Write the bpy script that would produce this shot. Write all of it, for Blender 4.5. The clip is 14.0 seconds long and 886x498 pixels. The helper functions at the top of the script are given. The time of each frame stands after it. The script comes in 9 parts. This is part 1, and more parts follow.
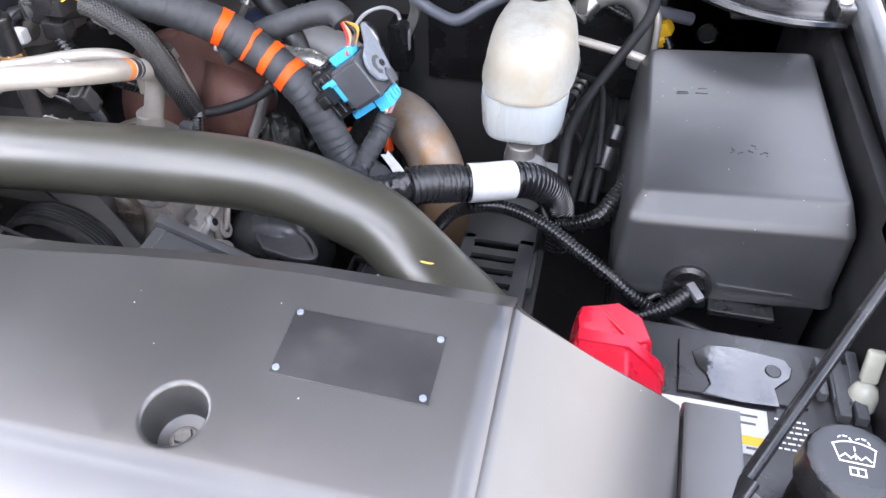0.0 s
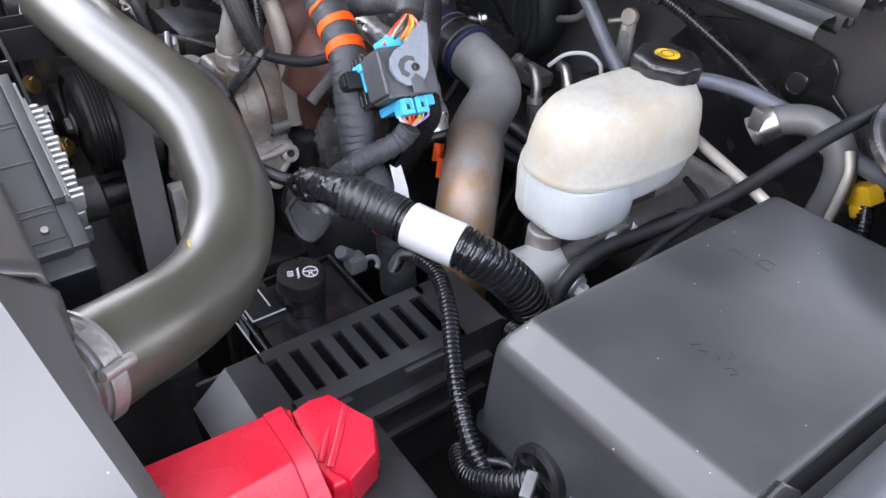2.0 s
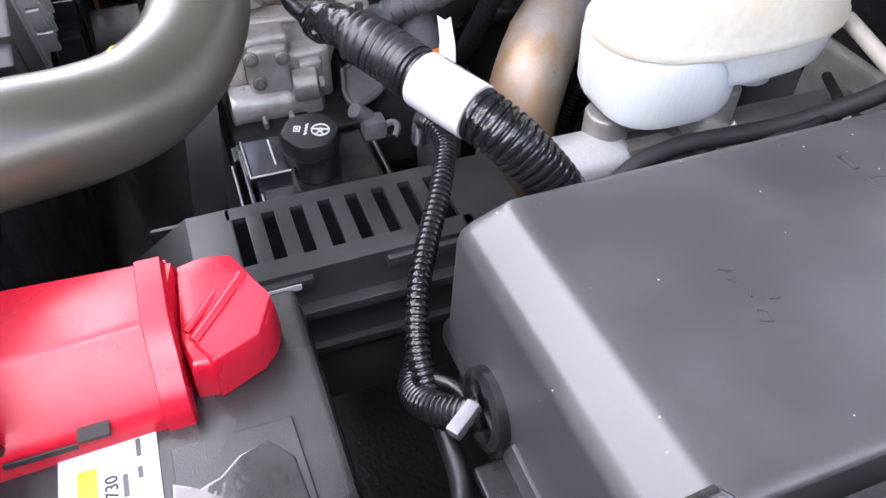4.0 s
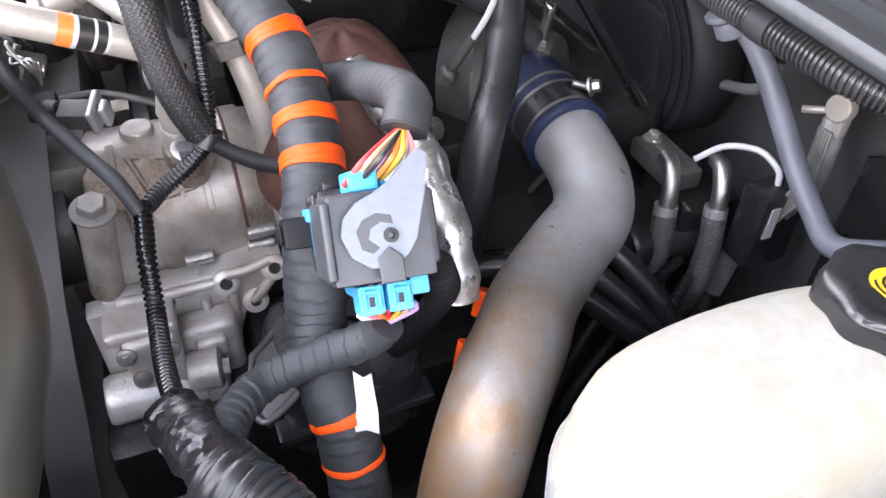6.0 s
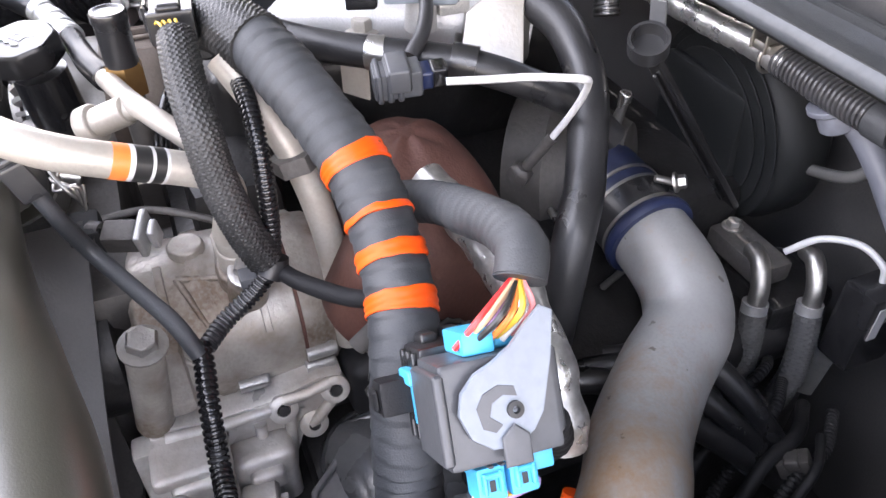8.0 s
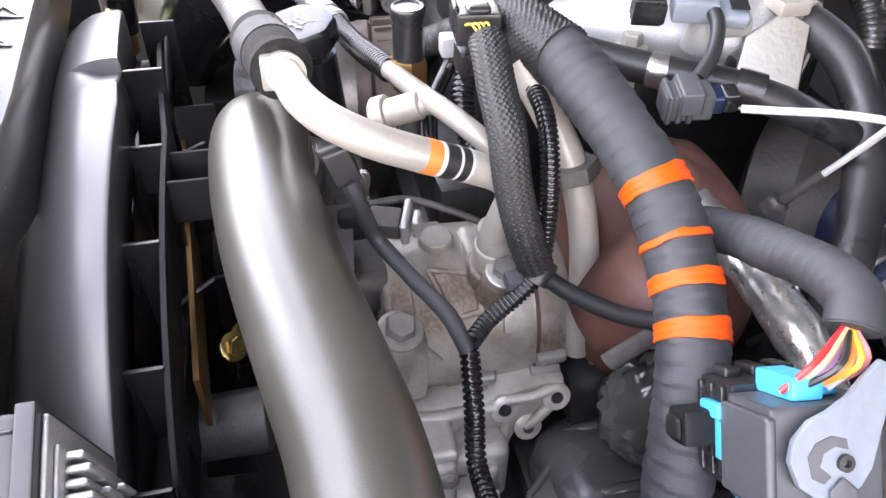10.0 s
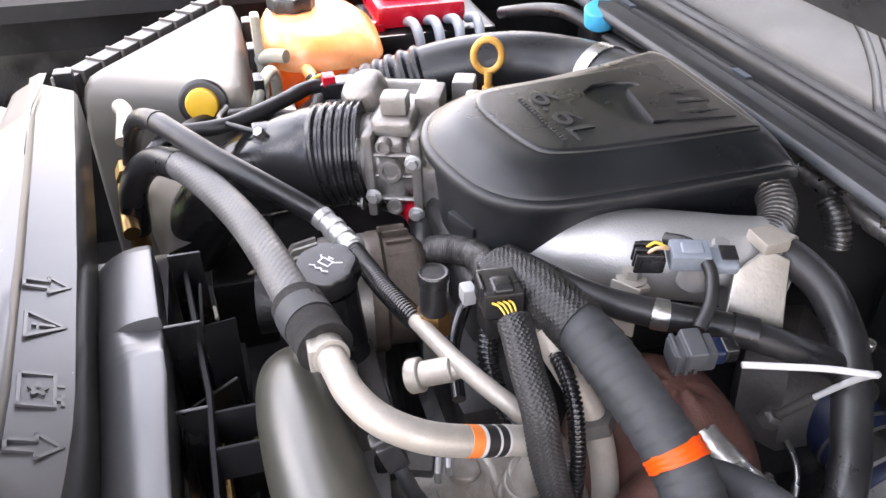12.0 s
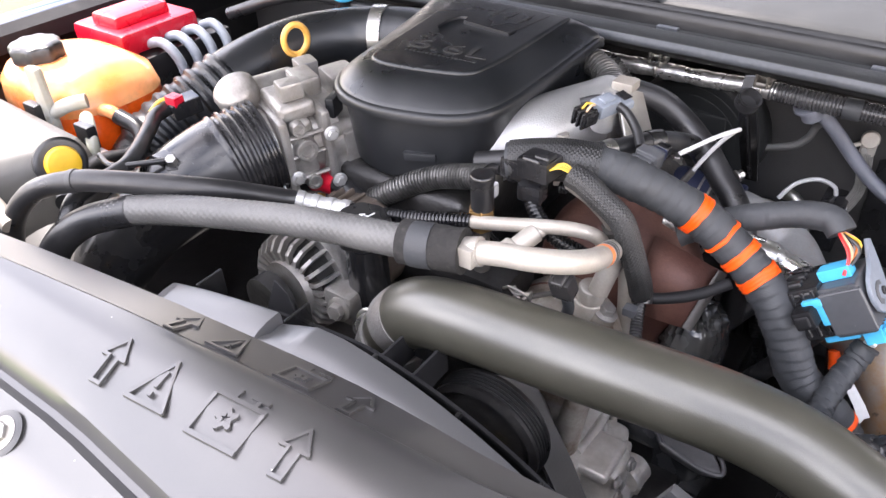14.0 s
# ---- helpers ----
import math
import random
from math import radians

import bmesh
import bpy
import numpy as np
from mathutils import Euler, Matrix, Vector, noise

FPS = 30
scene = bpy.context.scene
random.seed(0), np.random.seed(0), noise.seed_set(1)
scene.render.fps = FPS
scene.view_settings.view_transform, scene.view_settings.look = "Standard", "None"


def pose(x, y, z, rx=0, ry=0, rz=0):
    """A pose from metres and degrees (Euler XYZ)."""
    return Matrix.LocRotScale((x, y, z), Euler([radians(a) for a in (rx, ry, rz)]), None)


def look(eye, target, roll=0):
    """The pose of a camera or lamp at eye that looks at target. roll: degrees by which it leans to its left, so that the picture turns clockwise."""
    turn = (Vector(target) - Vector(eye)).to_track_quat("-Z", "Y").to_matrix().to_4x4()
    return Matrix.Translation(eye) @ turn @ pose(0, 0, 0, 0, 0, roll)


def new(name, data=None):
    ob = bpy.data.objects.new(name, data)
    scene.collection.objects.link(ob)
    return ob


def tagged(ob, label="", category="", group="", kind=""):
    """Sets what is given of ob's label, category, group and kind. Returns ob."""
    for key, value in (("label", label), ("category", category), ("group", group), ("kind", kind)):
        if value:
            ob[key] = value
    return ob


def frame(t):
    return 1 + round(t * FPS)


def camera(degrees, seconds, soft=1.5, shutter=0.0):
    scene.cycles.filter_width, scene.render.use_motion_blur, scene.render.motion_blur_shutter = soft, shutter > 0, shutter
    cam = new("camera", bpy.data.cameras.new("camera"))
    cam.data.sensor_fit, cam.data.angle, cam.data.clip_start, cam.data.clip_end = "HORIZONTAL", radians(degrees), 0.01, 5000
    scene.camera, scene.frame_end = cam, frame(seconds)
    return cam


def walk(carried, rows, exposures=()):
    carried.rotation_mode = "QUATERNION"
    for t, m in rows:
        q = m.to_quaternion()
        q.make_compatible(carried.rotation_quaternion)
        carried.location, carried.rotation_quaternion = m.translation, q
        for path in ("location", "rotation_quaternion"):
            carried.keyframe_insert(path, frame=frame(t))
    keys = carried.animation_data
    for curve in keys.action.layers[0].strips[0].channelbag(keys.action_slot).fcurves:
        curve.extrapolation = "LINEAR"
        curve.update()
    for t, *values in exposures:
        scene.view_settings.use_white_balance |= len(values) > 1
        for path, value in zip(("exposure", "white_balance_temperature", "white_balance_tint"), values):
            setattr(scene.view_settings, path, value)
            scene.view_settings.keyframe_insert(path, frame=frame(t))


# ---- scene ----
cam = camera(61.0, 14.0)
METRES, EYE, TILT, LEAN, TURN = 2.1, 1.7, -42.0, 0.0, 13.0
ROWS = [
    (0.0, 0.0013, 0.0035, -0.0000, 0.17, 0.03, 0.21),
    (0.5, 0.0631, -0.0140, -0.0131, 5.29, 0.34, -3.95),
    (1.0, 0.1435, 0.0204, 0.0035, 12.50, 0.94, -12.58),
    (1.5, 0.1867, 0.0684, 0.0317, 20.65, 0.72, -20.60),
    (1.8, 0.1894, 0.1049, 0.0438, 27.10, -1.49, -25.99),
    (2.0, 0.1893, 0.1164, 0.0482, 30.55, -3.20, -28.61),
    (2.5, 0.2036, 0.1554, 0.0547, 42.11, -11.60, -35.76),
    (2.7, 0.2083, 0.1624, 0.0519, 44.94, -14.34, -37.10),
    (4.8, 0.1809, 0.2378, 0.0800, 48.08, -18.28, -34.21),
    (5.0, 0.1641, 0.2399, 0.0911, 47.73, -17.72, -34.59),
    (5.3, 0.1431, 0.2469, 0.0996, 46.98, -16.26, -34.51),
    (5.5, 0.1264, 0.2563, 0.1175, 46.95, -16.03, -34.72),
    (6.0, 0.0964, 0.2640, 0.1469, 46.68, -14.91, -34.27),
    (6.5, 0.0788, 0.2685, 0.1510, 46.58, -13.92, -33.68),
    (7.0, 0.0666, 0.2663, 0.1519, 46.44, -13.30, -32.66),
    (7.2, 0.0630, 0.2646, 0.1495, 46.11, -12.21, -32.55),
    (9.3, 0.0237, 0.2537, 0.1555, 47.40, -13.10, -33.82),
    (9.5, 0.0217, 0.2430, 0.1451, 50.98, -15.17, -35.39),
    (9.7, 0.0207, 0.2338, 0.1345, 53.19, -16.56, -36.38),
    (10.0, 0.0155, 0.2222, 0.1236, 57.33, -19.10, -37.87),
    (10.2, 0.0164, 0.2158, 0.1206, 58.39, -19.77, -38.20),
    (10.5, 0.0229, 0.2022, 0.1245, 59.21, -19.78, -38.54),
    (11.0, 0.0135, 0.1929, 0.1444, 58.18, -17.72, -38.38),
    (11.5, -0.0013, 0.1808, 0.1601, 56.57, -15.40, -37.65),
    (12.0, -0.0169, 0.1698, 0.1684, 53.29, -12.18, -35.88),
    (12.5, 0.0040, 0.1482, 0.1589, 49.31, -9.09, -33.60),
    (12.7, 0.0138, 0.1347, 0.1459, 47.14, -7.86, -32.30),
    (13.0, 0.0205, 0.1044, 0.1137, 39.57, -4.21, -28.29),
    (13.3, 0.0065, 0.0884, 0.0926, 31.80, -1.19, -23.83),
    (13.5, -0.0148, 0.0813, 0.0780, 27.62, 0.17, -21.43),
    (13.7, -0.0531, 0.0610, 0.0644, 22.98, 1.75, -17.75),
    (14.0, -0.1085, 0.0288, 0.0542, 18.23, 3.29, -13.30),
]
EXPOSURES = [(0.0, 1.97, 6150, 16), (1.0, 1.78, 6150, 16), (1.5, 1.78, 6150, 16), (2.5, 2.1, 6300, 17), (5.0, 2.43, 6350, 18), (7.0, 2.3, 6350, 18), (9.5, 2.32, 6350, 18), (12.5, 1.6, 6450, 18), (14.0, 1.85, 6500, 18)]
walk(cam, [(t, pose(0, 0, EYE, TILT, LEAN, TURN) @ pose(METRES * x, METRES * y, METRES * z, 90 + pitch, roll, yaw)) for t, x, y, z, yaw, pitch, roll in ROWS], EXPOSURES)

# ---- world, sun, exposure ----
world = bpy.data.worlds.new("sky")
scene.world = world
world.use_nodes = True
wn = world.node_tree
sky = wn.nodes.new("ShaderNodeTexSky")
sky.sky_type, sky.sun_disc = "NISHITA", False
SUN_FROM = Vector((-0.45, 0.122, 1.0)).normalized()
sky.sun_elevation = math.asin(SUN_FROM.z)
sky.sun_rotation = math.atan2(SUN_FROM.x, SUN_FROM.y)
sky.air_density, sky.dust_density = 1.0, 1.6
# broken white cloud over blue
wtex = wn.nodes.new("ShaderNodeTexCoord")
wnoise = wn.nodes.new("ShaderNodeTexNoise")
wnoise.inputs["Scale"].default_value, wnoise.inputs["Detail"].default_value = 2.6, 8.0
wramp = wn.nodes.new("ShaderNodeValToRGB")
wramp.color_ramp.elements[0].position, wramp.color_ramp.elements[1].position = 0.44, 0.62
wmix = wn.nodes.new("ShaderNodeMix")
wmix.data_type = "RGBA"
wmix.inputs["B"].default_value = (22.0, 22.2, 22.8, 1)
wn.links.new(wtex.outputs["Generated"], wnoise.inputs["Vector"])
wn.links.new(wnoise.outputs["Fac"], wramp.inputs["Fac"])
wn.links.new(wramp.outputs["Color"], wmix.inputs["Factor"])
wn.links.new(sky.outputs["Color"], wmix.inputs["A"])
# pale warm haze towards the horizon
wsep = wn.nodes.new("ShaderNodeSeparateXYZ")
whaze = wn.nodes.new("ShaderNodeMapRange")
whaze.inputs["From Min"].default_value, whaze.inputs["From Max"].default_value = 0.34, 0.02
wmix2 = wn.nodes.new("ShaderNodeMix")
wmix2.data_type = "RGBA"
wmix2.inputs["B"].default_value = (15.5, 13.7, 11.6, 1)
wn.links.new(wtex.outputs["Generated"], wsep.inputs[0])
wn.links.new(wsep.outputs["Z"], whaze.inputs["Value"])
wn.links.new(whaze.outputs["Result"], wmix2.inputs["Factor"])
wn.links.new(wmix.outputs["Result"], wmix2.inputs["A"])
wn.links.new(wmix2.outputs["Result"], wn.nodes["Background"].inputs["Color"])
wn.nodes["Background"].inputs["Strength"].default_value = 0.15

sun_data = bpy.data.lights.new("sun", "SUN")
sun_data.energy, sun_data.angle, sun_data.color = 3.8, radians(0.6), (1.0, 0.95, 0.87)
sun_lamp = new("sun", sun_data)
sun_lamp.matrix_world = look(SUN_FROM * 20, (0, 0, 0))


# ---- materials ----
def material(name, base, rough=0.5, metal=0.0, second=None, amount=0.35, scale=12.0, fine=160.0, bump=0.15,
             rough_var=0.12, spec=0.5, coat=0.0, dust=0.0, sss=0.0, specks=0.0, stretch=None):
    """A surface with colour variation at two scales, fine relief, uneven gloss and, if asked, pale dust."""
    m = bpy.data.materials.new(name)
    m.use_nodes = True
    nt = m.node_tree
    b = nt.nodes["Principled BSDF"]
    link = nt.links.new
    tc = nt.nodes.new("ShaderNodeTexCoord")
    vec = tc.outputs["Object"]
    if stretch:
        mp = nt.nodes.new("ShaderNodeMapping")
        mp.inputs["Scale"].default_value = stretch
        link(vec, mp.inputs["Vector"])
        vec = mp.outputs["Vector"]

    def noise_tex(s, detail=4.0):
        n = nt.nodes.new("ShaderNodeTexNoise")
        n.inputs["Scale"].default_value, n.inputs["Detail"].default_value = s, detail
        link(vec, n.inputs["Vector"])
        return n.outputs["Fac"]

    def mixed(fac, a, bb):
        x = nt.nodes.new("ShaderNodeMix")
        x.data_type = "RGBA"
        link(fac, x.inputs["Factor"])
        for key, v in (("A", a), ("B", bb)):
            if isinstance(v, tuple):
                x.inputs[key].default_value = (*v, 1)
            else:
                link(v, x.inputs[key])
        return x.outputs["Result"]

    def ramp(fac, lo, hi, a=0.0, z=1.0):
        r = nt.nodes.new("ShaderNodeMapRange")
        r.interpolation_type = "SMOOTHSTEP"
        r.inputs["From Min"].default_value, r.inputs["From Max"].default_value = lo, hi
        r.inputs["To Min"].default_value, r.inputs["To Max"].default_value = a, z
        link(fac, r.inputs["Value"])
        return r.outputs["Result"]

    large, small = noise_tex(scale, 5.0), noise_tex(fine, 3.0)
    second = second or tuple(min(1.0, c * 1.55 + 0.006) for c in base)
    col = mixed(ramp(large, 0.35, 0.7, 0.0, amount * 2), base, second)
    col = mixed(ramp(small, 0.35, 0.75, 0.0, amount * 0.8), col, tuple(c * 0.7 for c in base))
    if dust:
        col = mixed(ramp(noise_tex(fine * 2.2, 2.0), 0.72, 0.8, 0.0, dust), col, (0.42, 0.39, 0.35))
        col = mixed(ramp(noise_tex(scale * 2.7, 6.0), 0.52, 0.8, 0.0, dust * 0.45), col, (0.30, 0.28, 0.25))
    if specks:
        v = nt.nodes.new("ShaderNodeTexVoronoi")
        v.inputs["Scale"].default_value = 150.0
        link(vec, v.inputs["Vector"])
        hue = nt.nodes.new("ShaderNodeSeparateColor")
        link(v.outputs["Color"], hue.inputs["Color"])
        few = nt.nodes.new("ShaderNodeMath")
        few.operation = "MULTIPLY"
        link(ramp(v.outputs["Distance"], 0.10, 0.06, 0.0, 1.0), few.inputs[0])
        link(ramp(hue.outputs["Red"], 1.0 - specks, 1.005 - specks, 0.0, 1.0), few.inputs[1])
        col = mixed(few.outputs[0], col, (0.6, 0.59, 0.57))
    link(col, b.inputs["Base Color"])
    link(ramp(large, 0.3, 0.7, max(0.02, rough - rough_var), min(1.0, rough + rough_var)), b.inputs["Roughness"])
    b.inputs["Metallic"].default_value = metal
    b.inputs["Specular IOR Level"].default_value = spec
    b.inputs["Coat Weight"].default_value = coat
    b.inputs["Coat Roughness"].default_value = 0.04
    if sss:
        b.inputs["Subsurface Weight"].default_value = sss
        b.inputs["Subsurface Radius"].default_value = (0.02, 0.015, 0.01)
        b.inputs["Subsurface Scale"].default_value = 0.5
    if bump:
        bp = nt.nodes.new("ShaderNodeBump")
        bp.inputs["Strength"].default_value, bp.inputs["Distance"].default_value = bump, 0.0008
        link(small, bp.inputs["Height"])
        link(bp.outputs["Normal"], b.inputs["Normal"])
    return m


BLACK = material("black_plastic", (0.011, 0.011, 0.012), 0.34, bump=0.15, fine=1200, dust=0.08, spec=0.7)
LID = material("grained_black_plastic", (0.032, 0.0325, 0.034), 0.40, bump=0.0, fine=1500, scale=9, dust=0.10, spec=0.65, rough_var=0.03, specks=0.09)
COVER = material("moulded_black_cover", (0.0085, 0.0095, 0.0112), 0.37, bump=0.25, fine=1100, scale=7, dust=0.04, spec=0.5)
SHROUD = material("grey_black_moulded_shroud", (0.034, 0.033, 0.033), 0.33, bump=0.0, fine=1500, scale=5, dust=0.08, spec=1.0, rough_var=0.03, specks=0.03)
# shroud plastic with a lighter base, in place of sky light on the fan rim
LIT_RIM = material("lightened_rim_plastic", (0.062, 0.062, 0.064), 0.36, bump=0.0, fine=1500, scale=5, dust=0.06, spec=1.0, rough_var=0.03)
GLOSSY = material("glossy_black_plastic", (0.012, 0.012, 0.013), 0.24, bump=0.1, dust=0.1)
RUBBER = material("black_rubber", (0.013, 0.013, 0.014), 0.36, bump=0.2, fine=500, scale=18, dust=0.1)
HOSE = material("grey_braid_hose", (0.075, 0.074, 0.072), 0.42, bump=0.4, fine=900, scale=14, dust=0.1)
LOOM = material("corrugated_loom_plastic", (0.008, 0.008, 0.009), 0.22, bump=0.05, dust=0.06)
CLOTH = material("grey_cloth_tape", (0.026, 0.028, 0.031), 0.62, bump=0.35, fine=900, scale=25, amount=0.3)
BRAID = material("woven_black_sleeve", (0.014, 0.014, 0.014), 0.42, bump=0.5, fine=1500, scale=30)
AMBER = material("faded_orange_band", (0.70, 0.19, 0.04), 0.5, bump=0.1, second=(0.62, 0.26, 0.09), scale=60)
ORANGE = material("orange_tape", (0.80, 0.075, 0.003), 0.48, bump=0.2, second=(0.86, 0.10, 0.006), spec=0.3)
WHITE = material("white_paper_label", (0.50, 0.50, 0.50), 0.5, bump=0.05, second=(0.45, 0.45, 0.45))
INK = material("black_ink", (0.015, 0.015, 0.015), 0.5, bump=0.0)
WHITEINK = material("white_ink", (0.75, 0.75, 0.74), 0.5, bump=0.0)
YELLOW = material("yellow_plastic", (0.70, 0.42, 0.015), 0.4, bump=0.1, second=(0.6, 0.36, 0.02))
BLUE = material("sky_blue_plastic", (0.055, 0.36, 0.60), 0.38, bump=0.1)
ALTERN = material("browned_alternator_casting", (0.15, 0.125, 0.105), 0.5, metal=0.35, bump=0.6, fine=300, scale=20, second=(0.075, 0.055, 0.042), amount=0.5, dust=0.1)
NAVY = material("blue_silicone", (0.008, 0.013, 0.040), 0.42, bump=0.2)
RED = material("red_plastic", (0.46, 0.006, 0.022), 0.30, bump=0.1, second=(0.52, 0.010, 0.030), scale=20, spec=0.6, rough_var=0.08)
LEVER = material("pale_grey_plastic", (0.165, 0.185, 0.215), 0.45, bump=0.1)
CONN = material("dark_grey_plastic", (0.055, 0.057, 0.062), 0.42, bump=0.2, dust=0.1)
RESERVOIR = material("milky_plastic", (0.335, 0.332, 0.298), 0.5, spec=0.3, bump=0.05, second=(0.29, 0.255, 0.19), sss=0.35, scale=16, amount=0.45)
RESLOW = material("milky_plastic_with_fluid", (0.40, 0.415, 0.40), 0.34, bump=0.04, second=(0.37, 0.405, 0.425), sss=0.4, scale=10, stretch=(3, 3, 0.4))
PIPE = material("olive_grey_coated_pipe", (0.046, 0.044, 0.034), 0.34, metal=0.1, bump=0.12, fine=900, scale=14, second=(0.064, 0.061, 0.048), rough_var=0.03, spec=1.0)
ALU = material("cast_aluminium", (0.37, 0.36, 0.345), 0.42, metal=0.65, bump=0.8, fine=320, scale=22, second=(0.22, 0.20, 0.18), amount=0.5, dust=0.12)
ALUCLEAN = material("clean_aluminium", (0.52, 0.52, 0.515), 0.46, metal=0.7, bump=0.5, fine=600, scale=14, second=(0.47, 0.47, 0.46))
ALUDIRTY = material("soiled_cast_aluminium", (0.42, 0.39, 0.35), 0.44, metal=0.35, bump=0.7, fine=300, scale=17, second=(0.14, 0.10, 0.068), amount=0.62, dust=0.10)
PALELINE = material("oxidised_aluminium_line", (0.40, 0.375, 0.335), 0.46, metal=0.35, bump=0.2, second=(0.33, 0.29, 0.24), scale=30, fine=420)
STEEL = material("plated_steel", (0.46, 0.45, 0.43), 0.38, metal=0.95, bump=0.3, fine=300, second=(0.30, 0.28, 0.25), amount=0.5)
BRASS = material("brass", (0.42, 0.26, 0.10), 0.42, metal=0.9, bump=0.3, second=(0.24, 0.13, 0.06))
FOIL = material("crinkled_foil", (0.74, 0.73, 0.71), 0.34, metal=0.9, bump=1.0, fine=130, scale=60, second=(0.36, 0.35, 0.33), amount=0.5)
RUST = material("brown_heat_shield", (0.085, 0.036, 0.028), 0.6, metal=0.25, bump=0.7, fine=300, scale=14, second=(0.15, 0.07, 0.05))
DARK = material("near_black_metal", (0.010, 0.0095, 0.0095), 0.45, bump=0.7, fine=200, scale=30, dust=0.1)
DARKGREY = material("grimy_grey_casting", (0.075, 0.070, 0.066), 0.5, metal=0.3, bump=0.8, fine=220, scale=24, dust=0.25)
SEAL = material("rubber_seal", (0.014, 0.014, 0.0145), 0.42, bump=0.1, fine=600, dust=0.06, spec=0.45)
COWL = material("grey_black_cowl", (0.010, 0.011, 0.0115), 0.55, bump=0.6, fine=1200, scale=6, dust=0.07, spec=0.35)
PAINT = material("dark_blue_car_paint", (0.006, 0.009, 0.020), 0.05, metal=0.0, bump=0.0, coat=1.0, rough_var=0.01)
RAIL = material("satin_rail_paint", (0.045, 0.049, 0.055), 0.42, metal=0.1, bump=0.12, scale=8, dust=0.15, spec=0.4)
STAMP = material("black_stamped_steel", (0.009, 0.009, 0.0095), 0.24, bump=0.1, dust=0.10)
INSUL = material("black_felt", (0.034, 0.033, 0.033), 0.9, bump=0.8, fine=400, scale=12)
AIRBOX = material("grey_air_box_plastic", (0.086, 0.082, 0.076), 0.5, bump=0.3, fine=900, second=(0.105, 0.10, 0.092))
COOLANT = material("orange_coolant_tank", (0.82, 0.10, 0.006), 0.3, bump=0.05, second=(0.85, 0.19, 0.02), sss=0.3, scale=8)
TANK = material("clear_tank_plastic", (0.80, 0.36, 0.15), 0.22, bump=0.05, second=(0.85, 0.20, 0.03), sss=0.3, scale=14, amount=0.5)
CLEAR = material("cloudy_clear_plastic", (0.36, 0.36, 0.30), 0.25, bump=0.1, sss=0.2)
GROUND = material("concrete_drive", (0.33, 0.32, 0.30), 0.9, bump=0.5, scale=0.8, fine=40)
GRASS = material("lawn_grass", (0.10, 0.17, 0.035), 0.9, bump=1.0, scale=1.5, fine=60, second=(0.19, 0.24, 0.06))
FOAM = material("black_foam", (0.016, 0.0155, 0.015), 0.85, bump=1.0, fine=260, scale=40, dust=0.15, spec=0.25)
MATTE = material("matt_black_plastic", (0.008, 0.008, 0.009), 0.62, bump=0.3, fine=900, dust=0.08, spec=0.25)
FLEX = material("dull_foil_flex", (0.15, 0.147, 0.143), 0.42, metal=0.75, bump=1.0, fine=260, scale=50, second=(0.05, 0.049, 0.047), amount=0.6)
STRAP = material("braided_tinned_strap", (0.24, 0.235, 0.22), 0.5, metal=0.5, bump=0.8, fine=500, scale=30, second=(0.14, 0.135, 0.125))
BELT = material("worn_belt_rubber", (0.042, 0.040, 0.039), 0.5, bump=0.3, fine=500, scale=14, dust=0.1)
PUMP = material("bright_cast_pump", (0.64, 0.62, 0.59), 0.38, metal=0.35, bump=0.6, fine=300, scale=20, second=(0.33, 0.29, 0.245), amount=0.45, dust=0.12)
VENT = material("grey_black_vent_plastic", (0.021, 0.021, 0.022), 0.40, bump=0.1, fine=1300, dust=0.10, spec=0.6)
SHEATH = material("blue_grey_cable_sheath", (0.085, 0.09, 0.106), 0.45, bump=0.1, scale=20)
# loom plastic with a greyer base for the light its ribs reflect, plus faint dust
CONDUIT = material("lightened_dusty_conduit", (0.034, 0.034, 0.036), 0.22, bump=0.05, dust=0.08)
CLIP = material("grey_metal_clip", (0.14, 0.14, 0.145), 0.4, metal=0.4, bump=0.2)
ENAMEL = material("grey_enamelled_casting", (0.045, 0.046, 0.048), 0.20, metal=0.2, bump=0.3, fine=300, scale=16, dust=0.15)
WRAP = material("cloudy_grey_wrap", (0.038, 0.038, 0.038), 0.20, bump=0.3, fine=120, scale=30, second=(0.07, 0.069, 0.066), amount=0.5, spec=0.7)
PLATE = material("glossy_grey_black_plate", (0.014, 0.0145, 0.016), 0.14, bump=0.3, fine=60, scale=30, spec=1.0, coat=0.6)
GOLD = material("yellow_chromate_steel", (0.50, 0.37, 0.13), 0.35, metal=0.9, bump=0.2)
WIRES = {k: material("wire_" + k, c, 0.4, bump=0.0) for k, c in (
    ("red", (0.6, 0.03, 0.03)), ("orange", (0.75, 0.2, 0.04)), ("yellow", (0.55, 0.36, 0.04)), ("white", (0.7, 0.7, 0.68)),
    ("violet", (0.35, 0.22, 0.45)), ("tan", (0.5, 0.33, 0.2)), ("pink", (0.7, 0.25, 0.25)), ("black", (0.02, 0.02, 0.02)))}

# the charge tube that has weathered: rust creeps up from its lower end
WEATH = material("weathered_steel_tube", (0.31, 0.312, 0.315), 0.5, metal=0.35, bump=0.08, fine=420, scale=9, second=(0.16, 0.145, 0.125), amount=0.42)
_nt = WEATH.node_tree
_b = _nt.nodes["Principled BSDF"]
_src = _b.inputs["Base Color"].links[0].from_socket
_tc = _nt.nodes.new("ShaderNodeTexCoord")
_sep = _nt.nodes.new("ShaderNodeSeparateXYZ")
_n = _nt.nodes.new("ShaderNodeTexNoise")
_n.inputs["Scale"].default_value, _n.inputs["Detail"].default_value = 34.0, 12.0
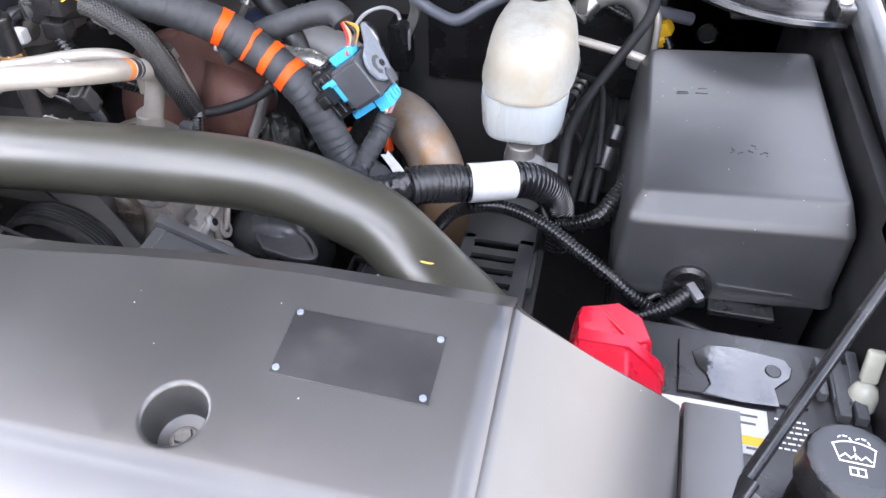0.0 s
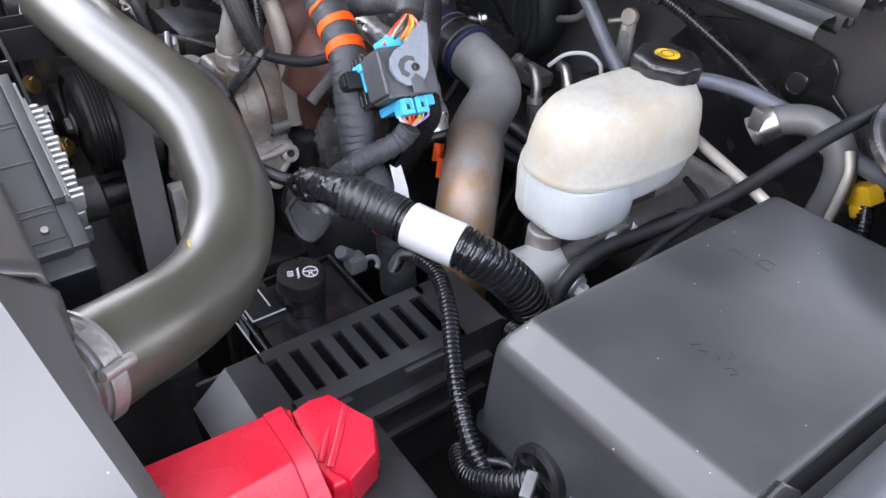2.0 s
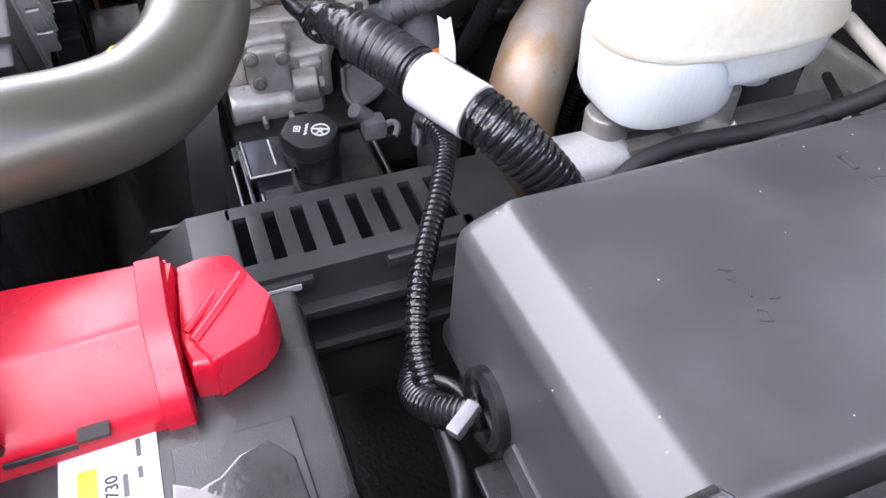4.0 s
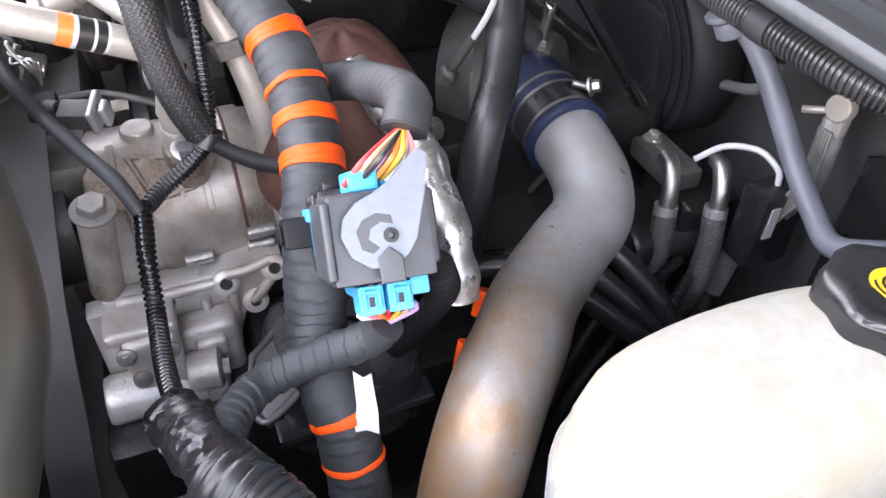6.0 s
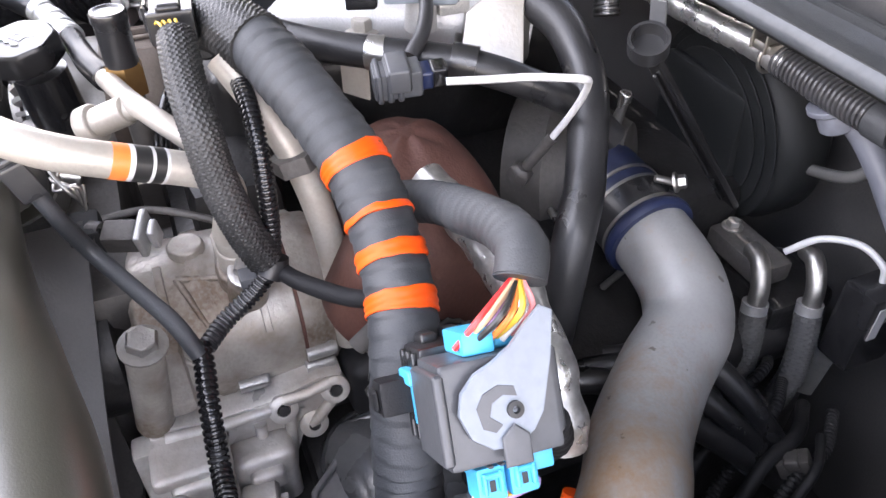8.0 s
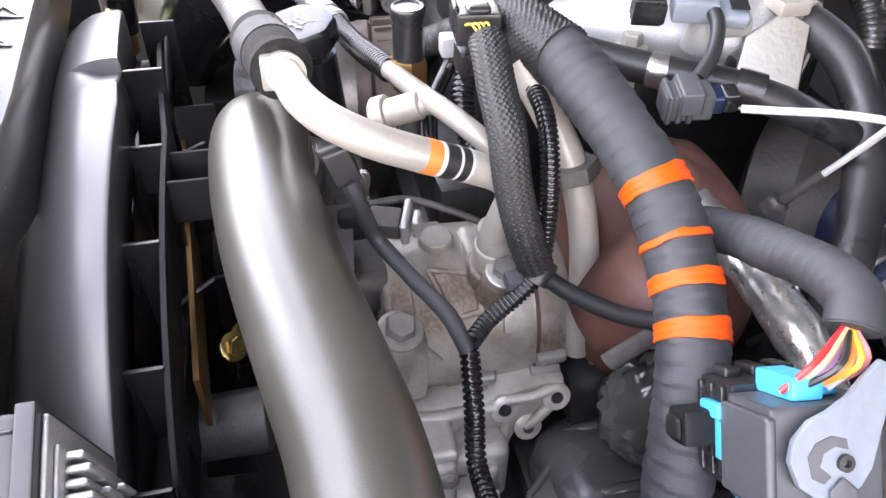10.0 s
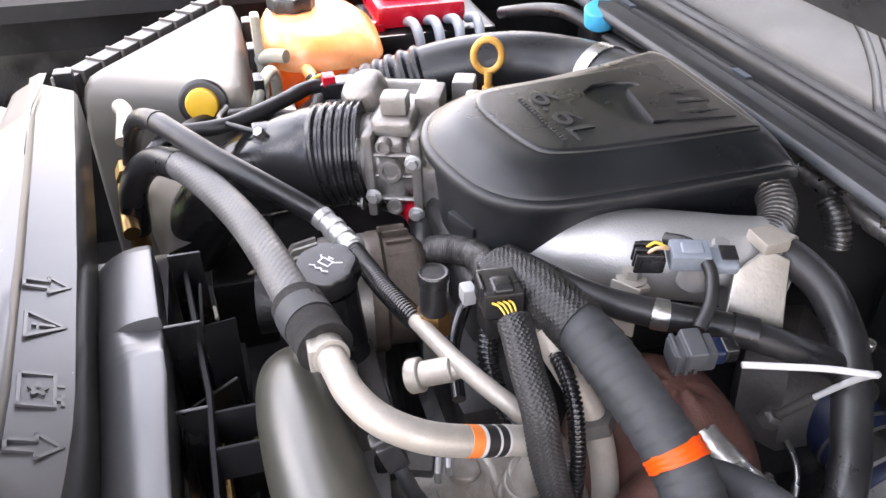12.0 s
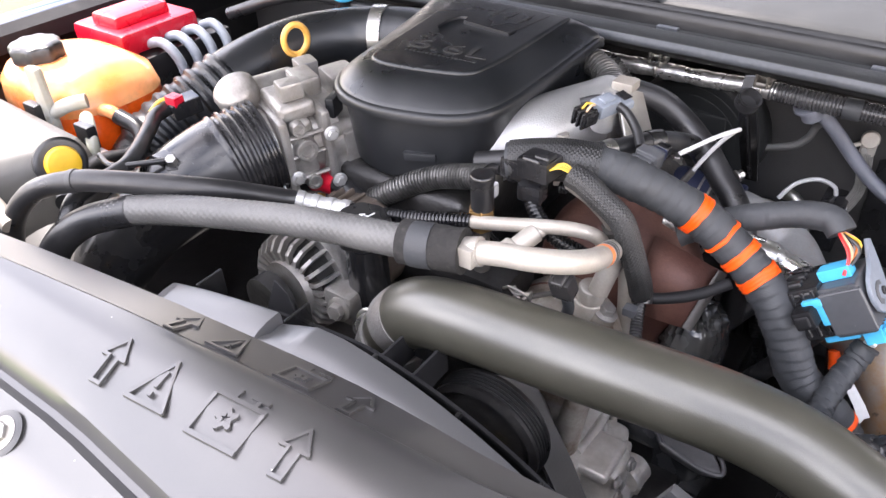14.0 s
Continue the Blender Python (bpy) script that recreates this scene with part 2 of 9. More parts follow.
_n.inputs["Roughness"].default_value = 0.72
_add = _nt.nodes.new("ShaderNodeMath")
_add.operation = "MULTIPLY_ADD"
_add.inputs[1].default_value = 0.60
_mr = _nt.nodes.new("ShaderNodeMapRange")
_mr.inputs["From Min"].default_value, _mr.inputs["From Max"].default_value = 0.36, 0.14
_mx = _nt.nodes.new("ShaderNodeMix")
_mx.data_type = "RGBA"
_mx.inputs["B"].default_value = (0.27, 0.165, 0.085, 1)
for _a, _z in ((_tc.outputs["Object"], _sep.inputs[0]), (_tc.outputs["Object"], _n.inputs["Vector"]), (_n.outputs["Fac"], _add.inputs[0]),
               (_sep.outputs["Y"], _add.inputs[2]), (_add.outputs[0], _mr.inputs["Value"]), (_mr.outputs["Result"], _mx.inputs["Factor"]),
               (_src, _mx.inputs["A"]), (_mx.outputs["Result"], _b.inputs["Base Color"])):
    _nt.links.new(_a, _z)

# small dark scars scattered over the same tube
_sn = _nt.nodes.new("ShaderNodeTexNoise")
_sn.inputs["Scale"].default_value, _sn.inputs["Detail"].default_value = 75.0, 3.0
_sr = _nt.nodes.new("ShaderNodeMapRange")
_sr.inputs["From Min"].default_value, _sr.inputs["From Max"].default_value = 0.70, 0.74
_sr.inputs["To Max"].default_value = 0.75
_sx = _nt.nodes.new("ShaderNodeMix")
_sx.data_type = "RGBA"
_sx.inputs["B"].default_value = (0.06, 0.045, 0.035, 1)
for _a, _z in ((_tc.outputs["Object"], _sn.inputs["Vector"]), (_sn.outputs["Fac"], _sr.inputs["Value"]), (_sr.outputs["Result"], _sx.inputs["Factor"]),
               (_mx.outputs["Result"], _sx.inputs["A"]), (_sx.outputs["Result"], _b.inputs["Base Color"])):
    _nt.links.new(_a, _z)

# ---- builders ----
HOME = {}


def V(*a):
    return Vector(a)


def hold_flats(me):
    """Normals weighted by area, so that flat faces stay flat between their rounded edges."""
    normal, area = [p.normal.copy() for p in me.polygons], [p.area for p in me.polygons]
    around = [[] for _ in me.vertices]
    for p in me.polygons:
        for v in p.vertices:
            around[v].append(p.index)
    out = [None] * len(me.loops)
    for p in me.polygons:
        for i in p.loop_indices:
            total = Vector()
            for q in around[me.loops[i].vertex_index]:
                if normal[q].dot(normal[p.index]) > 0.66:
                    total += normal[q] * area[q]
            out[i] = total.normalized() if total.length > 0 else normal[p.index]
    me.normals_split_custom_set(out)


def to_mesh(name, bm, mat, smooth=True):
    me = bpy.data.meshes.new(name)
    bmesh.ops.recalc_face_normals(bm, faces=bm.faces)
    bm.to_mesh(me)
    bm.free()
    me.materials.append(mat)
    if smooth:
        for p in me.polygons:
            p.use_smooth = True
        me.set_sharp_from_angle(angle=radians(38))
        if len(me.polygons) <= 800:
            hold_flats(me)
    return me


def thing(name, base, label, category, grp="", kind=""):
    """An empty at the base of a thing, which carries its parts."""
    ob = new(name)
    ob.empty_display_size = 0.03
    ob.location = base
    HOME[ob.name] = Vector(base)
    return tagged(ob, label, category, grp, kind)


def part(name, bm, mat, parent, label="", smooth=True):
    bmesh.ops.translate(bm, verts=bm.verts, vec=-HOME[parent.name])
    ob = new(name, to_mesh(name, bm, mat, smooth))
    ob.parent = parent
    HOME[ob.name] = HOME[parent.name]
    if label:
        ob["label"] = label
    return ob


def solid(name, bm, mat, label, category, grp="", kind="", smooth=True):
    """A thing of one mesh."""
    lo = [min(v.co[i] for v in bm.verts) for i in range(3)]
    hi = [max(v.co[i] for v in bm.verts) for i in range(3)]
    base = Vector(((lo[0] + hi[0]) / 2, (lo[1] + hi[1]) / 2, lo[2]))
    bmesh.ops.translate(bm, verts=bm.verts, vec=-base)
    ob = new(name, to_mesh(name, bm, mat, smooth))
    ob.location = base
    HOME[ob.name] = base
    return tagged(ob, label, category, grp, kind)


def spline(pts, step):
    """Catmull-Rom through the points, resampled at even steps."""
    p = [Vector(q) for q in pts]
    p = [2 * p[0] - p[1]] + p + [2 * p[-1] - p[-2]]
    dense = []
    for i in range(1, len(p) - 2):
        for k in range(72):
            t = k / 72
            a, b, c, d = p[i - 1:i + 3]
            dense.append(0.5 * (2 * b + (c - a) * t + (2 * a - 5 * b + 4 * c - d) * t * t + (3 * b - a - 3 * c + d) * t ** 3))
    dense.append(p[-2])
    run = [0.0]
    for a, b in zip(dense, dense[1:]):
        run.append(run[-1] + (b - a).length)
    n = max(2, round(run[-1] / step))
    out, j = [], 0
    for k in range(n + 1):
        s = run[-1] * k / n
        while j < len(run) - 2 and run[j + 1] < s:
            j += 1
        f = (s - run[j]) / max(1e-9, run[j + 1] - run[j])
        out.append(dense[j].lerp(dense[j + 1], min(1, max(0, f))))
    return out


def sweep(bm, path, radii, seg=16, caps=True, flat=1.0):
    """A round tube along a path; radii is a number or one per station."""
    n = len(path)
    if not hasattr(radii, "__len__"):
        radii = [radii] * n
    tang = [(path[min(i + 1, n - 1)] - path[max(i - 1, 0)]).normalized() for i in range(n)]
    up = tang[0].orthogonal().normalized()
    rings = []
    for i in range(n):
        up = (up - tang[i] * up.dot(tang[i])).normalized()
        side = tang[i].cross(up)
        rings.append([bm.verts.new(path[i] + radii[i] * (math.cos(a) * up + flat * math.sin(a) * side))
                      for a in (2 * math.pi * k / seg for k in range(seg))])
    for a, b in zip(rings, rings[1:]):
        for k in range(seg):
            bm.faces.new((a[k], a[(k + 1) % seg], b[(k + 1) % seg], b[k]))
    if caps:
        bm.faces.new(rings[0][::-1])
        bm.faces.new(rings[-1])
    return bm


def tube(pts, r, seg=16, step=None, wobble=0.0):
    path = spline(pts, step or max(0.004, r * 0.5))
    rad = [r * (1 + wobble * noise.noise(Vector((q * 55)))) for q in path] if wobble else r
    return sweep(bmesh.new(), path, rad, seg)


def corrugated(pts, r, pitch, seg=18, depth=0.13):
    path = spline(pts, pitch / 6)
    prof = (0.0, 0.9, 1.0, 1.0, 0.9, 0.0)
    return sweep(bmesh.new(), path, [r * (1 - depth + depth * prof[i % 6]) for i in range(len(path))], seg)


def wrapped(pts, r, pitch=0.011, seg=24, lift=0.045):
    """A bundle wound with tape: slanting overlapped turns stand a little proud, and it swells and wrinkles unevenly."""
    path = spline(pts, pitch / 7)
    bm = sweep(bmesh.new(), path, r, seg)
    bm.verts.ensure_lookup_table()
    for i, c in enumerate(path):
        swell = 1 + 0.05 * noise.noise(c * 34)
        for k in range(seg):
            v = bm.verts[i * seg + k]
            turn = (i / 7 + k / seg + 0.35 * noise.noise(c * 60)) % 1.0
            v.co = c + (v.co - c) * (swell - lift / 2 + lift * turn)
            v.co += noise.noise_vector(v.co * 70) * r * 0.04
    return bm


def braided(pts, r, cell=0.003, relief=0.035, seg=48):
    """A sleeve of crossing strands, woven in relief."""
    path = spline(pts, cell / 4)
    bm = sweep(bmesh.new(), path, r, seg)
    bm.verts.ensure_lookup_table()
    q = max(6, round(math.pi * r / cell))
    for i, c in enumerate(path):
        for k in range(seg):
            v = bm.verts[i * seg + k]
            a = 2 * math.pi * k / seg
            w = i * math.pi / 8 * 2
            f = 1 + relief * (abs(math.sin(q * a / 2 + w / 2)) * abs(math.sin(q * a / 2 - w / 2)) * 2 - 0.8)
            v.co = c + (v.co - c) * f
    return bm


def cut(path, a, b):
    """The stretch of a resampled path between two shares of its length."""
    n = len(path) - 1
    return path[round(a * n):round(b * n) + 1]


def lathe(profile, at, axis=(0, 0, 1), seg=28, wave=0.0, lobes=0):
    """Turn a profile of (radius, height) about an axis; lobes give a grip edge."""
    bm = bmesh.new()
    q = Vector(axis).to_track_quat("Z", "Y").to_matrix()
    rings = []
    for r, h in profile:
        rings.append([bm.verts.new(Vector(at) + q @ Vector((r * (1 + wave * math.cos(lobes * 2 * math.pi * k / seg)) * math.cos(2 * math.pi * k / seg),
                                                            r * (1 + wave * math.cos(lobes * 2 * math.pi * k / seg)) * math.sin(2 * math.pi * k / seg), h)))
                      for k in range(seg)])
    for a, b in zip(rings, rings[1:]):
        for k in range(seg):
            bm.faces.new((a[k], a[(k + 1) % seg], b[(k + 1) % seg], b[k]))
    bm.faces.new(rings[0][::-1])
    bm.faces.new(rings[-1])
    return bm


def disc(r, h, at, axis=(0, 0, 1), bevel=0.15, seg=28, **kw):
    e = min(r, h) * bevel
    return lathe([(r - e, 0), (r, e), (r, h - e), (r - e, h)], at, axis, seg, **kw)


def merge(*bms):
    out = bmesh.new()
    for b in bms:
        me = bpy.data.meshes.new("tmp")
        b.to_mesh(me)
        b.free()
        out.from_mesh(me)
        bpy.data.meshes.remove(me)
    return out


def box(lo, hi, bevel=0.004, segs=2, m=None):
    bm = bmesh.new()
    bmesh.ops.create_cube(bm, size=1.0)
    lo, hi = Vector(lo), Vector(hi)
    for v in bm.verts:
        v.co = Vector([lo[i] + (v.co[i] + 0.5) * (hi[i] - lo[i]) for i in range(3)])
    if bevel:
        bmesh.ops.bevel(bm, geom=bm.edges[:], offset=min(bevel, 0.45 * min(hi - lo)), segments=segs, affect="EDGES", profile=0.6)
    if m is not None:
        bm.transform(m)
    return bm


def prism(outline, z0, z1, bevel=0.003, segs=2, m=None):
    """An outline in x, y raised from z0 to z1, its edges rounded."""
    bm = bmesh.new()
    low = [bm.verts.new((x, y, z0)) for x, y in outline]
    top = [bm.verts.new((x, y, z1)) for x, y in outline]
    n = len(outline)
    bm.faces.new(low[::-1])
    bm.faces.new(top)
    for k in range(n):
        bm.faces.new((low[k], low[(k + 1) % n], top[(k + 1) % n], top[k]))
    bmesh.ops.recalc_face_normals(bm, faces=bm.faces)
    if bevel:
        edges = [e for e in bm.edges if abs(e.verts[0].co.z - e.verts[1].co.z) < 1e-6]
        bmesh.ops.bevel(bm, geom=edges, offset=bevel, segments=segs, affect="EDGES", profile=0.6)
    if m is not None:
        bm.transform(m)
    return bm


def layers(rings):
    """Skin over closed rings of equal count, capped."""
    bm = bmesh.new()
    rr = [[bm.verts.new(p) for p in ring] for ring in rings]
    n = len(rr[0])
    for a, b in zip(rr, rr[1:]):
        for k in range(n):
            bm.faces.new((a[k], a[(k + 1) % n], b[(k + 1) % n], b[k]))
    bm.faces.new(rr[0][::-1])
    bm.faces.new(rr[-1])
    return bm


def oval(cx, cy, a, b, z, power=2.6, n=40):
    out = []
    for k in range(n):
        t = 2 * math.pi * k / n
        c, s = math.cos(t), math.sin(t)
        out.append(V(cx + a * math.copysign(abs(c) ** (2 / power), c), cy + b * math.copysign(abs(s) ** (2 / power), s), z))
    return out


def hexbolt(at, axis, r=0.009, h=0.009, flange=1.45):
    """A hexagon head on its flange."""
    f = lathe([(r * flange, 0), (r * flange, 0.0022), (r * 1.05, 0.004)], at, axis, 20)
    head = lathe([(r, 0), (r, h * 0.85), (r * 0.86, h)], at, axis, 6)
    return merge(f, head)


def strokes(lines, width, height, place):
    """Raised ridges along flat lines; place maps (u, v, h) into the world."""
    bm = bmesh.new()
    for (x0, y0), (x1, y1) in lines:
        d = Vector((x1 - x0, y1 - y0))
        L = d.length
        d /= L
        nrm = Vector((-d.y, d.x)) * width / 2
        ext = d * width / 2
        cs = [Vector((x0, y0)) - ext - nrm, Vector((x1, y1)) + ext - nrm, Vector((x1, y1)) + ext + nrm, Vector((x0, y0)) - ext + nrm]
        lo = [bm.verts.new(place(c.x, c.y, -0.0005)) for c in cs]
        mid = (cs[0] + cs[2]) / 2
        hi = [bm.verts.new(place(*(mid + (c - mid) * 0.985), height)) for c in cs]
        bm.faces.new(hi)
        for k in range(4):
            bm.faces.new((lo[k], lo[(k + 1) % 4], hi[(k + 1) % 4], hi[k]))
    return bm


def closed(pts):
    return list(zip(pts, pts[1:] + pts[:1]))


def arcline(cx, cy, r, a0, a1, n=12):
    q = [(cx + r * math.cos(radians(a0 + (a1 - a0) * k / n)), cy + r * math.sin(radians(a0 + (a1 - a0) * k / n))) for k in range(n + 1)]
    return list(zip(q, q[1:]))


def on_plane(origin, ux, uy, scale=1.0):
    o, ux, uy = Vector(origin), Vector(ux).normalized(), Vector(uy).normalized()
    nn = ux.cross(uy)
    return lambda u, v, h: o + ux * u * scale + uy * v * scale + nn * h


def lettering(name, body, size, m, mat, parent, depth=0.0008, bold=0.0):
    """Raised letters with the built-in font, turned into a mesh."""
    cu = bpy.data.curves.new("letters", "FONT")
    cu.body, cu.size, cu.extrude, cu.offset = body, size, depth, bold
    cu.align_x, cu.align_y = "CENTER", "CENTER"
    tmp = bpy.data.objects.new("letters", cu)
    me = bpy.data.meshes.new_from_object(tmp)
    bpy.data.objects.remove(tmp)
    bm = bmesh.new()
    bm.from_mesh(me)
    bpy.data.meshes.remove(me)
    bm.transform(m)
    return part(name, bm, mat, parent, smooth=False)


def frame_at(origin, ux, uy):
    """A matrix with its x along ux, y along uy and its origin there."""
    ux = Vector(ux).normalized()
    uz = ux.cross(Vector(uy)).normalized()
    uy = uz.cross(ux)
    m = Matrix((ux, uy, uz)).transposed().to_4x4()
    m.translation = Vector(origin)
    return m

# ---- ground and the shell of the engine bay ----
bm = bmesh.new()
bmesh.ops.create_grid(bm, x_segments=8, y_segments=8, size=300)
solid("ground", bm, GRASS, "mown green lawn reaching to the horizon", "ground", kind="structure", smooth=False)
solid("driveway", box((-4.5, -6, -0.05), (3.2, 9, 0.012), 0.01), GROUND, "pale concrete drive under the truck", "pavement", kind="structure")

FLOOR_Z = 0.80
solid("bay_floor", box((-1.62, 0.0, FLOOR_Z - 0.03), (0.34, 1.30, FLOOR_Z), 0.004), DARK, "near-black floor of the engine bay", "floor", kind="structure")
solid("wall_rear", box((-1.62, 1.20, FLOOR_Z), (0.34, 1.24, 1.335), 0.004), INSUL, "black felt-covered firewall behind the engine", "wall", kind="structure")
solid("wall_side_driver", box((0.268, 0.0, FLOOR_Z), (0.284, 1.24, 1.27), 0.003), MATTE, "black inner fender wall beside the fuse box", "wall", kind="structure")
solid("wall_side_passenger", box((-1.62, 0.0, FLOOR_Z), (-1.60, 1.24, 1.30), 0.004), DARK, "black inner fender wall beside the air box", "wall", kind="structure")
solid("wall_front", box((-1.62, 0.0, FLOOR_Z), (0.30, 0.02, 1.15), 0.004), DARK, "black radiator support at the front of the bay", "wall", kind="structure")


def extruded(profile, y0, y1, n=24, bend=None):
    """A section in x, z run along y."""
    bm = bmesh.new()
    rows = []
    for i in range(n + 1):
        y = y0 + (y1 - y0) * i / n
        dz = bend(y) if bend else 0.0
        rows.append([bm.verts.new((x, y, z + dz)) for x, z in profile])
    for a, b in zip(rows, rows[1:]):
        for k in range(len(profile) - 1):
            bm.faces.new((a[k], a[k + 1], b[k + 1], b[k]))
    return bm


def fenders():
    crown = lambda y: 0.02 * (y - 0.55) + 0.05 * max(0.0, y - 0.55) ** 1.2
    f = thing("fender", (0.45, 0.6, 0.9), "dark blue glossy front fender with a satin grey inner rail", "fender", grp="front fenders")

    def rail_line(grow):
        ctrl = [V(0.284, 0, 1.270), V(0.280, 0, 1.276), V(0.279, 0, 1.286), V(0.282, 0, 1.294), V(0.289, 0, 1.3000), V(0.299, 0, 1.3015), V(0.310, 0, 1.294), V(0.316, 0, 1.278), V(0.3185, 0, 1.25), V(0.319, 0, 1.20)]
        line = spline(ctrl, 0.003)
        return [(q.x + grow * (q.x - 0.295) / 0.024, q.z + grow) for q in line]
    part("apron", extruded([(0.292, 0.95), (0.292, 1.268), (0.300, 1.276)], -0.12, 1.16, 24, crown), MATTE, f, "black inner apron under the rail")
    part("rail", extruded(rail_line(0.0), -0.12, 1.16, 40, crown), RAIL, f, "satin grey painted rail")
    part("gap_seal", extruded([(0.3195, 1.21), (0.320, 1.268), (0.326, 1.274), (0.332, 1.268), (0.333, 1.21)], -0.12, 1.16, 40, crown), SEAL, f, "black rubber strip")
    part("panel", extruded([(0.336, 1.20), (0.336, 1.268), (0.340, 1.276), (0.36, 1.279), (0.40, 1.274), (0.44, 1.262), (0.474, 1.235), (0.492, 1.18), (0.50, 1.05), (0.505, 0.80)],
                           -0.15, 1.9, 48, crown), PAINT, f, "glossy dark blue paint that mirrors the sky")
    part("rail_joint", extruded(rail_line(0.0012), 0.394, 0.400, 2, crown), SEAL, f, "dark joint in the rail")
    p = thing("fender", (-1.75, 0.6, 0.9), "dark blue glossy front fender beyond the coolant tank", "fender", grp="front fenders")
    part("rail", extruded([(-1.60, 1.22), (-1.598, 1.30), (-1.575, 1.33), (-1.555, 1.318), (-1.552, 1.29)], -0.1, 1.16, 24), MATTE, p, "black painted rail")
    part("panel", extruded([(-1.605, 1.25), (-1.61, 1.315), (-1.64, 1.325), (-1.70, 1.31), (-1.74, 1.25), (-1.755, 1.0), (-1.76, 0.8)], -0.15, 1.9, 24), PAINT, p)


fenders()


def cowl():
    c = thing("cowl", (-0.65, 1.10, 1.33), "grey-black plastic windscreen cowl behind a ribbed rubber seal", "cowl")
    x0, x1 = -1.58, 0.02

    def run(profile, a=x0, b=x1, n=20):
        bm = bmesh.new()
        rows = [[bm.verts.new((a + (b - a) * i / n, y - 0.035 * ((a + (b - a) * i / n + 0.65) / 0.9) ** 2, z)) for y, z in profile] for i in range(n + 1)]
        for p, q in zip(rows, rows[1:]):
            for k in range(len(profile) - 1):
                bm.faces.new((p[k], p[k + 1], q[k + 1], q[k]))
        return bm
    part("front_lip", run([(1.075, 1.325), (1.012, 1.355), (1.004, 1.366), (1.006, 1.374), (1.014, 1.378), (1.030, 1.379), (1.034, 1.374), (1.034, 1.366)]), COWL, c, "black plastic lip")
    part("channel", run([(1.034, 1.366), (1.040, 1.360), (1.046, 1.360), (1.049, 1.371), (1.053, 1.374), (1.057, 1.371), (1.060, 1.361), (1.065, 1.361), (1.068, 1.369), (1.072, 1.364)]), COWL, c)
    part("lip_edge", run([(1.006, 1.360), (1.0025, 1.364), (1.0025, 1.369), (1.006, 1.3735)]), RAIL, c, "thin paler front edge")
    part("seal", run([(1.072, 1.360), (1.0725, 1.378), (1.075, 1.386), (1.080, 1.389), (1.086, 1.386), (1.088, 1.379), (1.090, 1.386), (1.095, 1.3905), (1.101, 1.388), (1.104, 1.380), (1.105, 1.368)]), SEAL, c, "hollow black rubber seal bead")
    part("seal_edge", run([(1.104, 1.372), (1.106, 1.379), (1.112, 1.381), (1.118, 1.378), (1.120, 1.37)]), SEAL, c)
    part("panel", run([(1.120, 1.366), (1.125, 1.378), (1.14, 1.386), (1.22, 1.402), (1.33, 1.422), (1.45, 1.44), (1.70, 1.47)]), COWL, c, "grained grey-black cowl panel")
    for k in range(5):
        x = -1.13 + 0.27 * k
        part("seal_clip", box((x - 0.015, 1.049 - 0.035 * ((x + 0.65) / 0.9) ** 2, 1.364), (x + 0.015, 1.059 - 0.035 * ((x + 0.65) / 0.9) ** 2, 1.3755), 0.002), RAIL, c, "small grey clip")
    for k in range(9):
        y = 1.240 + 0.017 * k
        z = 1.406 + (y - 1.240) * 0.18
        part("slat", box((-1.30, y - 0.010, z - 0.002), (-0.885, y - 0.001, z + 0.006), 0.002), COWL, c)
    part("panel_edge", sweep(bmesh.new(), spline([(-0.985, 1.270, 1.412), (-0.88, 1.225, 1.404), (-0.79, 1.172, 1.393), (-0.715, 1.118, 1.381), (-0.672, 1.096, 1.376), (-0.640, 1.100, 1.376)], 0.01), 0.005, 10), COWL, c, "raised lip round the wiper recess")
    # flat matt black sheet gives the wiper hollow its shade; nothing is cut
    part("recess", prism([(-0.965, 1.285), (-0.86, 1.232), (-0.77, 1.176), (-0.70, 1.122), (-0.664, 1.106), (-0.630, 1.118), (-0.70, 1.175), (-0.82, 1.265), (-0.92, 1.330)], -0.004, 0.0045, 0.002, 1, frame_at((0, 1.22, 1.4035), (1, 0, 0), (0, 1, 0.21)) @ Matrix.Translation((0, -1.22, 0))), MATTE, c, "black sheet standing in for the shaded wiper recess")
    w = thing("wiper_arm", (-0.66, 1.13, 1.38), "dark grey steel wiper arm parked in the cowl recess", "wiper")
    part("pivot", merge(disc(0.019, 0.020, (-0.662, 1.138, 1.384)), disc(0.010, 0.028, (-0.662, 1.138, 1.386))), BLACK, w)
    part("arm", sweep(bmesh.new(), spline([(-0.650, 1.128, 1.404), (-0.70, 1.172, 1.412), (-0.80, 1.262, 1.424), (-0.92, 1.385, 1.444), (-1.02, 1.52, 1.472)], 0.01), 0.020, 12, flat=0.35), BLACK, w)
    part("blade", box((-1.3, 1.545, 1.46), (-0.7, 1.565, 1.485), 0.004), RUBBER, w)


cowl()


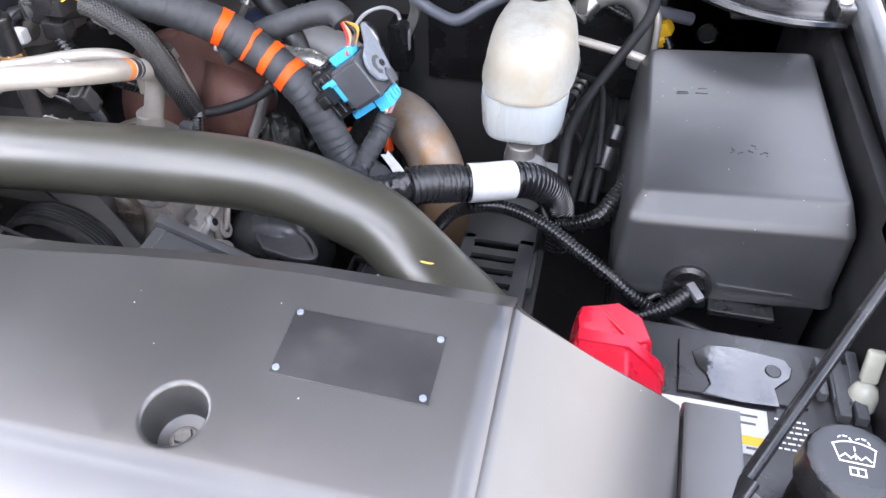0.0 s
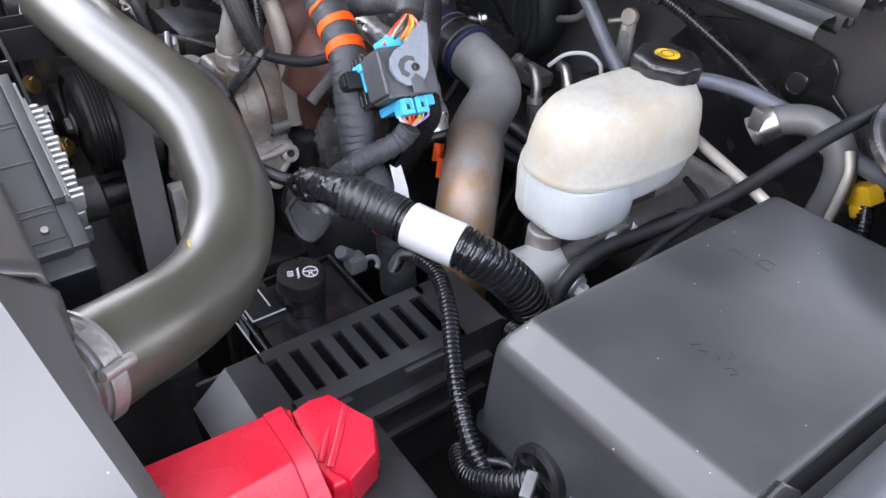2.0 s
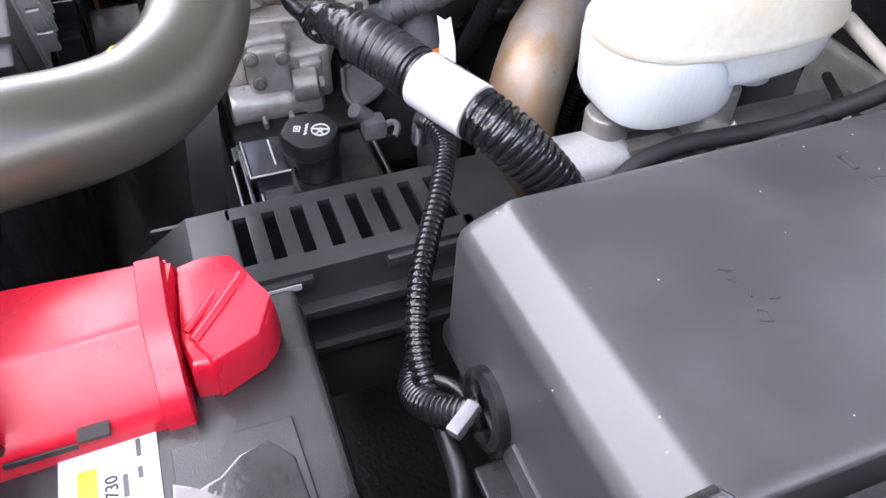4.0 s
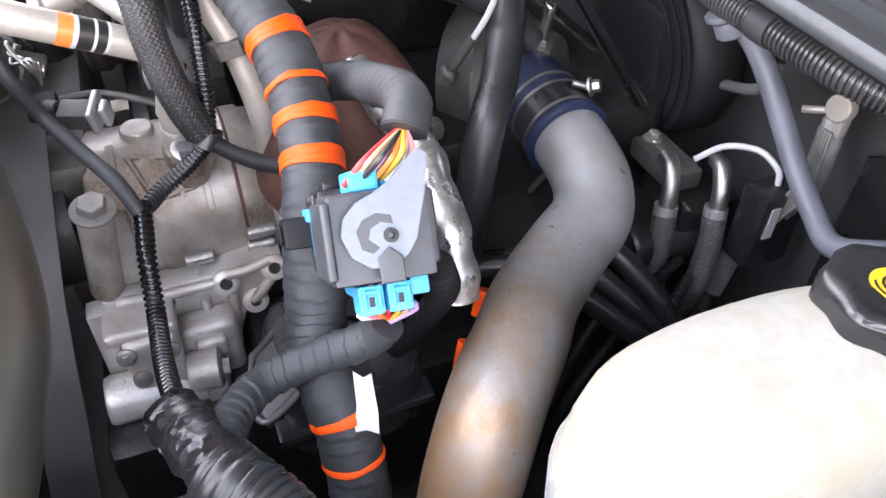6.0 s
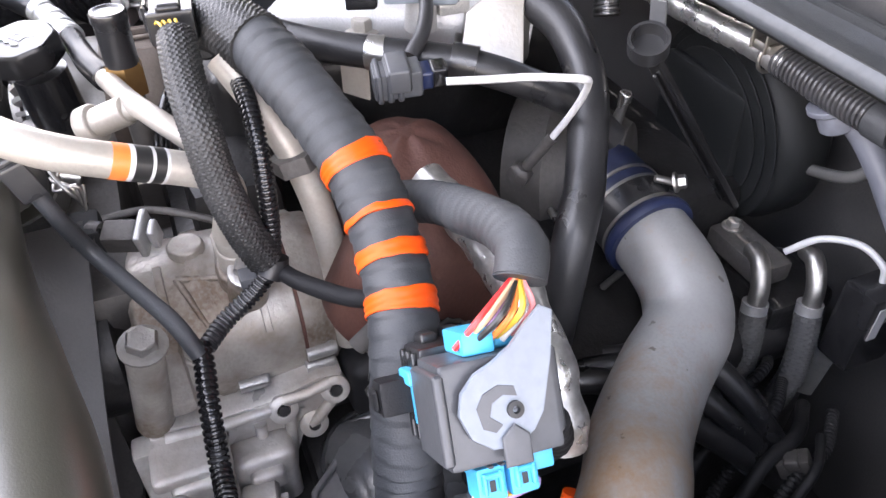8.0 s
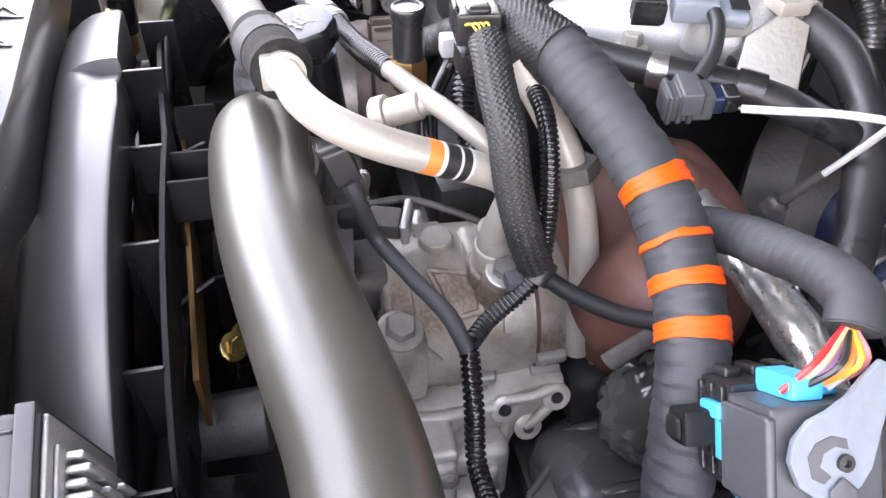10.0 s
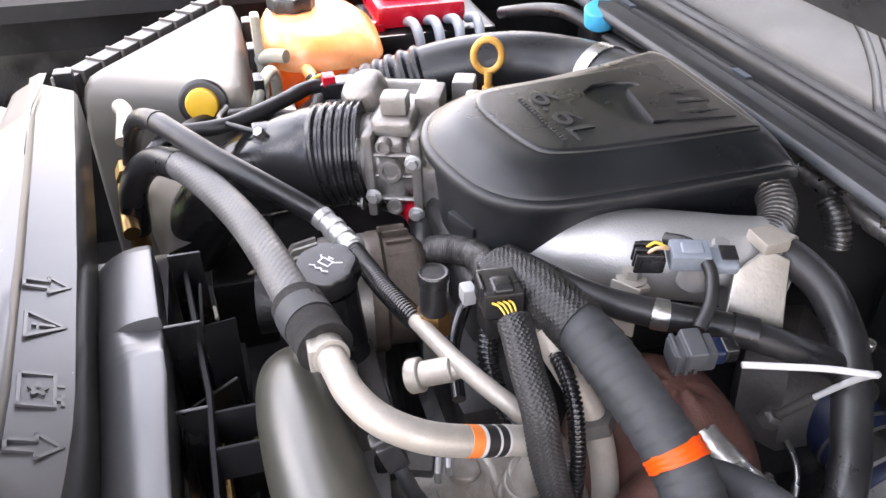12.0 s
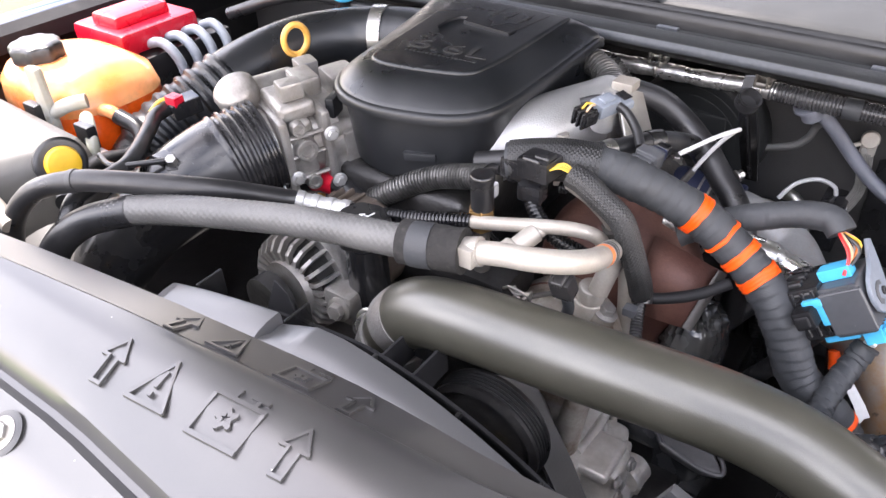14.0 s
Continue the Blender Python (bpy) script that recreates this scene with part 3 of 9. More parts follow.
# the cab behind the cowl closes the view to the rear
def cab():
    c = thing("cab", (-0.65, 2.4, 0.5), "dark cab of the truck with a sloping windscreen behind the cowl", "cab", kind="structure")
    side = Matrix(((0, 0, 1, 0), (1, 0, 0, 0), (0, 1, 0, 0), (0, 0, 0, 1)))
    part("windscreen", prism([(1.72, 1.46), (2.42, 1.98), (2.43, 1.965), (1.74, 1.45)], -1.50, 0.22, 0.002, 1, side), PAINT, c, "dark sloping windscreen")
    for x in (-1.60, 0.24):
        part("pillar", prism([(1.66, 1.44), (2.40, 2.00), (2.48, 1.96), (1.80, 1.40)], x, x + 0.10, 0.01, 2, side), PAINT, c)
    part("roof", box((-1.58, 2.38, 1.955), (0.32, 3.9, 2.02), 0.03, 3), PAINT, c)
    part("body", box((-1.72, 1.90, 0.50), (0.46, 3.9, 1.43), 0.05, 3), PAINT, c)


cab()


# the raised hood that keeps the sun off the engine
def hood():
    bm = bmesh.new()
    a, n = radians(52), 10
    rows = []
    for i in range(n + 1):
        s = 1.30 * i / n
        bulge = 0.03 * math.sin(math.pi * i / n)
        rows.append([bm.verts.new((x, 1.13 - s * math.cos(a) - bulge, 1.47 + s * math.sin(a) + bulge)) for x in (-1.46, -1.1, -0.6, -0.1, 0.26)])
    for p, q in zip(rows, rows[1:]):
        for k in range(4):
            bm.faces.new((p[k], p[k + 1], q[k + 1], q[k]))
    ob = solid("hood", bm, STAMP, "raised black hood standing open over the engine", "hood", kind="structure")
    md = ob.modifiers.new("thickness", "SOLIDIFY")
    md.thickness = 0.025


hood()


# ---- radiator shroud ----
def along(x, stops):
    """A value between stops of (x, value), eased at neither end."""
    for (a, va), (b, vb) in zip(stops, stops[1:]):
        if x <= b:
            return va + (vb - va) * max(0.0, (x - a) / (b - a))
    return stops[-1][1]


def z_top(y, x=0.0):
    """The top of the cover: flat towards the battery, crowned under the raised signs."""
    f = min(1.0, max(0.0, (-0.34 - x) / 0.14))
    return 1.335 + (y - 0.19) * 0.16 + f * f * (3 - 2 * f) * max(0.0, 0.0155 * (1 - ((y - 0.263) / 0.052) ** 2))


def rear_y(x):
    return along(x, [(-1.12, 0.240), (-0.90, 0.266), (-0.72, 0.285), (-0.65, 0.291), (-0.57, 0.298), (-0.50, 0.3015), (-0.42, 0.307), (-0.30, 0.322), (-0.22, 0.330), (-0.18, 0.331)])


def shroud():
    s = thing("radiator_cover", (-0.5, 0.18, 1.12), "wide grey-black plastic radiator cover with raised warning signs", "radiator cover")
    holes = [(-0.207, 0.2205)]
    R = 0.0185
    xs = sorted({-1.12, -1.0, -0.9, -0.82, -0.77, -0.72, -0.68, -0.61, -0.535, -0.465, -0.405, -0.355, -0.31, *[h[0] - 0.034 for h in holes], *[h[0] + 0.034 for h in holes], -0.64, -0.57, -0.5, -0.43, -0.38, -0.33, -0.29, -0.12, -0.08, -0.045, -0.030})
    bm = bmesh.new()

    def profile(x):
        yr = rear_y(x)
        crease = 0.190 if x > -0.5 else 0.190 + 0.016 * min(1, (-0.5 - x) / 0.2)
        lo = 0.252
        g = min(1.0, max(0.0, (-0.33 - x) / 0.05))      # the groove fades out towards the battery
        dip = lambda a, b: a + (b - a) * g
        w = min(1.0, max(0.0, (-0.32 - x) / 0.20))     # the rear slope narrows towards the battery
        off, drop = 0.020 + 0.0185 * w, 0.014 + 0.007 * w
        return [(-0.10, 1.10), (-0.085, 1.17), (0.02, 1.235), (0.12, 1.290), (crease - 0.030, dip(1.3150, 1.3145)), (crease - 0.014, dip(1.3245, 1.3245)), (crease - 0.007, dip(1.3286, 1.3205)), (crease - 0.002, dip(1.3312, 1.3215)), (crease + 0.003, z_top(crease + 0.003) - dip(0.0004, 0.0012)),
                (crease + 0.0085, z_top(crease + 0.0085, x)), (lo, z_top(lo, x)), (lo + (yr - lo) * 0.36, z_top(lo + (yr - lo) * 0.36, x)), (lo + (yr - lo) * 0.70, z_top(lo + (yr - lo) * 0.70, x)),
                (yr - 0.003, z_top(yr, x)), (yr, z_top(yr, x) - 0.003), (yr + 0.002, z_top(yr, x) - 0.005 - 0.002 * w), (yr + off, z_top(yr, x) - drop), (yr + off + 0.003, z_top(yr, x) - drop - 0.006), (yr + off + 0.004, z_top(yr, x) - drop - 0.012 - 0.05 * w)]
    rows = [[bm.verts.new((x, y, z)) for y, z in profile(x)] for x in xs]
    wells = []
    for i, (a, b) in enumerate(zip(rows, rows[1:])):
        for k in range(len(a) - 1):
            mid = (xs[i] + xs[i + 1]) / 2
            hole = next((h for h in holes if abs(h[0] - mid) < 0.005), None)
            if hole and k == 9:
                wells.append((hole, [a[9], a[10], b[10], b[9]]))
            else:
                bm.faces.new((a[k], a[k + 1], b[k + 1], b[k]))
    # each bolt hole: a ring within its cell, then the well
    for hole, q in wells:
        outer = []
        for e in range(4):
            cur, last, n = q[e], q[(e + 1) % 4], 10
            outer.append(cur)
            for j in range(1, n):
                cur = bmesh.utils.edge_split(bm.edges.get((cur, last)), cur, 1 / (n - j + 1))[1]
                outer.append(cur)
        rings = [outer]
        for rr, dz in ((R + 0.0034, 0.0), (R + 0.0024, 0.0), (R + 0.0014, -0.0004), (R + 0.0005, -0.0014), (R, -0.003), (R * 0.95, -0.022), (R * 0.85, -0.0255), (R * 0.6, -0.027), (R * 0.1, -0.027)):
            ring = []
            for v in outer:
                d = Vector((v.co.x - hole[0], v.co.y - hole[1])).normalized()
                y = hole[1] + d.y * rr
                ring.append(bm.verts.new((hole[0] + d.x * rr, y, z_top(y) + dz)))
            rings.append(ring)
        for r0, r1 in zip(rings, rings[1:]):
            for j in range(len(outer)):
                bm.faces.new((r0[j], r0[(j + 1) % len(outer)], r1[(j + 1) % len(outer)], r1[j]))
        bm.faces.new(rings[-1])
    bmesh.ops.remove_doubles(bm, verts=bm.verts, dist=0.0002)
    # the sloping end towards the battery
    end = []
    for (x, dz, dy, lip) in ((-0.030, 0.0, 0.0, 1.0), (-0.027, -0.0012, 0.0, 0.9), (-0.0235, -0.0042, 0.0, 0.8), (0.03, -0.053, 0.014, 0.36), (0.086, -0.100, 0.029, 0.3), (0.091, -0.105, 0.031, 0.3), (0.092, -0.115, 0.031, 0.3), (0.090, -0.22, 0.031, 0.3)):
        pr = profile(-0.030)[:15]
        end.append([bm.verts.new((x, y + dy * max(0, (y - 0.19) / 0.14), z + dz * (1.0 if y > 0.1 else 0.8))) for y, z in pr] + [bm.verts.new((x, 0.333 + u * lip + dy, 1.3475 + dz + w * lip)) for u, w in ((0.021, -0.014), (0.025, -0.020), (0.026, -0.07))])
    for a, b in zip(end, end[1:]):
        for k in range(len(a) - 1):
            bm.faces.new((a[k], a[k + 1], b[k + 1], b[k]))
    ob = part("panel", bm, SHROUD, s)
    md = ob.modifiers.new("thickness", "SOLIDIFY")
    md.thickness, md.offset = 0.003, -1
    for hx, hy in holes:
        part("bolt", hexbolt((hx, hy, z_top(hy) - 0.027), (0, 0, 1), 0.006, 0.006), ALU, s, "bolt head deep in its well")
    part("washer", lathe([(0.017, 0), (0.018, 0.002), (0.012, 0.004)], (-0.742, 0.172, 1.3125), (0, -0.53, 0.85), 24), BLACK, s)
    part("bolt", hexbolt((-0.742, 0.171, 1.314), (0, -0.53, 0.85), 0.009, 0.008), STEEL, s, "plated bolt head")
    # the blank plate with its corner studs
    m = frame_at((-0.114, 0.2775, z_top(0.2775)), (1, -0.03, 0.0), (0, 1, 0.16))
    part("blank_plate", prism([(-0.049, -0.0235), (0.049, -0.0235), (0.048, 0.0235), (-0.049, 0.0235)], -0.001, 0.0008, 0.0004, 1, m), VENT, s, "dark grained blank plate")
    for u, v in ((-0.045, -0.02), (0.045, -0.02), (0.045, 0.02), (-0.045, 0.02)):
        part("stud", disc(0.0022, 0.002, m @ V(u, v, 0.001), (0, 0, 1), seg=10), LEVER, s)
    # the flange that carries the washer filler
    part("end_flange", prism([(0.088, 0.20), (0.118, 0.21), (0.134, 0.30), (0.134, 0.366), (0.094, 0.366)], 1.225, 1.2515, 0.004), SHROUD, s, "smooth grey end flange")

    # raised signs, twice: on the top and on the strip behind it
    arrow = closed([(-0.006, -0.022), (0.006, -0.022), (0.006, 0.002), (0.014, 0.002), (0.0, 0.022), (-0.014, 0.002), (-0.006, 0.002)])
    warn = closed([(-0.020, -0.017), (0.020, -0.017), (0.0, 0.019)]) + [((0, -0.003), (0, 0.008)), ((0, -0.010), (0, -0.009))]
    star = [(0.007 * (1 if k % 2 else 0.5) * math.cos(k * math.pi / 5), 0.007 * (1 if k % 2 else 0.5) * math.sin(k * math.pi / 5) - 0.002) for k in range(10)]
    engine = closed([(-0.021, -0.018), (0.021, -0.018), (0.021, 0.012), (-0.021, 0.012)]) + closed(star) + [((-0.006, 0.012), (-0.006, 0.019)), ((0.012, 0.012), (0.012, 0.019)), ((0.006, 0.019), (0.018, 0.019))]
    spots = ((arrow, -0.691, 0.2448, 0.80), (warn, -0.640, 0.2485, 0.95), (engine, -0.574, 0.2535, 1.03), (arrow, -0.516, 0.2565, 0.80))
    for shape, x, yc, size in spots:
        def up(u, v, h, x=x, yc=yc, size=size):
            px, py = x + u * size, yc + v * size + u * size * 0.07
            return V(px, py, z_top(py, px) + 0.0002 + h)
        part("raised_sign", strokes(shape, 0.0030, 0.0019, up), SHROUD, s, smooth=False)
        x2 = x + (0.005 if x < -0.6 else 0.007 if x < -0.55 else -0.001)
        yr = rear_y(x2)
        up = on_plane((x2, yr + 0.0185, z_top(yr, x2) - 0.0133), (1, 0.10, 0), (0.0, 0.91, -0.41), 0.74)
        part("raised_sign", strokes(shape, 0.0034, 0.0018, up), SHROUD, s, smooth=False)
    return s


shroud()


def fan_shroud():
    f = thing("fan_shroud", (-0.6, 0.40, 0.98), "curved black plastic fan shroud behind the radiator cover", "fan shroud")
    xc = -0.64

    def crest(x):
        """The height of the rim: a long shoulder on one side, a tight arc on the other."""
        return 1.314 - (x - xc) ** 2 / 1.7 if x < xc else 0.864 + math.sqrt(0.45 ** 2 - (x - xc) ** 2)

    def arc(profile, x0, x1, n=26, notch=False):
        bm = bmesh.new()
        stations = [x0 + (x1 - x0) * i / n for i in range(n + 1)]
        if notch:
            stations = sorted(stations + [-0.6685, -0.6675, -0.657, -0.646, -0.635, -0.627])
        rows = []
        for x in stations:
            back = -0.10 * max(0.0, -0.60 - x)
            sunk = 0.013 * (-0.627 - x) / 0.041 if notch and -0.668 < x < -0.627 else 0.0
            rows.append([bm.verts.new((x, y + back, crest(x) + dr - (sunk * min(1.0, max(0.0, (y - 0.360) / 0.012))))) for y, dr in profile])
        for p, q in zip(rows, rows[1:]):
            for k in range(len(profile) - 1):
                bm.faces.new((p[k], p[k + 1], q[k + 1], q[k]))
        return bm
    ob = part("rim", arc([(0.312, -0.075), (0.320, -0.052), (0.330, -0.033), (0.342, -0.018), (0.354, -0.0085), (0.365, -0.003), (0.376, -0.0006), (0.3885, 0.0), (0.391, -0.001), (0.392, -0.004), (0.3925, -0.05)], -0.80, -0.33, 40, True), LIT_RIM, f, "smooth curved rim with a notch")
    ob.modifiers.new("thickness", "SOLIDIFY").thickness = 0.003
    # open ribbed frame behind the rim
    back = part("inner_wall", arc([(0.414, -0.036), (0.4155, -0.031), (0.419, -0.031), (0.4200, -0.036), (0.4185, -0.085)], -0.82, -0.36, 34), MATTE, f, "black outer rail of the open frame")
    back.modifiers.new("thickness", "SOLIDIFY").thickness = 0.002
    for x in (-0.79, -0.667, -0.589, -0.500, -0.420, -0.36):
        top = crest(x) - (0.010 if x < -0.6 else 0.030)
        part("rib", box((x, 0.385, top - 0.10), (x + 0.0035, 0.416, top), 0.001), STAMP, f)
    part("side_fin", prism([(0.0, 0.0), (0.046, -0.004), (0.030, 0.030), (0.012, 0.040)], -0.0015, 0.0015, 0.0008, 1, frame_at((-0.722, 0.412, 1.270), (1, 0.02, 0), (0, 0.15, 1))), MATTE, f, "grey upright fin")
    part("pocket_panel", arc([(0.396, -0.045), (0.398, -0.075), (0.399, -0.16)], -0.66, -0.36, 20), STAMP, f, "glossy black panel behind the rim")
    # matt black box added to hold the pocket in shade
    part("pocket_dark_fill", box((-0.80, 0.380, 1.10), (-0.34, 0.414, 1.16), 0.002), MATTE, f)
    for x in (-0.590, -0.552):
        part("strut", box((x, 0.419, 1.236), (x + 0.003, 0.470, 1.272), 0.001), MATTE, f)
    part("strut", box((-0.590, 0.467, 1.236), (-0.549, 0.470, 1.272), 0.001), MATTE, f)
    # near-black block added to keep bright ground from showing through the gap
    part("gap_filler", box((-0.98, 0.25, 0.90), (-0.05, 0.36, 1.165), 0.002), DARK, f)
    part("core_strip", layers([[V(x, 0.398 + 0.0265 * (x + 0.80) / 0.36, z) for z in (1.135, 1.185)] + [V(x, 0.402 + 0.0265 * (x + 0.80) / 0.36, z) for z in (1.185, 1.135)] for x in (-0.800, -0.70, -0.58, -0.44)]), BRASS, f, "dull gold metal strip")
    for x, z in ((-0.63, 1.17), (-0.56, 1.10), (-0.50, 1.15)):
        part("bolt", hexbolt((x, 0.445, z), (0.6, 0.6, 0.6), 0.008), GOLD, f, "yellow-plated bolt")
    d = thing("fan_drive", (-0.63, 0.47, 0.95), "black fan clutch and drive in the dark behind the shroud", "fan drive")
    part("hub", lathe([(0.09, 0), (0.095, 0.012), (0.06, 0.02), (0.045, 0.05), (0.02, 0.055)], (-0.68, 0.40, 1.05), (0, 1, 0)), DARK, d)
    for k in range(9):
        a = 2 * math.pi * k / 9
        part("blade", box((0.08, -0.03, -0.002), (0.185, 0.03, 0.002), 0.001, 1, Matrix.Translation((-0.68, 0.41, 1.05)) @ Matrix.Rotation(a, 4, "Y") @ Matrix.Rotation(0.5, 4, "X")), BLACK, d)


fan_shroud()


# ---- driver side: charge pipe, battery, fuse box ----
def charge_pipe():
    p = thing("charge_pipe", (-0.3, 0.47, 1.16), "olive-grey coated metal charge pipe bending across the engine", "pipe")
    pts = [(-0.640, 0.493, 1.205), (-0.618, 0.489, 1.250), (-0.590, 0.487, 1.276), (-0.55, 0.486, 1.288), (-0.49, 0.489, 1.292), (-0.42, 0.498, 1.290), (-0.35, 0.512, 1.283), (-0.30, 0.522, 1.275),
           (-0.255, 0.525, 1.266), (-0.214, 0.519, 1.256), (-0.175, 0.511, 1.245), (-0.141, 0.492, 1.233), (-0.109, 0.464, 1.230), (-0.082, 0.433, 1.237), (-0.063, 0.403, 1.246), (-0.050, 0.375, 1.252)]
    part("pipe", tube(pts, 0.0342, 36, 0.008), PIPE, p)
    part("cuff", tube([(-0.650, 0.495, 1.18), (-0.640, 0.493, 1.205), (-0.632, 0.492, 1.224)], 0.037, 28, 0.006), ALU, p, "pale end ring")
    # the flat T-bolt clamp that holds the coupler at the front
    hub = V(-0.050, 0.375, 1.252)
    d = V(-0.471, 0.853, -0.221).normalized()
    e1 = (V(0, 0, 1) - d * d.z).normalized()
    e2 = d.cross(e1)

    def strip(s0, s1, a0, a1, r, lift, n=18):
        """A curved strap round the pipe, from s0 to s1 along it and between two angles."""
        ring = []
        for k in range(n + 1):
            a = radians(a0 + (a1 - a0) * k / n)
            out = e1 * math.cos(a) + e2 * math.sin(a)
            ring.append([hub + d * s + out * (r + h) for s, h in ((s0, 0), (s0, lift), (s1, lift), (s1, 0))])
        return layers(ring)

    def turned(q):
        v = Vector(q) - hub
        return math.degrees(math.atan2(v.dot(e2), v.dot(e1)))
    a0, a1, a2 = turned((-0.049, 0.372, 1.289)), turned((-0.0128, 0.369, 1.2765)), turned((-0.0055, 0.3655, 1.250))
    part("clamp_band", sweep(bmesh.new(), [hub - d * 0.037, hub - d * 0.0355, hub - d * 0.0195, hub - d * 0.018], [0.0350, 0.0358, 0.0358, 0.0350], 44), CLIP, p, "flat plated band")
    part("clamp_saddle", strip(-0.0345, -0.0205, a0 - 18, a1, 0.0355, 0.0022), ALU, p, "bright clamp saddle")
    for s in (-0.0345, -0.0225):
        part("saddle_rail", strip(s, s + 0.0022, a0 - 14, a1 + 2, 0.0374, 0.0022), ALU, p)
    part("saddle_slot", strip(-0.0295, -0.0255, a0 - 4, a0 + 16, 0.0372, 0.0008), CLIP, p)
    part("clamp_strap", strip(-0.0335, -0.0215, a1 + (a2 - a1) * 0.2, a2 + (a2 - a1) * 0.3, 0.0356, 0.0022), ALU, p)
    bar = hub + (e1 * math.cos(radians(a1 + 2)) + e2 * math.sin(radians(a1 + 2))) * 0.0400
    part("clamp_bolt", sweep(bmesh.new(), [bar - d * 0.039, bar - d * 0.028, bar - d * 0.0165], 0.0042, 14), ALU, p, "bright T-bolt")
    part("hose_bead", sweep(bmesh.new(), [hub - d * 0.047, hub - d * 0.0455, hub - d * 0.042, hub - d * 0.0405], [0.0350, 0.0364, 0.0364, 0.0350], 40), CLIP, p)
    part("end_ring", sweep(bmesh.new(), spline([(-0.622, 0.4895, 1.245), (-0.613, 0.4885, 1.256), (-0.605, 0.488, 1.264)], 0.002), 0.0352, 36), ALU, p, "pale ring near the pipe end")
    part("coupler", tube([(-0.05, 0.375, 1.252), (-0.0365, 0.3505, 1.2583), (-0.022, 0.324, 1.2650), (-0.014, 0.285, 1.262)], 0.0348, 32, 0.008), PIPE, p, "plain pipe end")
    # yellow squiggle on the pipe, added as a fine tube
    part("yellow_mark", tube([(-0.1345, 0.4655, 1.2525), (-0.121, 0.456, 1.2608), (-0.106, 0.4525, 1.2632), (-0.094, 0.4480, 1.2658)], 0.0012, 6, 0.003), WIRES["yellow"], p, "thin yellow squiggle along the pipe")


charge_pipe()


def fuse_box():
    f = thing("fuse_box", (0.15, 0.78, 0.92), "large grained black fuse box lid over its dark base", "fuse box")

    def rim(x0, x1, y0, y1, z, r, n=6):
        out = []
        for cx, cy, a0 in ((x1 - r, y1 - r, 0), (x0 + r, y1 - r, 90), (x0 + r, y0 + r, 180), (x1 - r, y0 + r, 270)):
            for k in range(n + 1):
                a = radians(a0 + 90 * k / n)
                x = cx + r * math.cos(a)
                out.append(V(x, cy + r * math.sin(a), z + 0.075 * (x - 0.05)))
        return out
    X0, X1, Y0, Y1 = 0.047, 0.262, 0.612, 0.950
    part("lid", layers([rim(X0 - 0.006, X1 + 0.004, Y0 - 0.004, Y1 + 0.004, 1.118, 0.012), rim(X0 - 0.006, X1 + 0.004, Y0 - 0.004, Y1 + 0.004, 1.126, 0.012),
                        rim(X0 - 0.003, X1 + 0.002, Y0 - 0.001, Y1 + 0.002, 1.130, 0.012), rim(X0 + 0.001, X1, Y0 + 0.001, Y1, 1.206, 0.010), rim(X0 + 0.002, X1 - 0.001, Y0 + 0.002, Y1 - 0.002, 1.211, 0.010),
                        rim(X0 + 0.004, X1 - 0.003, Y0 + 0.006, Y1 - 0.003, 1.2165, 0.010), rim(X0 + 0.0047, X1 - 0.0034, Y0 + 0.0077, Y1 - 0.0033, 1.2182, 0.010), rim(X0 + 0.0113, X1 - 0.0076, Y0 + 0.0228, Y1 - 0.0057, 1.2312, 0.008),
                        rim(X0 + 0.012, X1 - 0.008, Y0 + 0.0242, Y1 - 0.006, 1.2322, 0.008), rim(X0 + 0.0145, X1 - 0.0105, Y0 + 0.027, Y1 - 0.0085, 1.2338, 0.008), rim(X0 + 0.018, X1 - 0.015, Y0 + 0.034, Y1 - 0.013, 1.2341, 0.008),
                        rim(X0 + 0.06, X1 - 0.05, Y0 + 0.10, Y1 - 0.05, 1.2343, 0.010)]), LID, f, "grained black lid with a bevelled front edge")
    part("base", box((0.052, 0.618, 0.92), (0.256, 0.944, 1.125), 0.008), BLACK, f)
    up = on_plane((0.166, 0.716, 1.2432), (1, 0, 0.075), (0, 1, 0))
    worn = [((-0.019, -0.006), (-0.016, -0.001)), ((-0.016, -0.001), (-0.018, 0.003)), ((-0.012, -0.006), (-0.008, -0.004)), ((0.002, 0.010), (0.007, 0.008)), ((0.007, 0.008), (0.006, 0.004)), ((0.010, -0.006), (0.013, -0.002)), ((0.013, -0.002), (0.018, -0.004)), ((0.018, -0.004), (0.016, -0.009)), ((-0.002, 0.0), (0.002, -0.003))]
    part("raised_sign", strokes(worn, 0.0011, 0.0006, up), LID, f, smooth=False)
    up = on_plane((0.099, 0.8315, 1.2382), (1, 0, 0.075), (0, 1, 0))
    part("raised_sign", strokes(closed([(-0.007, -0.0022), (0.006, -0.0022), (0.006, 0.0022), (-0.007, 0.0022)]), 0.0011, 0.0007, up), LID, f, smooth=False)
    up = on_plane((0.120, 0.837, 1.2395), (1, 0, 0.075), (0, 1, 0))
    part("raised_sign", strokes(closed([(-0.006, -0.005), (0.007, -0.006), (0.006, 0.006), (-0.004, 0.005)]), 0.0011, 0.0007, up), LID, f, smooth=False)
    part("cable_entry", merge(lathe([(0.024, 0), (0.024, 0.012), (0.019, 0.014), (0.017, 0.006)], (0.122, 0.615, 1.140), (0.0, -1, 0.15)), box((0.098, 0.604, 1.112), (0.146, 0.616, 1.140), 0.003)), BLACK, f, "round black cable entry")
    part("ledge", box((0.145, 0.590, 1.118), (0.212, 0.612, 1.126), 0.003), BLACK, f)
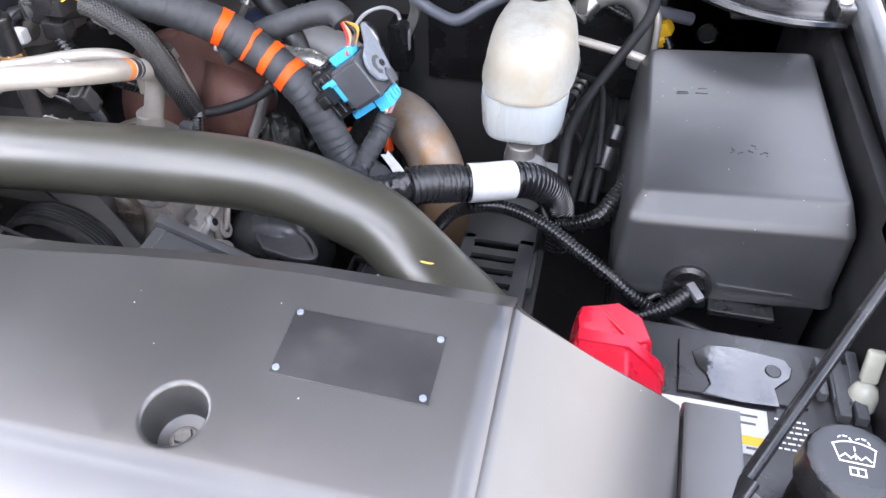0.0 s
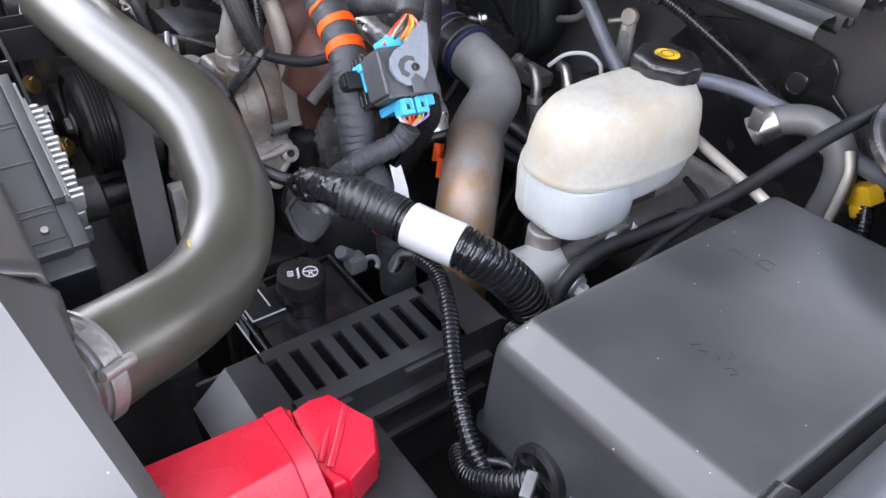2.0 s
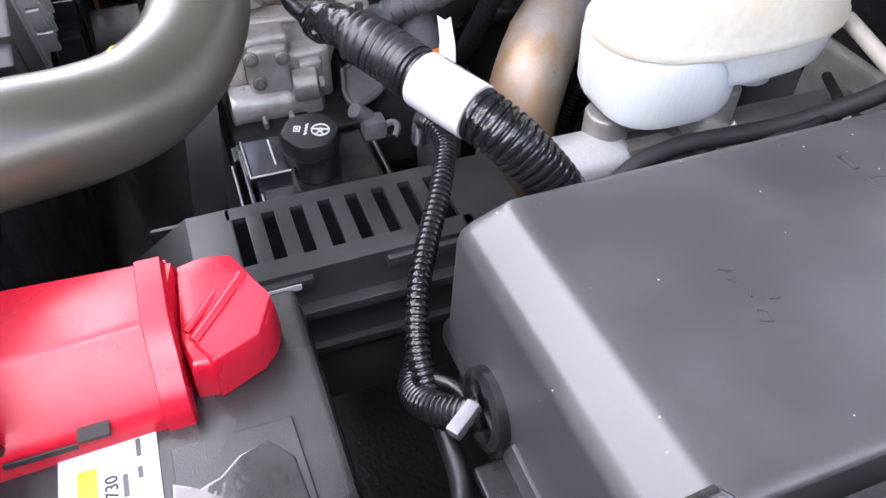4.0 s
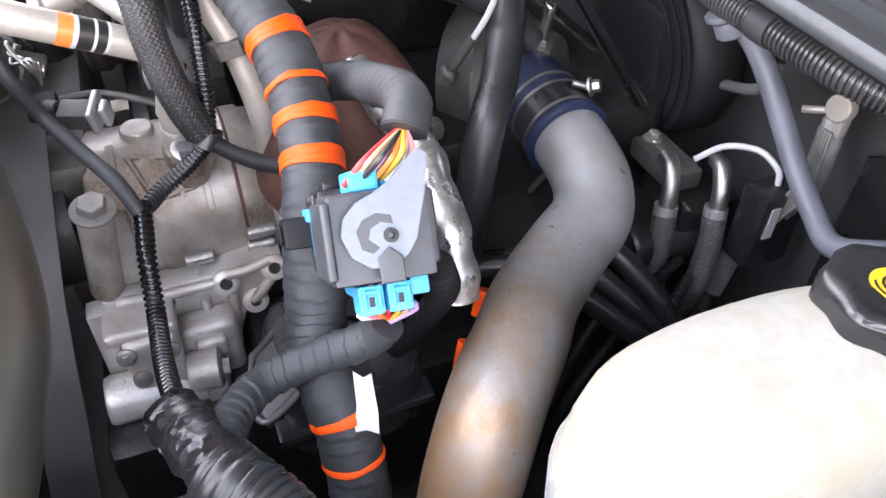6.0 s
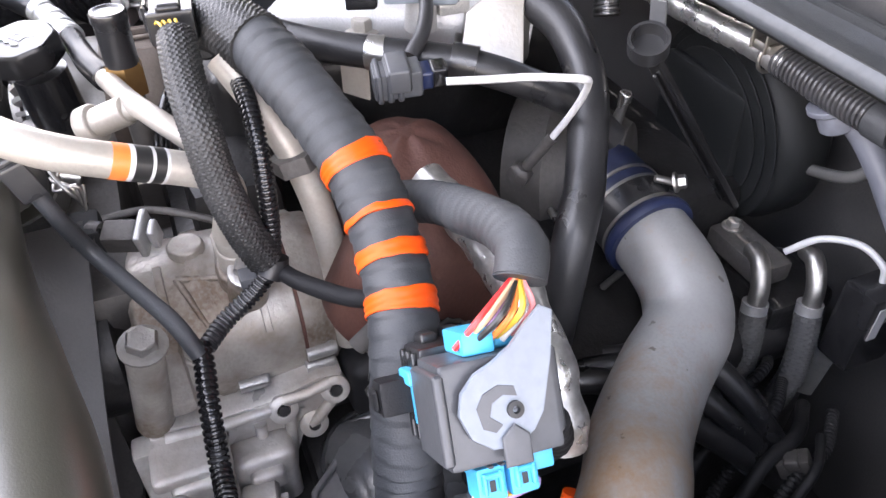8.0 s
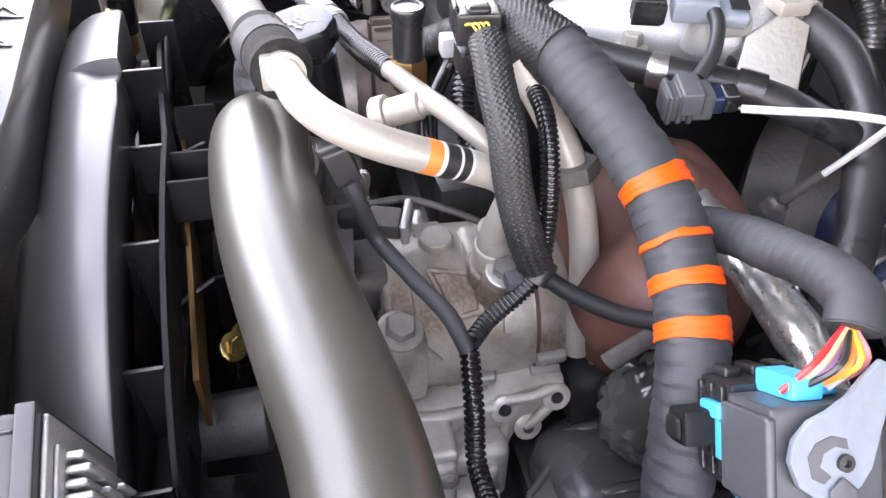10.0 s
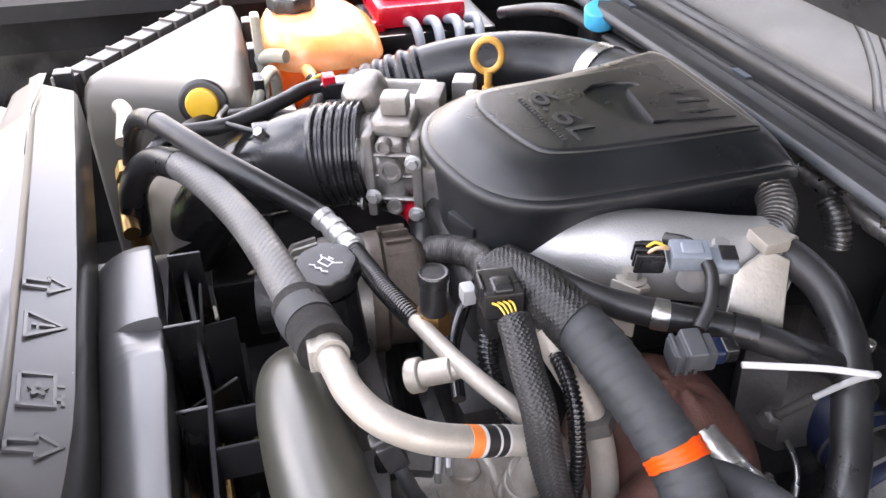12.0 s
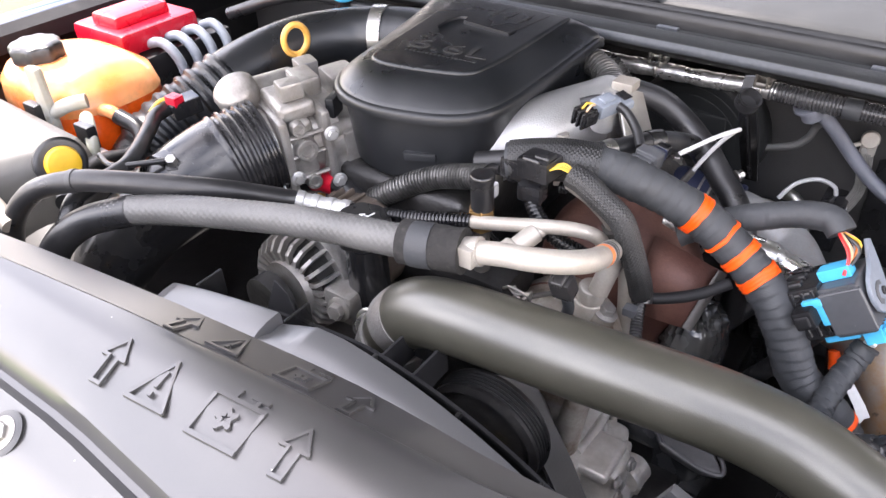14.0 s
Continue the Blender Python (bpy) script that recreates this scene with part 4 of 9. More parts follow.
    part("latch_rib", box((0.150, 0.6085, 1.142), (0.225, 0.613, 1.146), 0.0015), LID, f)
    return f


fuse_box()


def battery():
    b = thing("battery", (0.155, 0.432, 0.96), "black lead-acid battery with a white and yellow label", "battery")
    part("case", box((0.015, 0.335, 0.96), (0.268, 0.528, 1.150), 0.008), GLOSSY, b)
    part("top", box((0.018, 0.338, 1.148), (0.266, 0.525, 1.165), 0.005), BLACK, b)
    part("vent_cover", prism([(0.1079, 0.5038), (0.2145, 0.5085), (0.2181, 0.4704), (0.2144, 0.4470), (0.1068, 0.4439)], 1.1645, 1.1685, 0.0012), BLACK, b, "black vent cover")
    part("handle_plate", prism([(0.1187, 0.4897), (0.1319, 0.5002), (0.1568, 0.5024), (0.1994, 0.4972), (0.2050, 0.4873), (0.2019, 0.4756), (0.1884, 0.4613), (0.1903, 0.4423), (0.1581, 0.4410), (0.1265, 0.4429), (0.1335, 0.4551), (0.1309, 0.4646), (0.1224, 0.4751)], 1.168, 1.1700, 0.0012, 2), PLATE, b, "glossy shaped plate")
    part("vent_ring", lathe([(0.0058, 0), (0.0070, 0.0008), (0.0058, 0.0012)], (0.1880, 0.4806, 1.1697), (0, 0, 1), 20), GLOSSY, b)
    tag = part("label", box((0.088, 0.392, 1.1652), (0.180, 0.438, 1.1662), 0), WHITE, b, "white battery label")
    part("label_band", box((0.104, 0.4005, 1.1663), (0.1795, 0.4095, 1.1667), 0), YELLOW, tag, "yellow stripe")
    for x0, x1, y in ((0.094, 0.104, 0.428), (0.110, 0.116, 0.428), (0.130, 0.146, 0.428), (0.150, 0.172, 0.429), (0.130, 0.170, 0.421), (0.112, 0.124, 0.421), (0.150, 0.158, 0.3965), (0.161, 0.170, 0.3965), (0.118, 0.140, 0.3965)):
        part("print_bar", box((x0, y, 1.1664), (x1, y + 0.0022, 1.1667), 0), CONN, tag)
    lettering("rating_figures", "730", 0.0085, frame_at((0.117, 0.416, 1.1666), (-1, 0, 0), (0, -1, 0)), INK, tag, 0.0002)
    dashes = random.Random(8)
    for k in range(6):
        x, y = 0.186, 0.4320 - 0.0058 * k
        while x < 0.212:
            long = dashes.uniform(0.002, 0.006)
            part("print_bar", box((x, y, 1.1654), (x + long, y + 0.0016, 1.1657), 0), WHITEINK, b)
            x += long + 0.0016
    part("caution_ring", strokes(arcline(0.221, 0.412, 0.0055, 0, 360, 16), 0.0010, 0.0005, on_plane((0, 0, 1.1655), (1, 0, 0), (0, 1, 0))), WHITEINK, b, smooth=False)
    for x in (0.236, 0.25):
        part("hold_down", box((x, 0.44, 1.165), (x + 0.010, 0.515, 1.176), 0.002), CONN, b)
    part("terminal", merge(disc(0.011, 0.02, (0.232, 0.392, 1.164)), disc(0.006, 0.01, (0.232, 0.392, 1.183))), CLEAR, b)
    part("negative_clamp", merge(box((0.222, 0.458, 1.166), (0.230, 0.500, 1.178), 0.003), box((0.234, 0.458, 1.166), (0.256, 0.500, 1.174), 0.003)), CONN, b)

    r = thing("terminal_cover", (0.045, 0.45, 1.165), "bright red plastic battery terminal cover", "terminal cover")

    def ring(pts, z):
        return [V(x, y, z + dz) for x, y, dz in pts]
    lowr = [(0.000, 0.345, 0), (0.096, 0.345, 0), (0.092, 0.456, 0), (0.006, 0.470, 0)]
    bm = layers([ring(lowr, 1.152), ring(lowr, 1.174), ring([(0.004, 0.346, 0), (0.088, 0.345, 0), (0.085, 0.455, 0), (0.010, 0.467, 0)], 1.183), ring([(0.008, 0.350, 0.0), (0.062, 0.349, 0), (0.057, 0.452, 0), (0.015, 0.463, 0)], 1.209)])
    bmesh.ops.bevel(bm, geom=bm.edges[:], offset=0.003, segments=2, affect="EDGES")
    part("hood_shell", bm, RED, r)
    # a proud collar at the rear end of the hood, and the boot behind it
    def arch(y, g):
        return [V(x, y, z) for x, z in ((0.005 - g, 1.153), (0.005 - g, 1.174), (0.010 - g, 1.184 + g), (0.0165 - g * 0.5, 1.2085 + g), (0.057 + g * 0.5, 1.2085 + g), (0.0855 + g, 1.183 + g), (0.092 + g, 1.174), (0.092 + g, 1.153))]
    bm = layers([arch(0.4440, 0.0), arch(0.4448, 0.0022), arch(0.4575, 0.0022), arch(0.4590, 0.0)])
    part("collar", bm, RED, r)

    def seat(k, z, tip=0.0):
        c = V(0.046, 0.482, 0)
        return [c + (V(x, y, 0) - c) * k + V(0, 0, z + tip * (0.07 - x)) for x, y in ((0.012, 0.462), (0.009, 0.478), (0.012, 0.495), (0.030, 0.504), (0.051, 0.511), (0.063, 0.506), (0.072, 0.497), (0.081, 0.473), (0.079, 0.461), (0.062, 0.457))]
    part("boot", layers([seat(0.96, 1.150), seat(1.0, 1.154), seat(0.985, 1.176, 0.08), seat(0.95, 1.1875, 0.13), seat(0.86, 1.1915, 0.16), seat(0.55, 1.1925, 0.16)]), RED, r, "folded red rubber boot")
    fold = [(0.034, 0.500), (0.050, 0.5085), (0.070, 0.498), (0.0795, 0.473), (0.066, 0.466)]
    part("fold", layers([[V(x + dx, y, z + 0.14 * (0.06 - x)) for x, y in fold] for dx, z in ((0.003, 1.168), (0.002, 1.184), (0.0005, 1.1935), (-0.0015, 1.1950))]), RED, r)
    for k in range(2):
        part("fold", sweep(bmesh.new(), spline([(0.031 - 0.007 * k, 0.497 - 0.003 * k, 1.1980), (0.048 - 0.007 * k, 0.482 - 0.003 * k, 1.1960), (0.065 - 0.007 * k, 0.466 - 0.003 * k, 1.1935)], 0.003), 0.0032 - 0.0008 * k, 10), RED, r)
    part("slit", box((0.0962, 0.372, 1.176), (0.0975, 0.405, 1.180), 0.0006), INK, r)
    part("slit", box((0.088, 0.405, 1.178), (0.0965, 0.42, 1.1805), 0.0006), INK, r)


battery()


def washer():
    w = thing("washer_filler", (0.215, 0.355, 1.13), "black screw cap of the washer bottle with a white windscreen sign", "washer filler")
    part("neck", disc(0.031, 0.075, (0.216, 0.352, 1.13)), BLACK, w)
    cap = part("cap", merge(lathe([(0.034, 0), (0.0355, 0.004), (0.0345, 0.024), (0.0325, 0.0275), (0.026, 0.0285)], (0.217, 0.356, 1.200), (0, 0, 1), 60, wave=0.012, lobes=20)), BLACK, w, "ribbed black cap")
    up = on_plane((0.217, 0.362, 1.2287), (1, -0.03, 0), (0.03, 1, 0), 0.85)
    fan = [((-0.013, -0.008), (0.013, -0.008)), ((-0.013, -0.008), (-0.017, 0.008)), ((0.013, -0.008), (0.017, 0.008))] + arcline(0, -0.02, 0.033, 58, 122, 8)
    jets = arcline(-0.007, 0.012, 0.006, 20, 170, 6)[::2] + arcline(0.007, 0.012, 0.006, 10, 160, 6)[::2] + [((0, -0.004), (0, 0.001)), ((0, 0.004), (0, 0.008))]
    zig = [((-0.012 + 0.004 * k, -0.004 + 0.004 * (k % 2)), (-0.008 + 0.004 * k, -0.004 + 0.004 * ((k + 1) % 2))) for k in range(6)]
    book = closed([(-0.006, -0.020), (0.006, -0.020), (0.006, -0.013), (-0.006, -0.013)]) + [((0, -0.020), (0, -0.013))]
    part("windscreen_sign", strokes(fan + jets + zig + book, 0.0010, 0.0004, up), WHITEINK, cap, "white printed sign", smooth=False)
    t = thing("washer_tray", (0.17, 0.30, 1.10), "smooth grey-black plastic tray round the washer filler", "tray")
    part("tray", prism([(0.096, 0.20), (0.265, 0.20), (0.268, 0.31), (0.245, 0.318), (0.20, 0.316), (0.165, 0.322), (0.140, 0.345), (0.136, 0.30)], 1.10, 1.208, 0.008), SHROUD, t)
    bulb = thing("marker_lamp_plug", (0.283, 0.52, 1.10), "cloudy clear lamp bulb on a pale plug", "lamp")
    part("bulb", lathe([(0.008, 0), (0.012, 0.006), (0.0125, 0.018), (0.009, 0.026), (0.003, 0.029)], (0.259, 0.462, 1.158), (0.0, 0.35, 1)), CLEAR, bulb)
    part("plug", box((-0.007, -0.005, 0), (0.007, 0.005, 0.030), 0.002, 1, frame_at((0.260, 0.474, 1.184), (1, 0, 0), (0, 1, -0.35))), CLEAR, bulb)


washer()


def prop_rod():
    p = thing("prop_rod", (0.2, 0.42, 1.23), "slim black hood prop rod between the rail and the washer tray", "prop rod")
    a, b = V(0.276, 0.548, 1.294), V(0.118, 0.284, 1.243)
    part("rod", tube([a, a.lerp(b, 0.5), b], 0.0052, 18, 0.02), STAMP, p)
    part("foot", sweep(bmesh.new(), spline([b + (a - b) * 0.10, b, b + (b - a) * 0.14], 0.005), 0.011, 16, flat=0.5), GLOSSY, p, "flattened foot")
    part("ball", lathe([(0.003, 0), (0.0095, 0.003), (0.011, 0.007), (0.008, 0.011), (0.002, 0.0125)], V(0.101, 0.256, 1.244), (0, 0, 1)), WHITE, p, "white ball stud")
    part("bracket", merge(prism([(-0.010, -0.050), (0.014, -0.050), (0.016, 0.030), (0.004, 0.052), (-0.010, 0.040)], -0.003, 0.003, 0.0015, 1, frame_at((0.270, 0.568, 1.293), (0.5, 0.1, -0.87), (0, 1, 0.03))),
                          box((0.268, 0.545, 1.25), (0.284, 0.60, 1.288), 0.004)), STAMP, p, "black steel bracket")
    part("stud", lathe([(0.0045, 0), (0.0055, 0.002), (0.0045, 0.005), (0.002, 0.006)], V(0.279, 0.556, 1.297), (-0.5, -0.1, 1)), WHITE, p, "white stud head")


prop_rod()


def vented_cover():
    v = thing("vented_cover", (-0.09, 0.58, 0.90), "slotted black plastic cover of a cooling duct", "vented cover")
    # the slotted top, rib by rib
    y0, pitch = 0.500, 0.0217
    x0, x1, z = -0.128, -0.044, 1.1115
    parts_ = [box((x0, 0.466, z - 0.006), (x1, y0, z), 0.0015), box((x0, y0 + 8 * pitch - 0.009, z - 0.006), (x1, 0.715, z), 0.0015),
              box((x0, y0 - 0.005, z - 0.006), (x0 + 0.014, y0 + 8 * pitch, z), 0.001), box((x1 - 0.018, y0 - 0.005, z - 0.006), (x1, y0 + 8 * pitch, z), 0.001)]
    for piece in parts_:
        part("top_border", piece, VENT, v)
    for k in range(7):
        y = y0 + pitch * (k + 1) - 0.0118
        part("slat", box((x0 + 0.013, y, z - 0.006), (x1 - 0.017, y + 0.0118, z - 0.0002), 0.0006), VENT, v)
    nose = layers([[V(x0, 0.468, z), V(x1, 0.468, z), V(x1, 0.468, z - 0.03), V(x0, 0.468, z - 0.03)], [V(x0 + 0.018, 0.430, z - 0.012), V(x1, 0.430, z - 0.006), V(x1, 0.430, z - 0.04), V(x0 + 0.018, 0.430, z - 0.04)]])
    part("nose", nose, VENT, v)
    part("side_wall", box((x1 - 0.004, 0.42, 0.95), (x1, 0.72, z - 0.004), 0.001), VENT, v)
    for y_a, y_b, z_a, out in ((0.45, 0.70, 1.068, 0.010), (0.44, 0.70, 1.02, 0.006), (0.50, 0.545, 1.098, 0.005), (0.60, 0.66, 1.098, 0.005)):
        part("ledge", box((x1 - 0.002, y_a, z_a), (x1 + out, y_b, z_a + 0.009), 0.002), VENT, v)
    part("far_wall", box((x0, 0.44, 0.95), (x0 + 0.004, 0.72, z - 0.004), 0.001), VENT, v)
    part("end_wall", box((x0, 0.714, 0.95), (x1, 0.718, z - 0.003), 0.001), VENT, v)
    part("inner_coil", merge(*[tube([(-0.10, 0.51, 1.05 - 0.02 * k), (-0.08, 0.60, 1.06 - 0.02 * k), (-0.07, 0.70, 1.05 - 0.02 * k)], 0.006, 8, 0.02) for k in range(3)]), DARKGREY, v)
    part("tag", box((x1 + 0.0052, 0.505, 1.100), (x1 + 0.0062, 0.535, 1.105), 0), WHITE, v, "small white tag")


vented_cover()


def steering_reservoir():
    s = thing("steering_reservoir", (-0.205, 0.575, 0.95), "black power steering reservoir with a marked screw cap", "reservoir")
    part("body", box((-0.252, 0.528, 0.95), (-0.150, 0.640, 1.070), 0.006), GLOSSY, s, "black moulded body")
    part("shelf", box((-0.256, 0.524, 1.066), (-0.200, 0.560, 1.078), 0.003), GLOSSY, s)
    # thin white lines along the shelf and front edges
    for q0, q1 in (((-0.2555, 0.5245, 1.0782), (-0.2005, 0.5245, 1.0782)), ((-0.2005, 0.5245, 1.0782), (-0.2005, 0.5600, 1.0782)), ((-0.2300, 0.5120, 1.0720), (-0.1540, 0.5120, 1.0740))):
        part("pale_edge", sweep(bmesh.new(), [V(*q0), V(*q0).lerp(V(*q1), 0.5), V(*q1)], 0.0009, 6), WHITE, s, "thin pale edge line")
    part("sticker", box((-0.250, 0.5222, 1.046), (-0.212, 0.5232, 1.073), 0.0003, 1), WHITE, s, "blank pale sticker")
    for lo_, hi_ in (((-0.262, 0.520, 1.064), (-0.146, 0.524, 1.072)), ((-0.262, 0.642, 1.064), (-0.146, 0.646, 1.072)), ((-0.262, 0.524, 1.064), (-0.258, 0.642, 1.072)), ((-0.150, 0.524, 1.064), (-0.146, 0.642, 1.072))):
        part("seam_lip", box(lo_, hi_, 0.0015), BLACK, s)
    for x_ in (-0.24, -0.17):
        part("body_rib", box((x_, 0.521, 0.96), (x_ + 0.006, 0.528, 1.064), 0.002), BLACK, s)
    part("side_flange", box((-0.262, 0.515, 0.97), (-0.240, 0.522, 1.070), 0.002), BLACK, s)
    part("neck", disc(0.021, 0.03, (-0.203, 0.584, 1.068)), BLACK, s)
    cap = part("cap", lathe([(0.0245, 0), (0.0255, 0.003), (0.025, 0.014), (0.0235, 0.0165), (0.019, 0.017)], (-0.2025, 0.581, 1.0990), (0.05, 0, 1), 48, wave=0.03, lobes=6), BLACK, s, "black screw cap")
    up = on_plane((-0.2010, 0.581, 1.1166), (0.35, 0.94, -0.02), (-0.94, 0.35, 0.05))
    wheel = arcline(0.009, 0, 0.0075, 0, 360, 18) + [((0.0015, 0.001), (0.0075, 0.001)), ((0.0105, 0.001), (0.0165, 0.001)), ((0.009, -0.001), (0.006, -0.006)), ((0.009, -0.001), (0.012, -0.006))] + arcline(0.009, 0, 0.0018, 0, 360, 8)
    zig = [((-0.004 + 0.0016 * (k % 2), -0.007 + 0.002 * k), (-0.004 + 0.0016 * ((k + 1) % 2), -0.005 + 0.002 * k)) for k in range(7)]
    page = closed([(-0.0135, -0.003), (-0.0085, -0.003), (-0.0085, 0.003), (-0.0135, 0.003)]) + [((-0.012, 0), (-0.010, 0))]
    part("steering_sign", strokes(wheel + zig + page, 0.0009, 0.0005, up), WHITEINK, cap, "white printed wheel sign", smooth=False)
    part("bracket_line", box((-0.250, 0.548, 1.0785), (-0.212, 0.5495, 1.0792), 0), WHITEINK, s)


steering_reservoir()


def brake_reservoir():
    b = thing("brake_reservoir", (-0.078, 0.87, 1.14), "milky white brake fluid reservoir with a black cap", "brake reservoir")
    cx, cy = -0.086, 0.878
    A, B = 0.0565, 0.103

    def o(a, bb, z, dy=0.0, p=2.5):
        return oval(cx, cy + dy, a, bb, z, p)
    part("upper_shell", layers([o(A - 0.001, B - 0.001, 1.2270), o(A + 0.0016, B + 0.0016, 1.2280), o(A + 0.0022, B + 0.0022, 1.2300), o(A + 0.0020, B + 0.0020, 1.2350), o(A - 0.0005, B - 0.0005, 1.2385), o(A - 0.002, B - 0.002, 1.256), o(A - 0.006, B - 0.006, 1.275), o(A - 0.014, B - 0.015, 1.289),
                                o(A - 0.024, B - 0.030, 1.2965), o(A - 0.040, B - 0.060, 1.2995)]), RESERVOIR, b, "milky, slightly yellowed upper shell")
    part("lower_shell", merge(layers([oval(cx, cy - 0.045, A - 0.020, 0.044, 1.169, 3.0), oval(cx, cy - 0.045, A - 0.009, 0.051, 1.1715, 3.0), oval(cx, cy - 0.045, A - 0.006, 0.0545, 1.180, 2.9), oval(cx, cy - 0.045, A - 0.003, 0.056, 1.215, 2.8), oval(cx, cy - 0.045, A - 0.004, 0.055, 1.227, 2.8)]),
                              layers([oval(cx, cy + 0.006, A - 0.016, 0.084, 1.196, 2.6), oval(cx, cy + 0.004, A - 0.008, 0.091, 1.1985, 2.6), oval(cx, cy + 0.002, A - 0.005, 0.096, 1.206, 2.5), o(A - 0.002, B - 0.002, 1.2285)])), RESLOW, b, "bluish lower shell with fluid behind it")
    part("spout", lathe([(0.020, 0), (0.020, 0.035)], (cx, cy + 0.045, 1.170)), RESLOW, b)
    part("neck", disc(0.026, 0.02, (-0.092, 0.938, 1.285)), RESERVOIR, b)
    cap = part("cap", lathe([(0.031, 0), (0.0335, 0.003), (0.034, 0.016), (0.031, 0.021), (0.024, 0.0225)], (-0.092, 0.940, 1.292), (0.0, 0.05, 1), 56, wave=0.045, lobes=7), GLOSSY, b, "lobed black screw cap")
    part("cap_emblem", merge(disc(0.0125, 0.0006, (-0.092, 0.938, 1.3146))), YELLOW, cap, "yellow round emblem")
    part("emblem_ring", strokes(arcline(0, 0, 0.0065, 0, 360, 14) + arcline(0, 0, 0.0098, 50, 130, 5) + arcline(0, 0, 0.0098, 230, 310, 5), 0.0011, 0.0004, on_plane((-0.092, 0.938, 1.3152), (1, 0, 0), (0, 1, 0))), INK, cap, smooth=False)
    part("cap_print", merge(*[box((-0.100 + 0.004 * k, 0.9215, 1.3143), (-0.0975 + 0.004 * k, 0.9245, 1.3148), 0) for k in range(4)]), WHITEINK, cap)

    m = thing("master_cylinder", (-0.075, 0.86, 1.09), "bare cast aluminium brake master cylinder under its reservoir", "master cylinder")
    part("barrel", lathe([(0.024, 0), (0.028, 0.003), (0.028, 0.058), (0.0235, 0.064), (0.015, 0.065)], (-0.074, 0.742, 1.121), (0.02, 1, 0), 32), ALUCLEAN, m, "clean cast aluminium end")
    part("barrel", lathe([(0.0225, 0.062), (0.0225, 0.10), (0.025, 0.103), (0.025, 0.112), (0.0215, 0.115), (0.0215, 0.29)], (-0.074, 0.742, 1.121), (0.02, 1, 0), 32), DARKGREY, m, "dull grey rear barrel")
    part("lug", prism([(-0.012, -0.010), (0.014, -0.006), (0.002, 0.014)], -0.002, 0.002, 0.001, 1, frame_at((-0.040, 0.885, 1.146), (0.3, 0.9, 0), (-0.6, 0.2, 0.7))), ALU, m)
    part("reservoir_seat", merge(disc(0.018, 0.03, (-0.082, 0.795, 1.135)), disc(0.018, 0.035, (-0.080, 0.895, 1.135)), box((-0.105, 0.80, 1.125), (-0.055, 0.90, 1.143), 0.005)), ALU, m)
    part("side_port", merge(lathe([(0.016, 0), (0.016, 0.022), (0.012, 0.024)], (-0.058, 0.800, 1.118), (1, 0.1, -0.1)), hexbolt((-0.034, 0.803, 1.116), (1, 0.1, -0.1), 0.009, 0.012)), ALUCLEAN, m)
    part("fitting", hexbolt((-0.048, 0.862, 1.142), (0.8, -0.2, 0.6), 0.0062, 0.012), ALUCLEAN, m, "bright brake line fitting")
    part("flange", box((-0.125, 1.03, 1.075), (-0.03, 1.045, 1.165), 0.008), ALU, m)
    part("brake_line", tube([(-0.030, 0.804, 1.115), (-0.012, 0.81, 1.11), (-0.005, 0.85, 1.09), (-0.01, 0.95, 1.07), (-0.05, 1.08, 1.05)], 0.0032, 8, 0.006), STEEL, m)
    t = thing("brake_tube", (-0.02, 0.96, 1.2), "pale grey steel tube behind the brake reservoir", "tube")
    part("tube", tube([(-0.055, 0.975, 1.225), (-0.01, 0.967, 1.220), (0.045, 0.955, 1.215), (0.075, 0.95, 1.205)], 0.006, 12), PALELINE, t)


brake_reservoir()

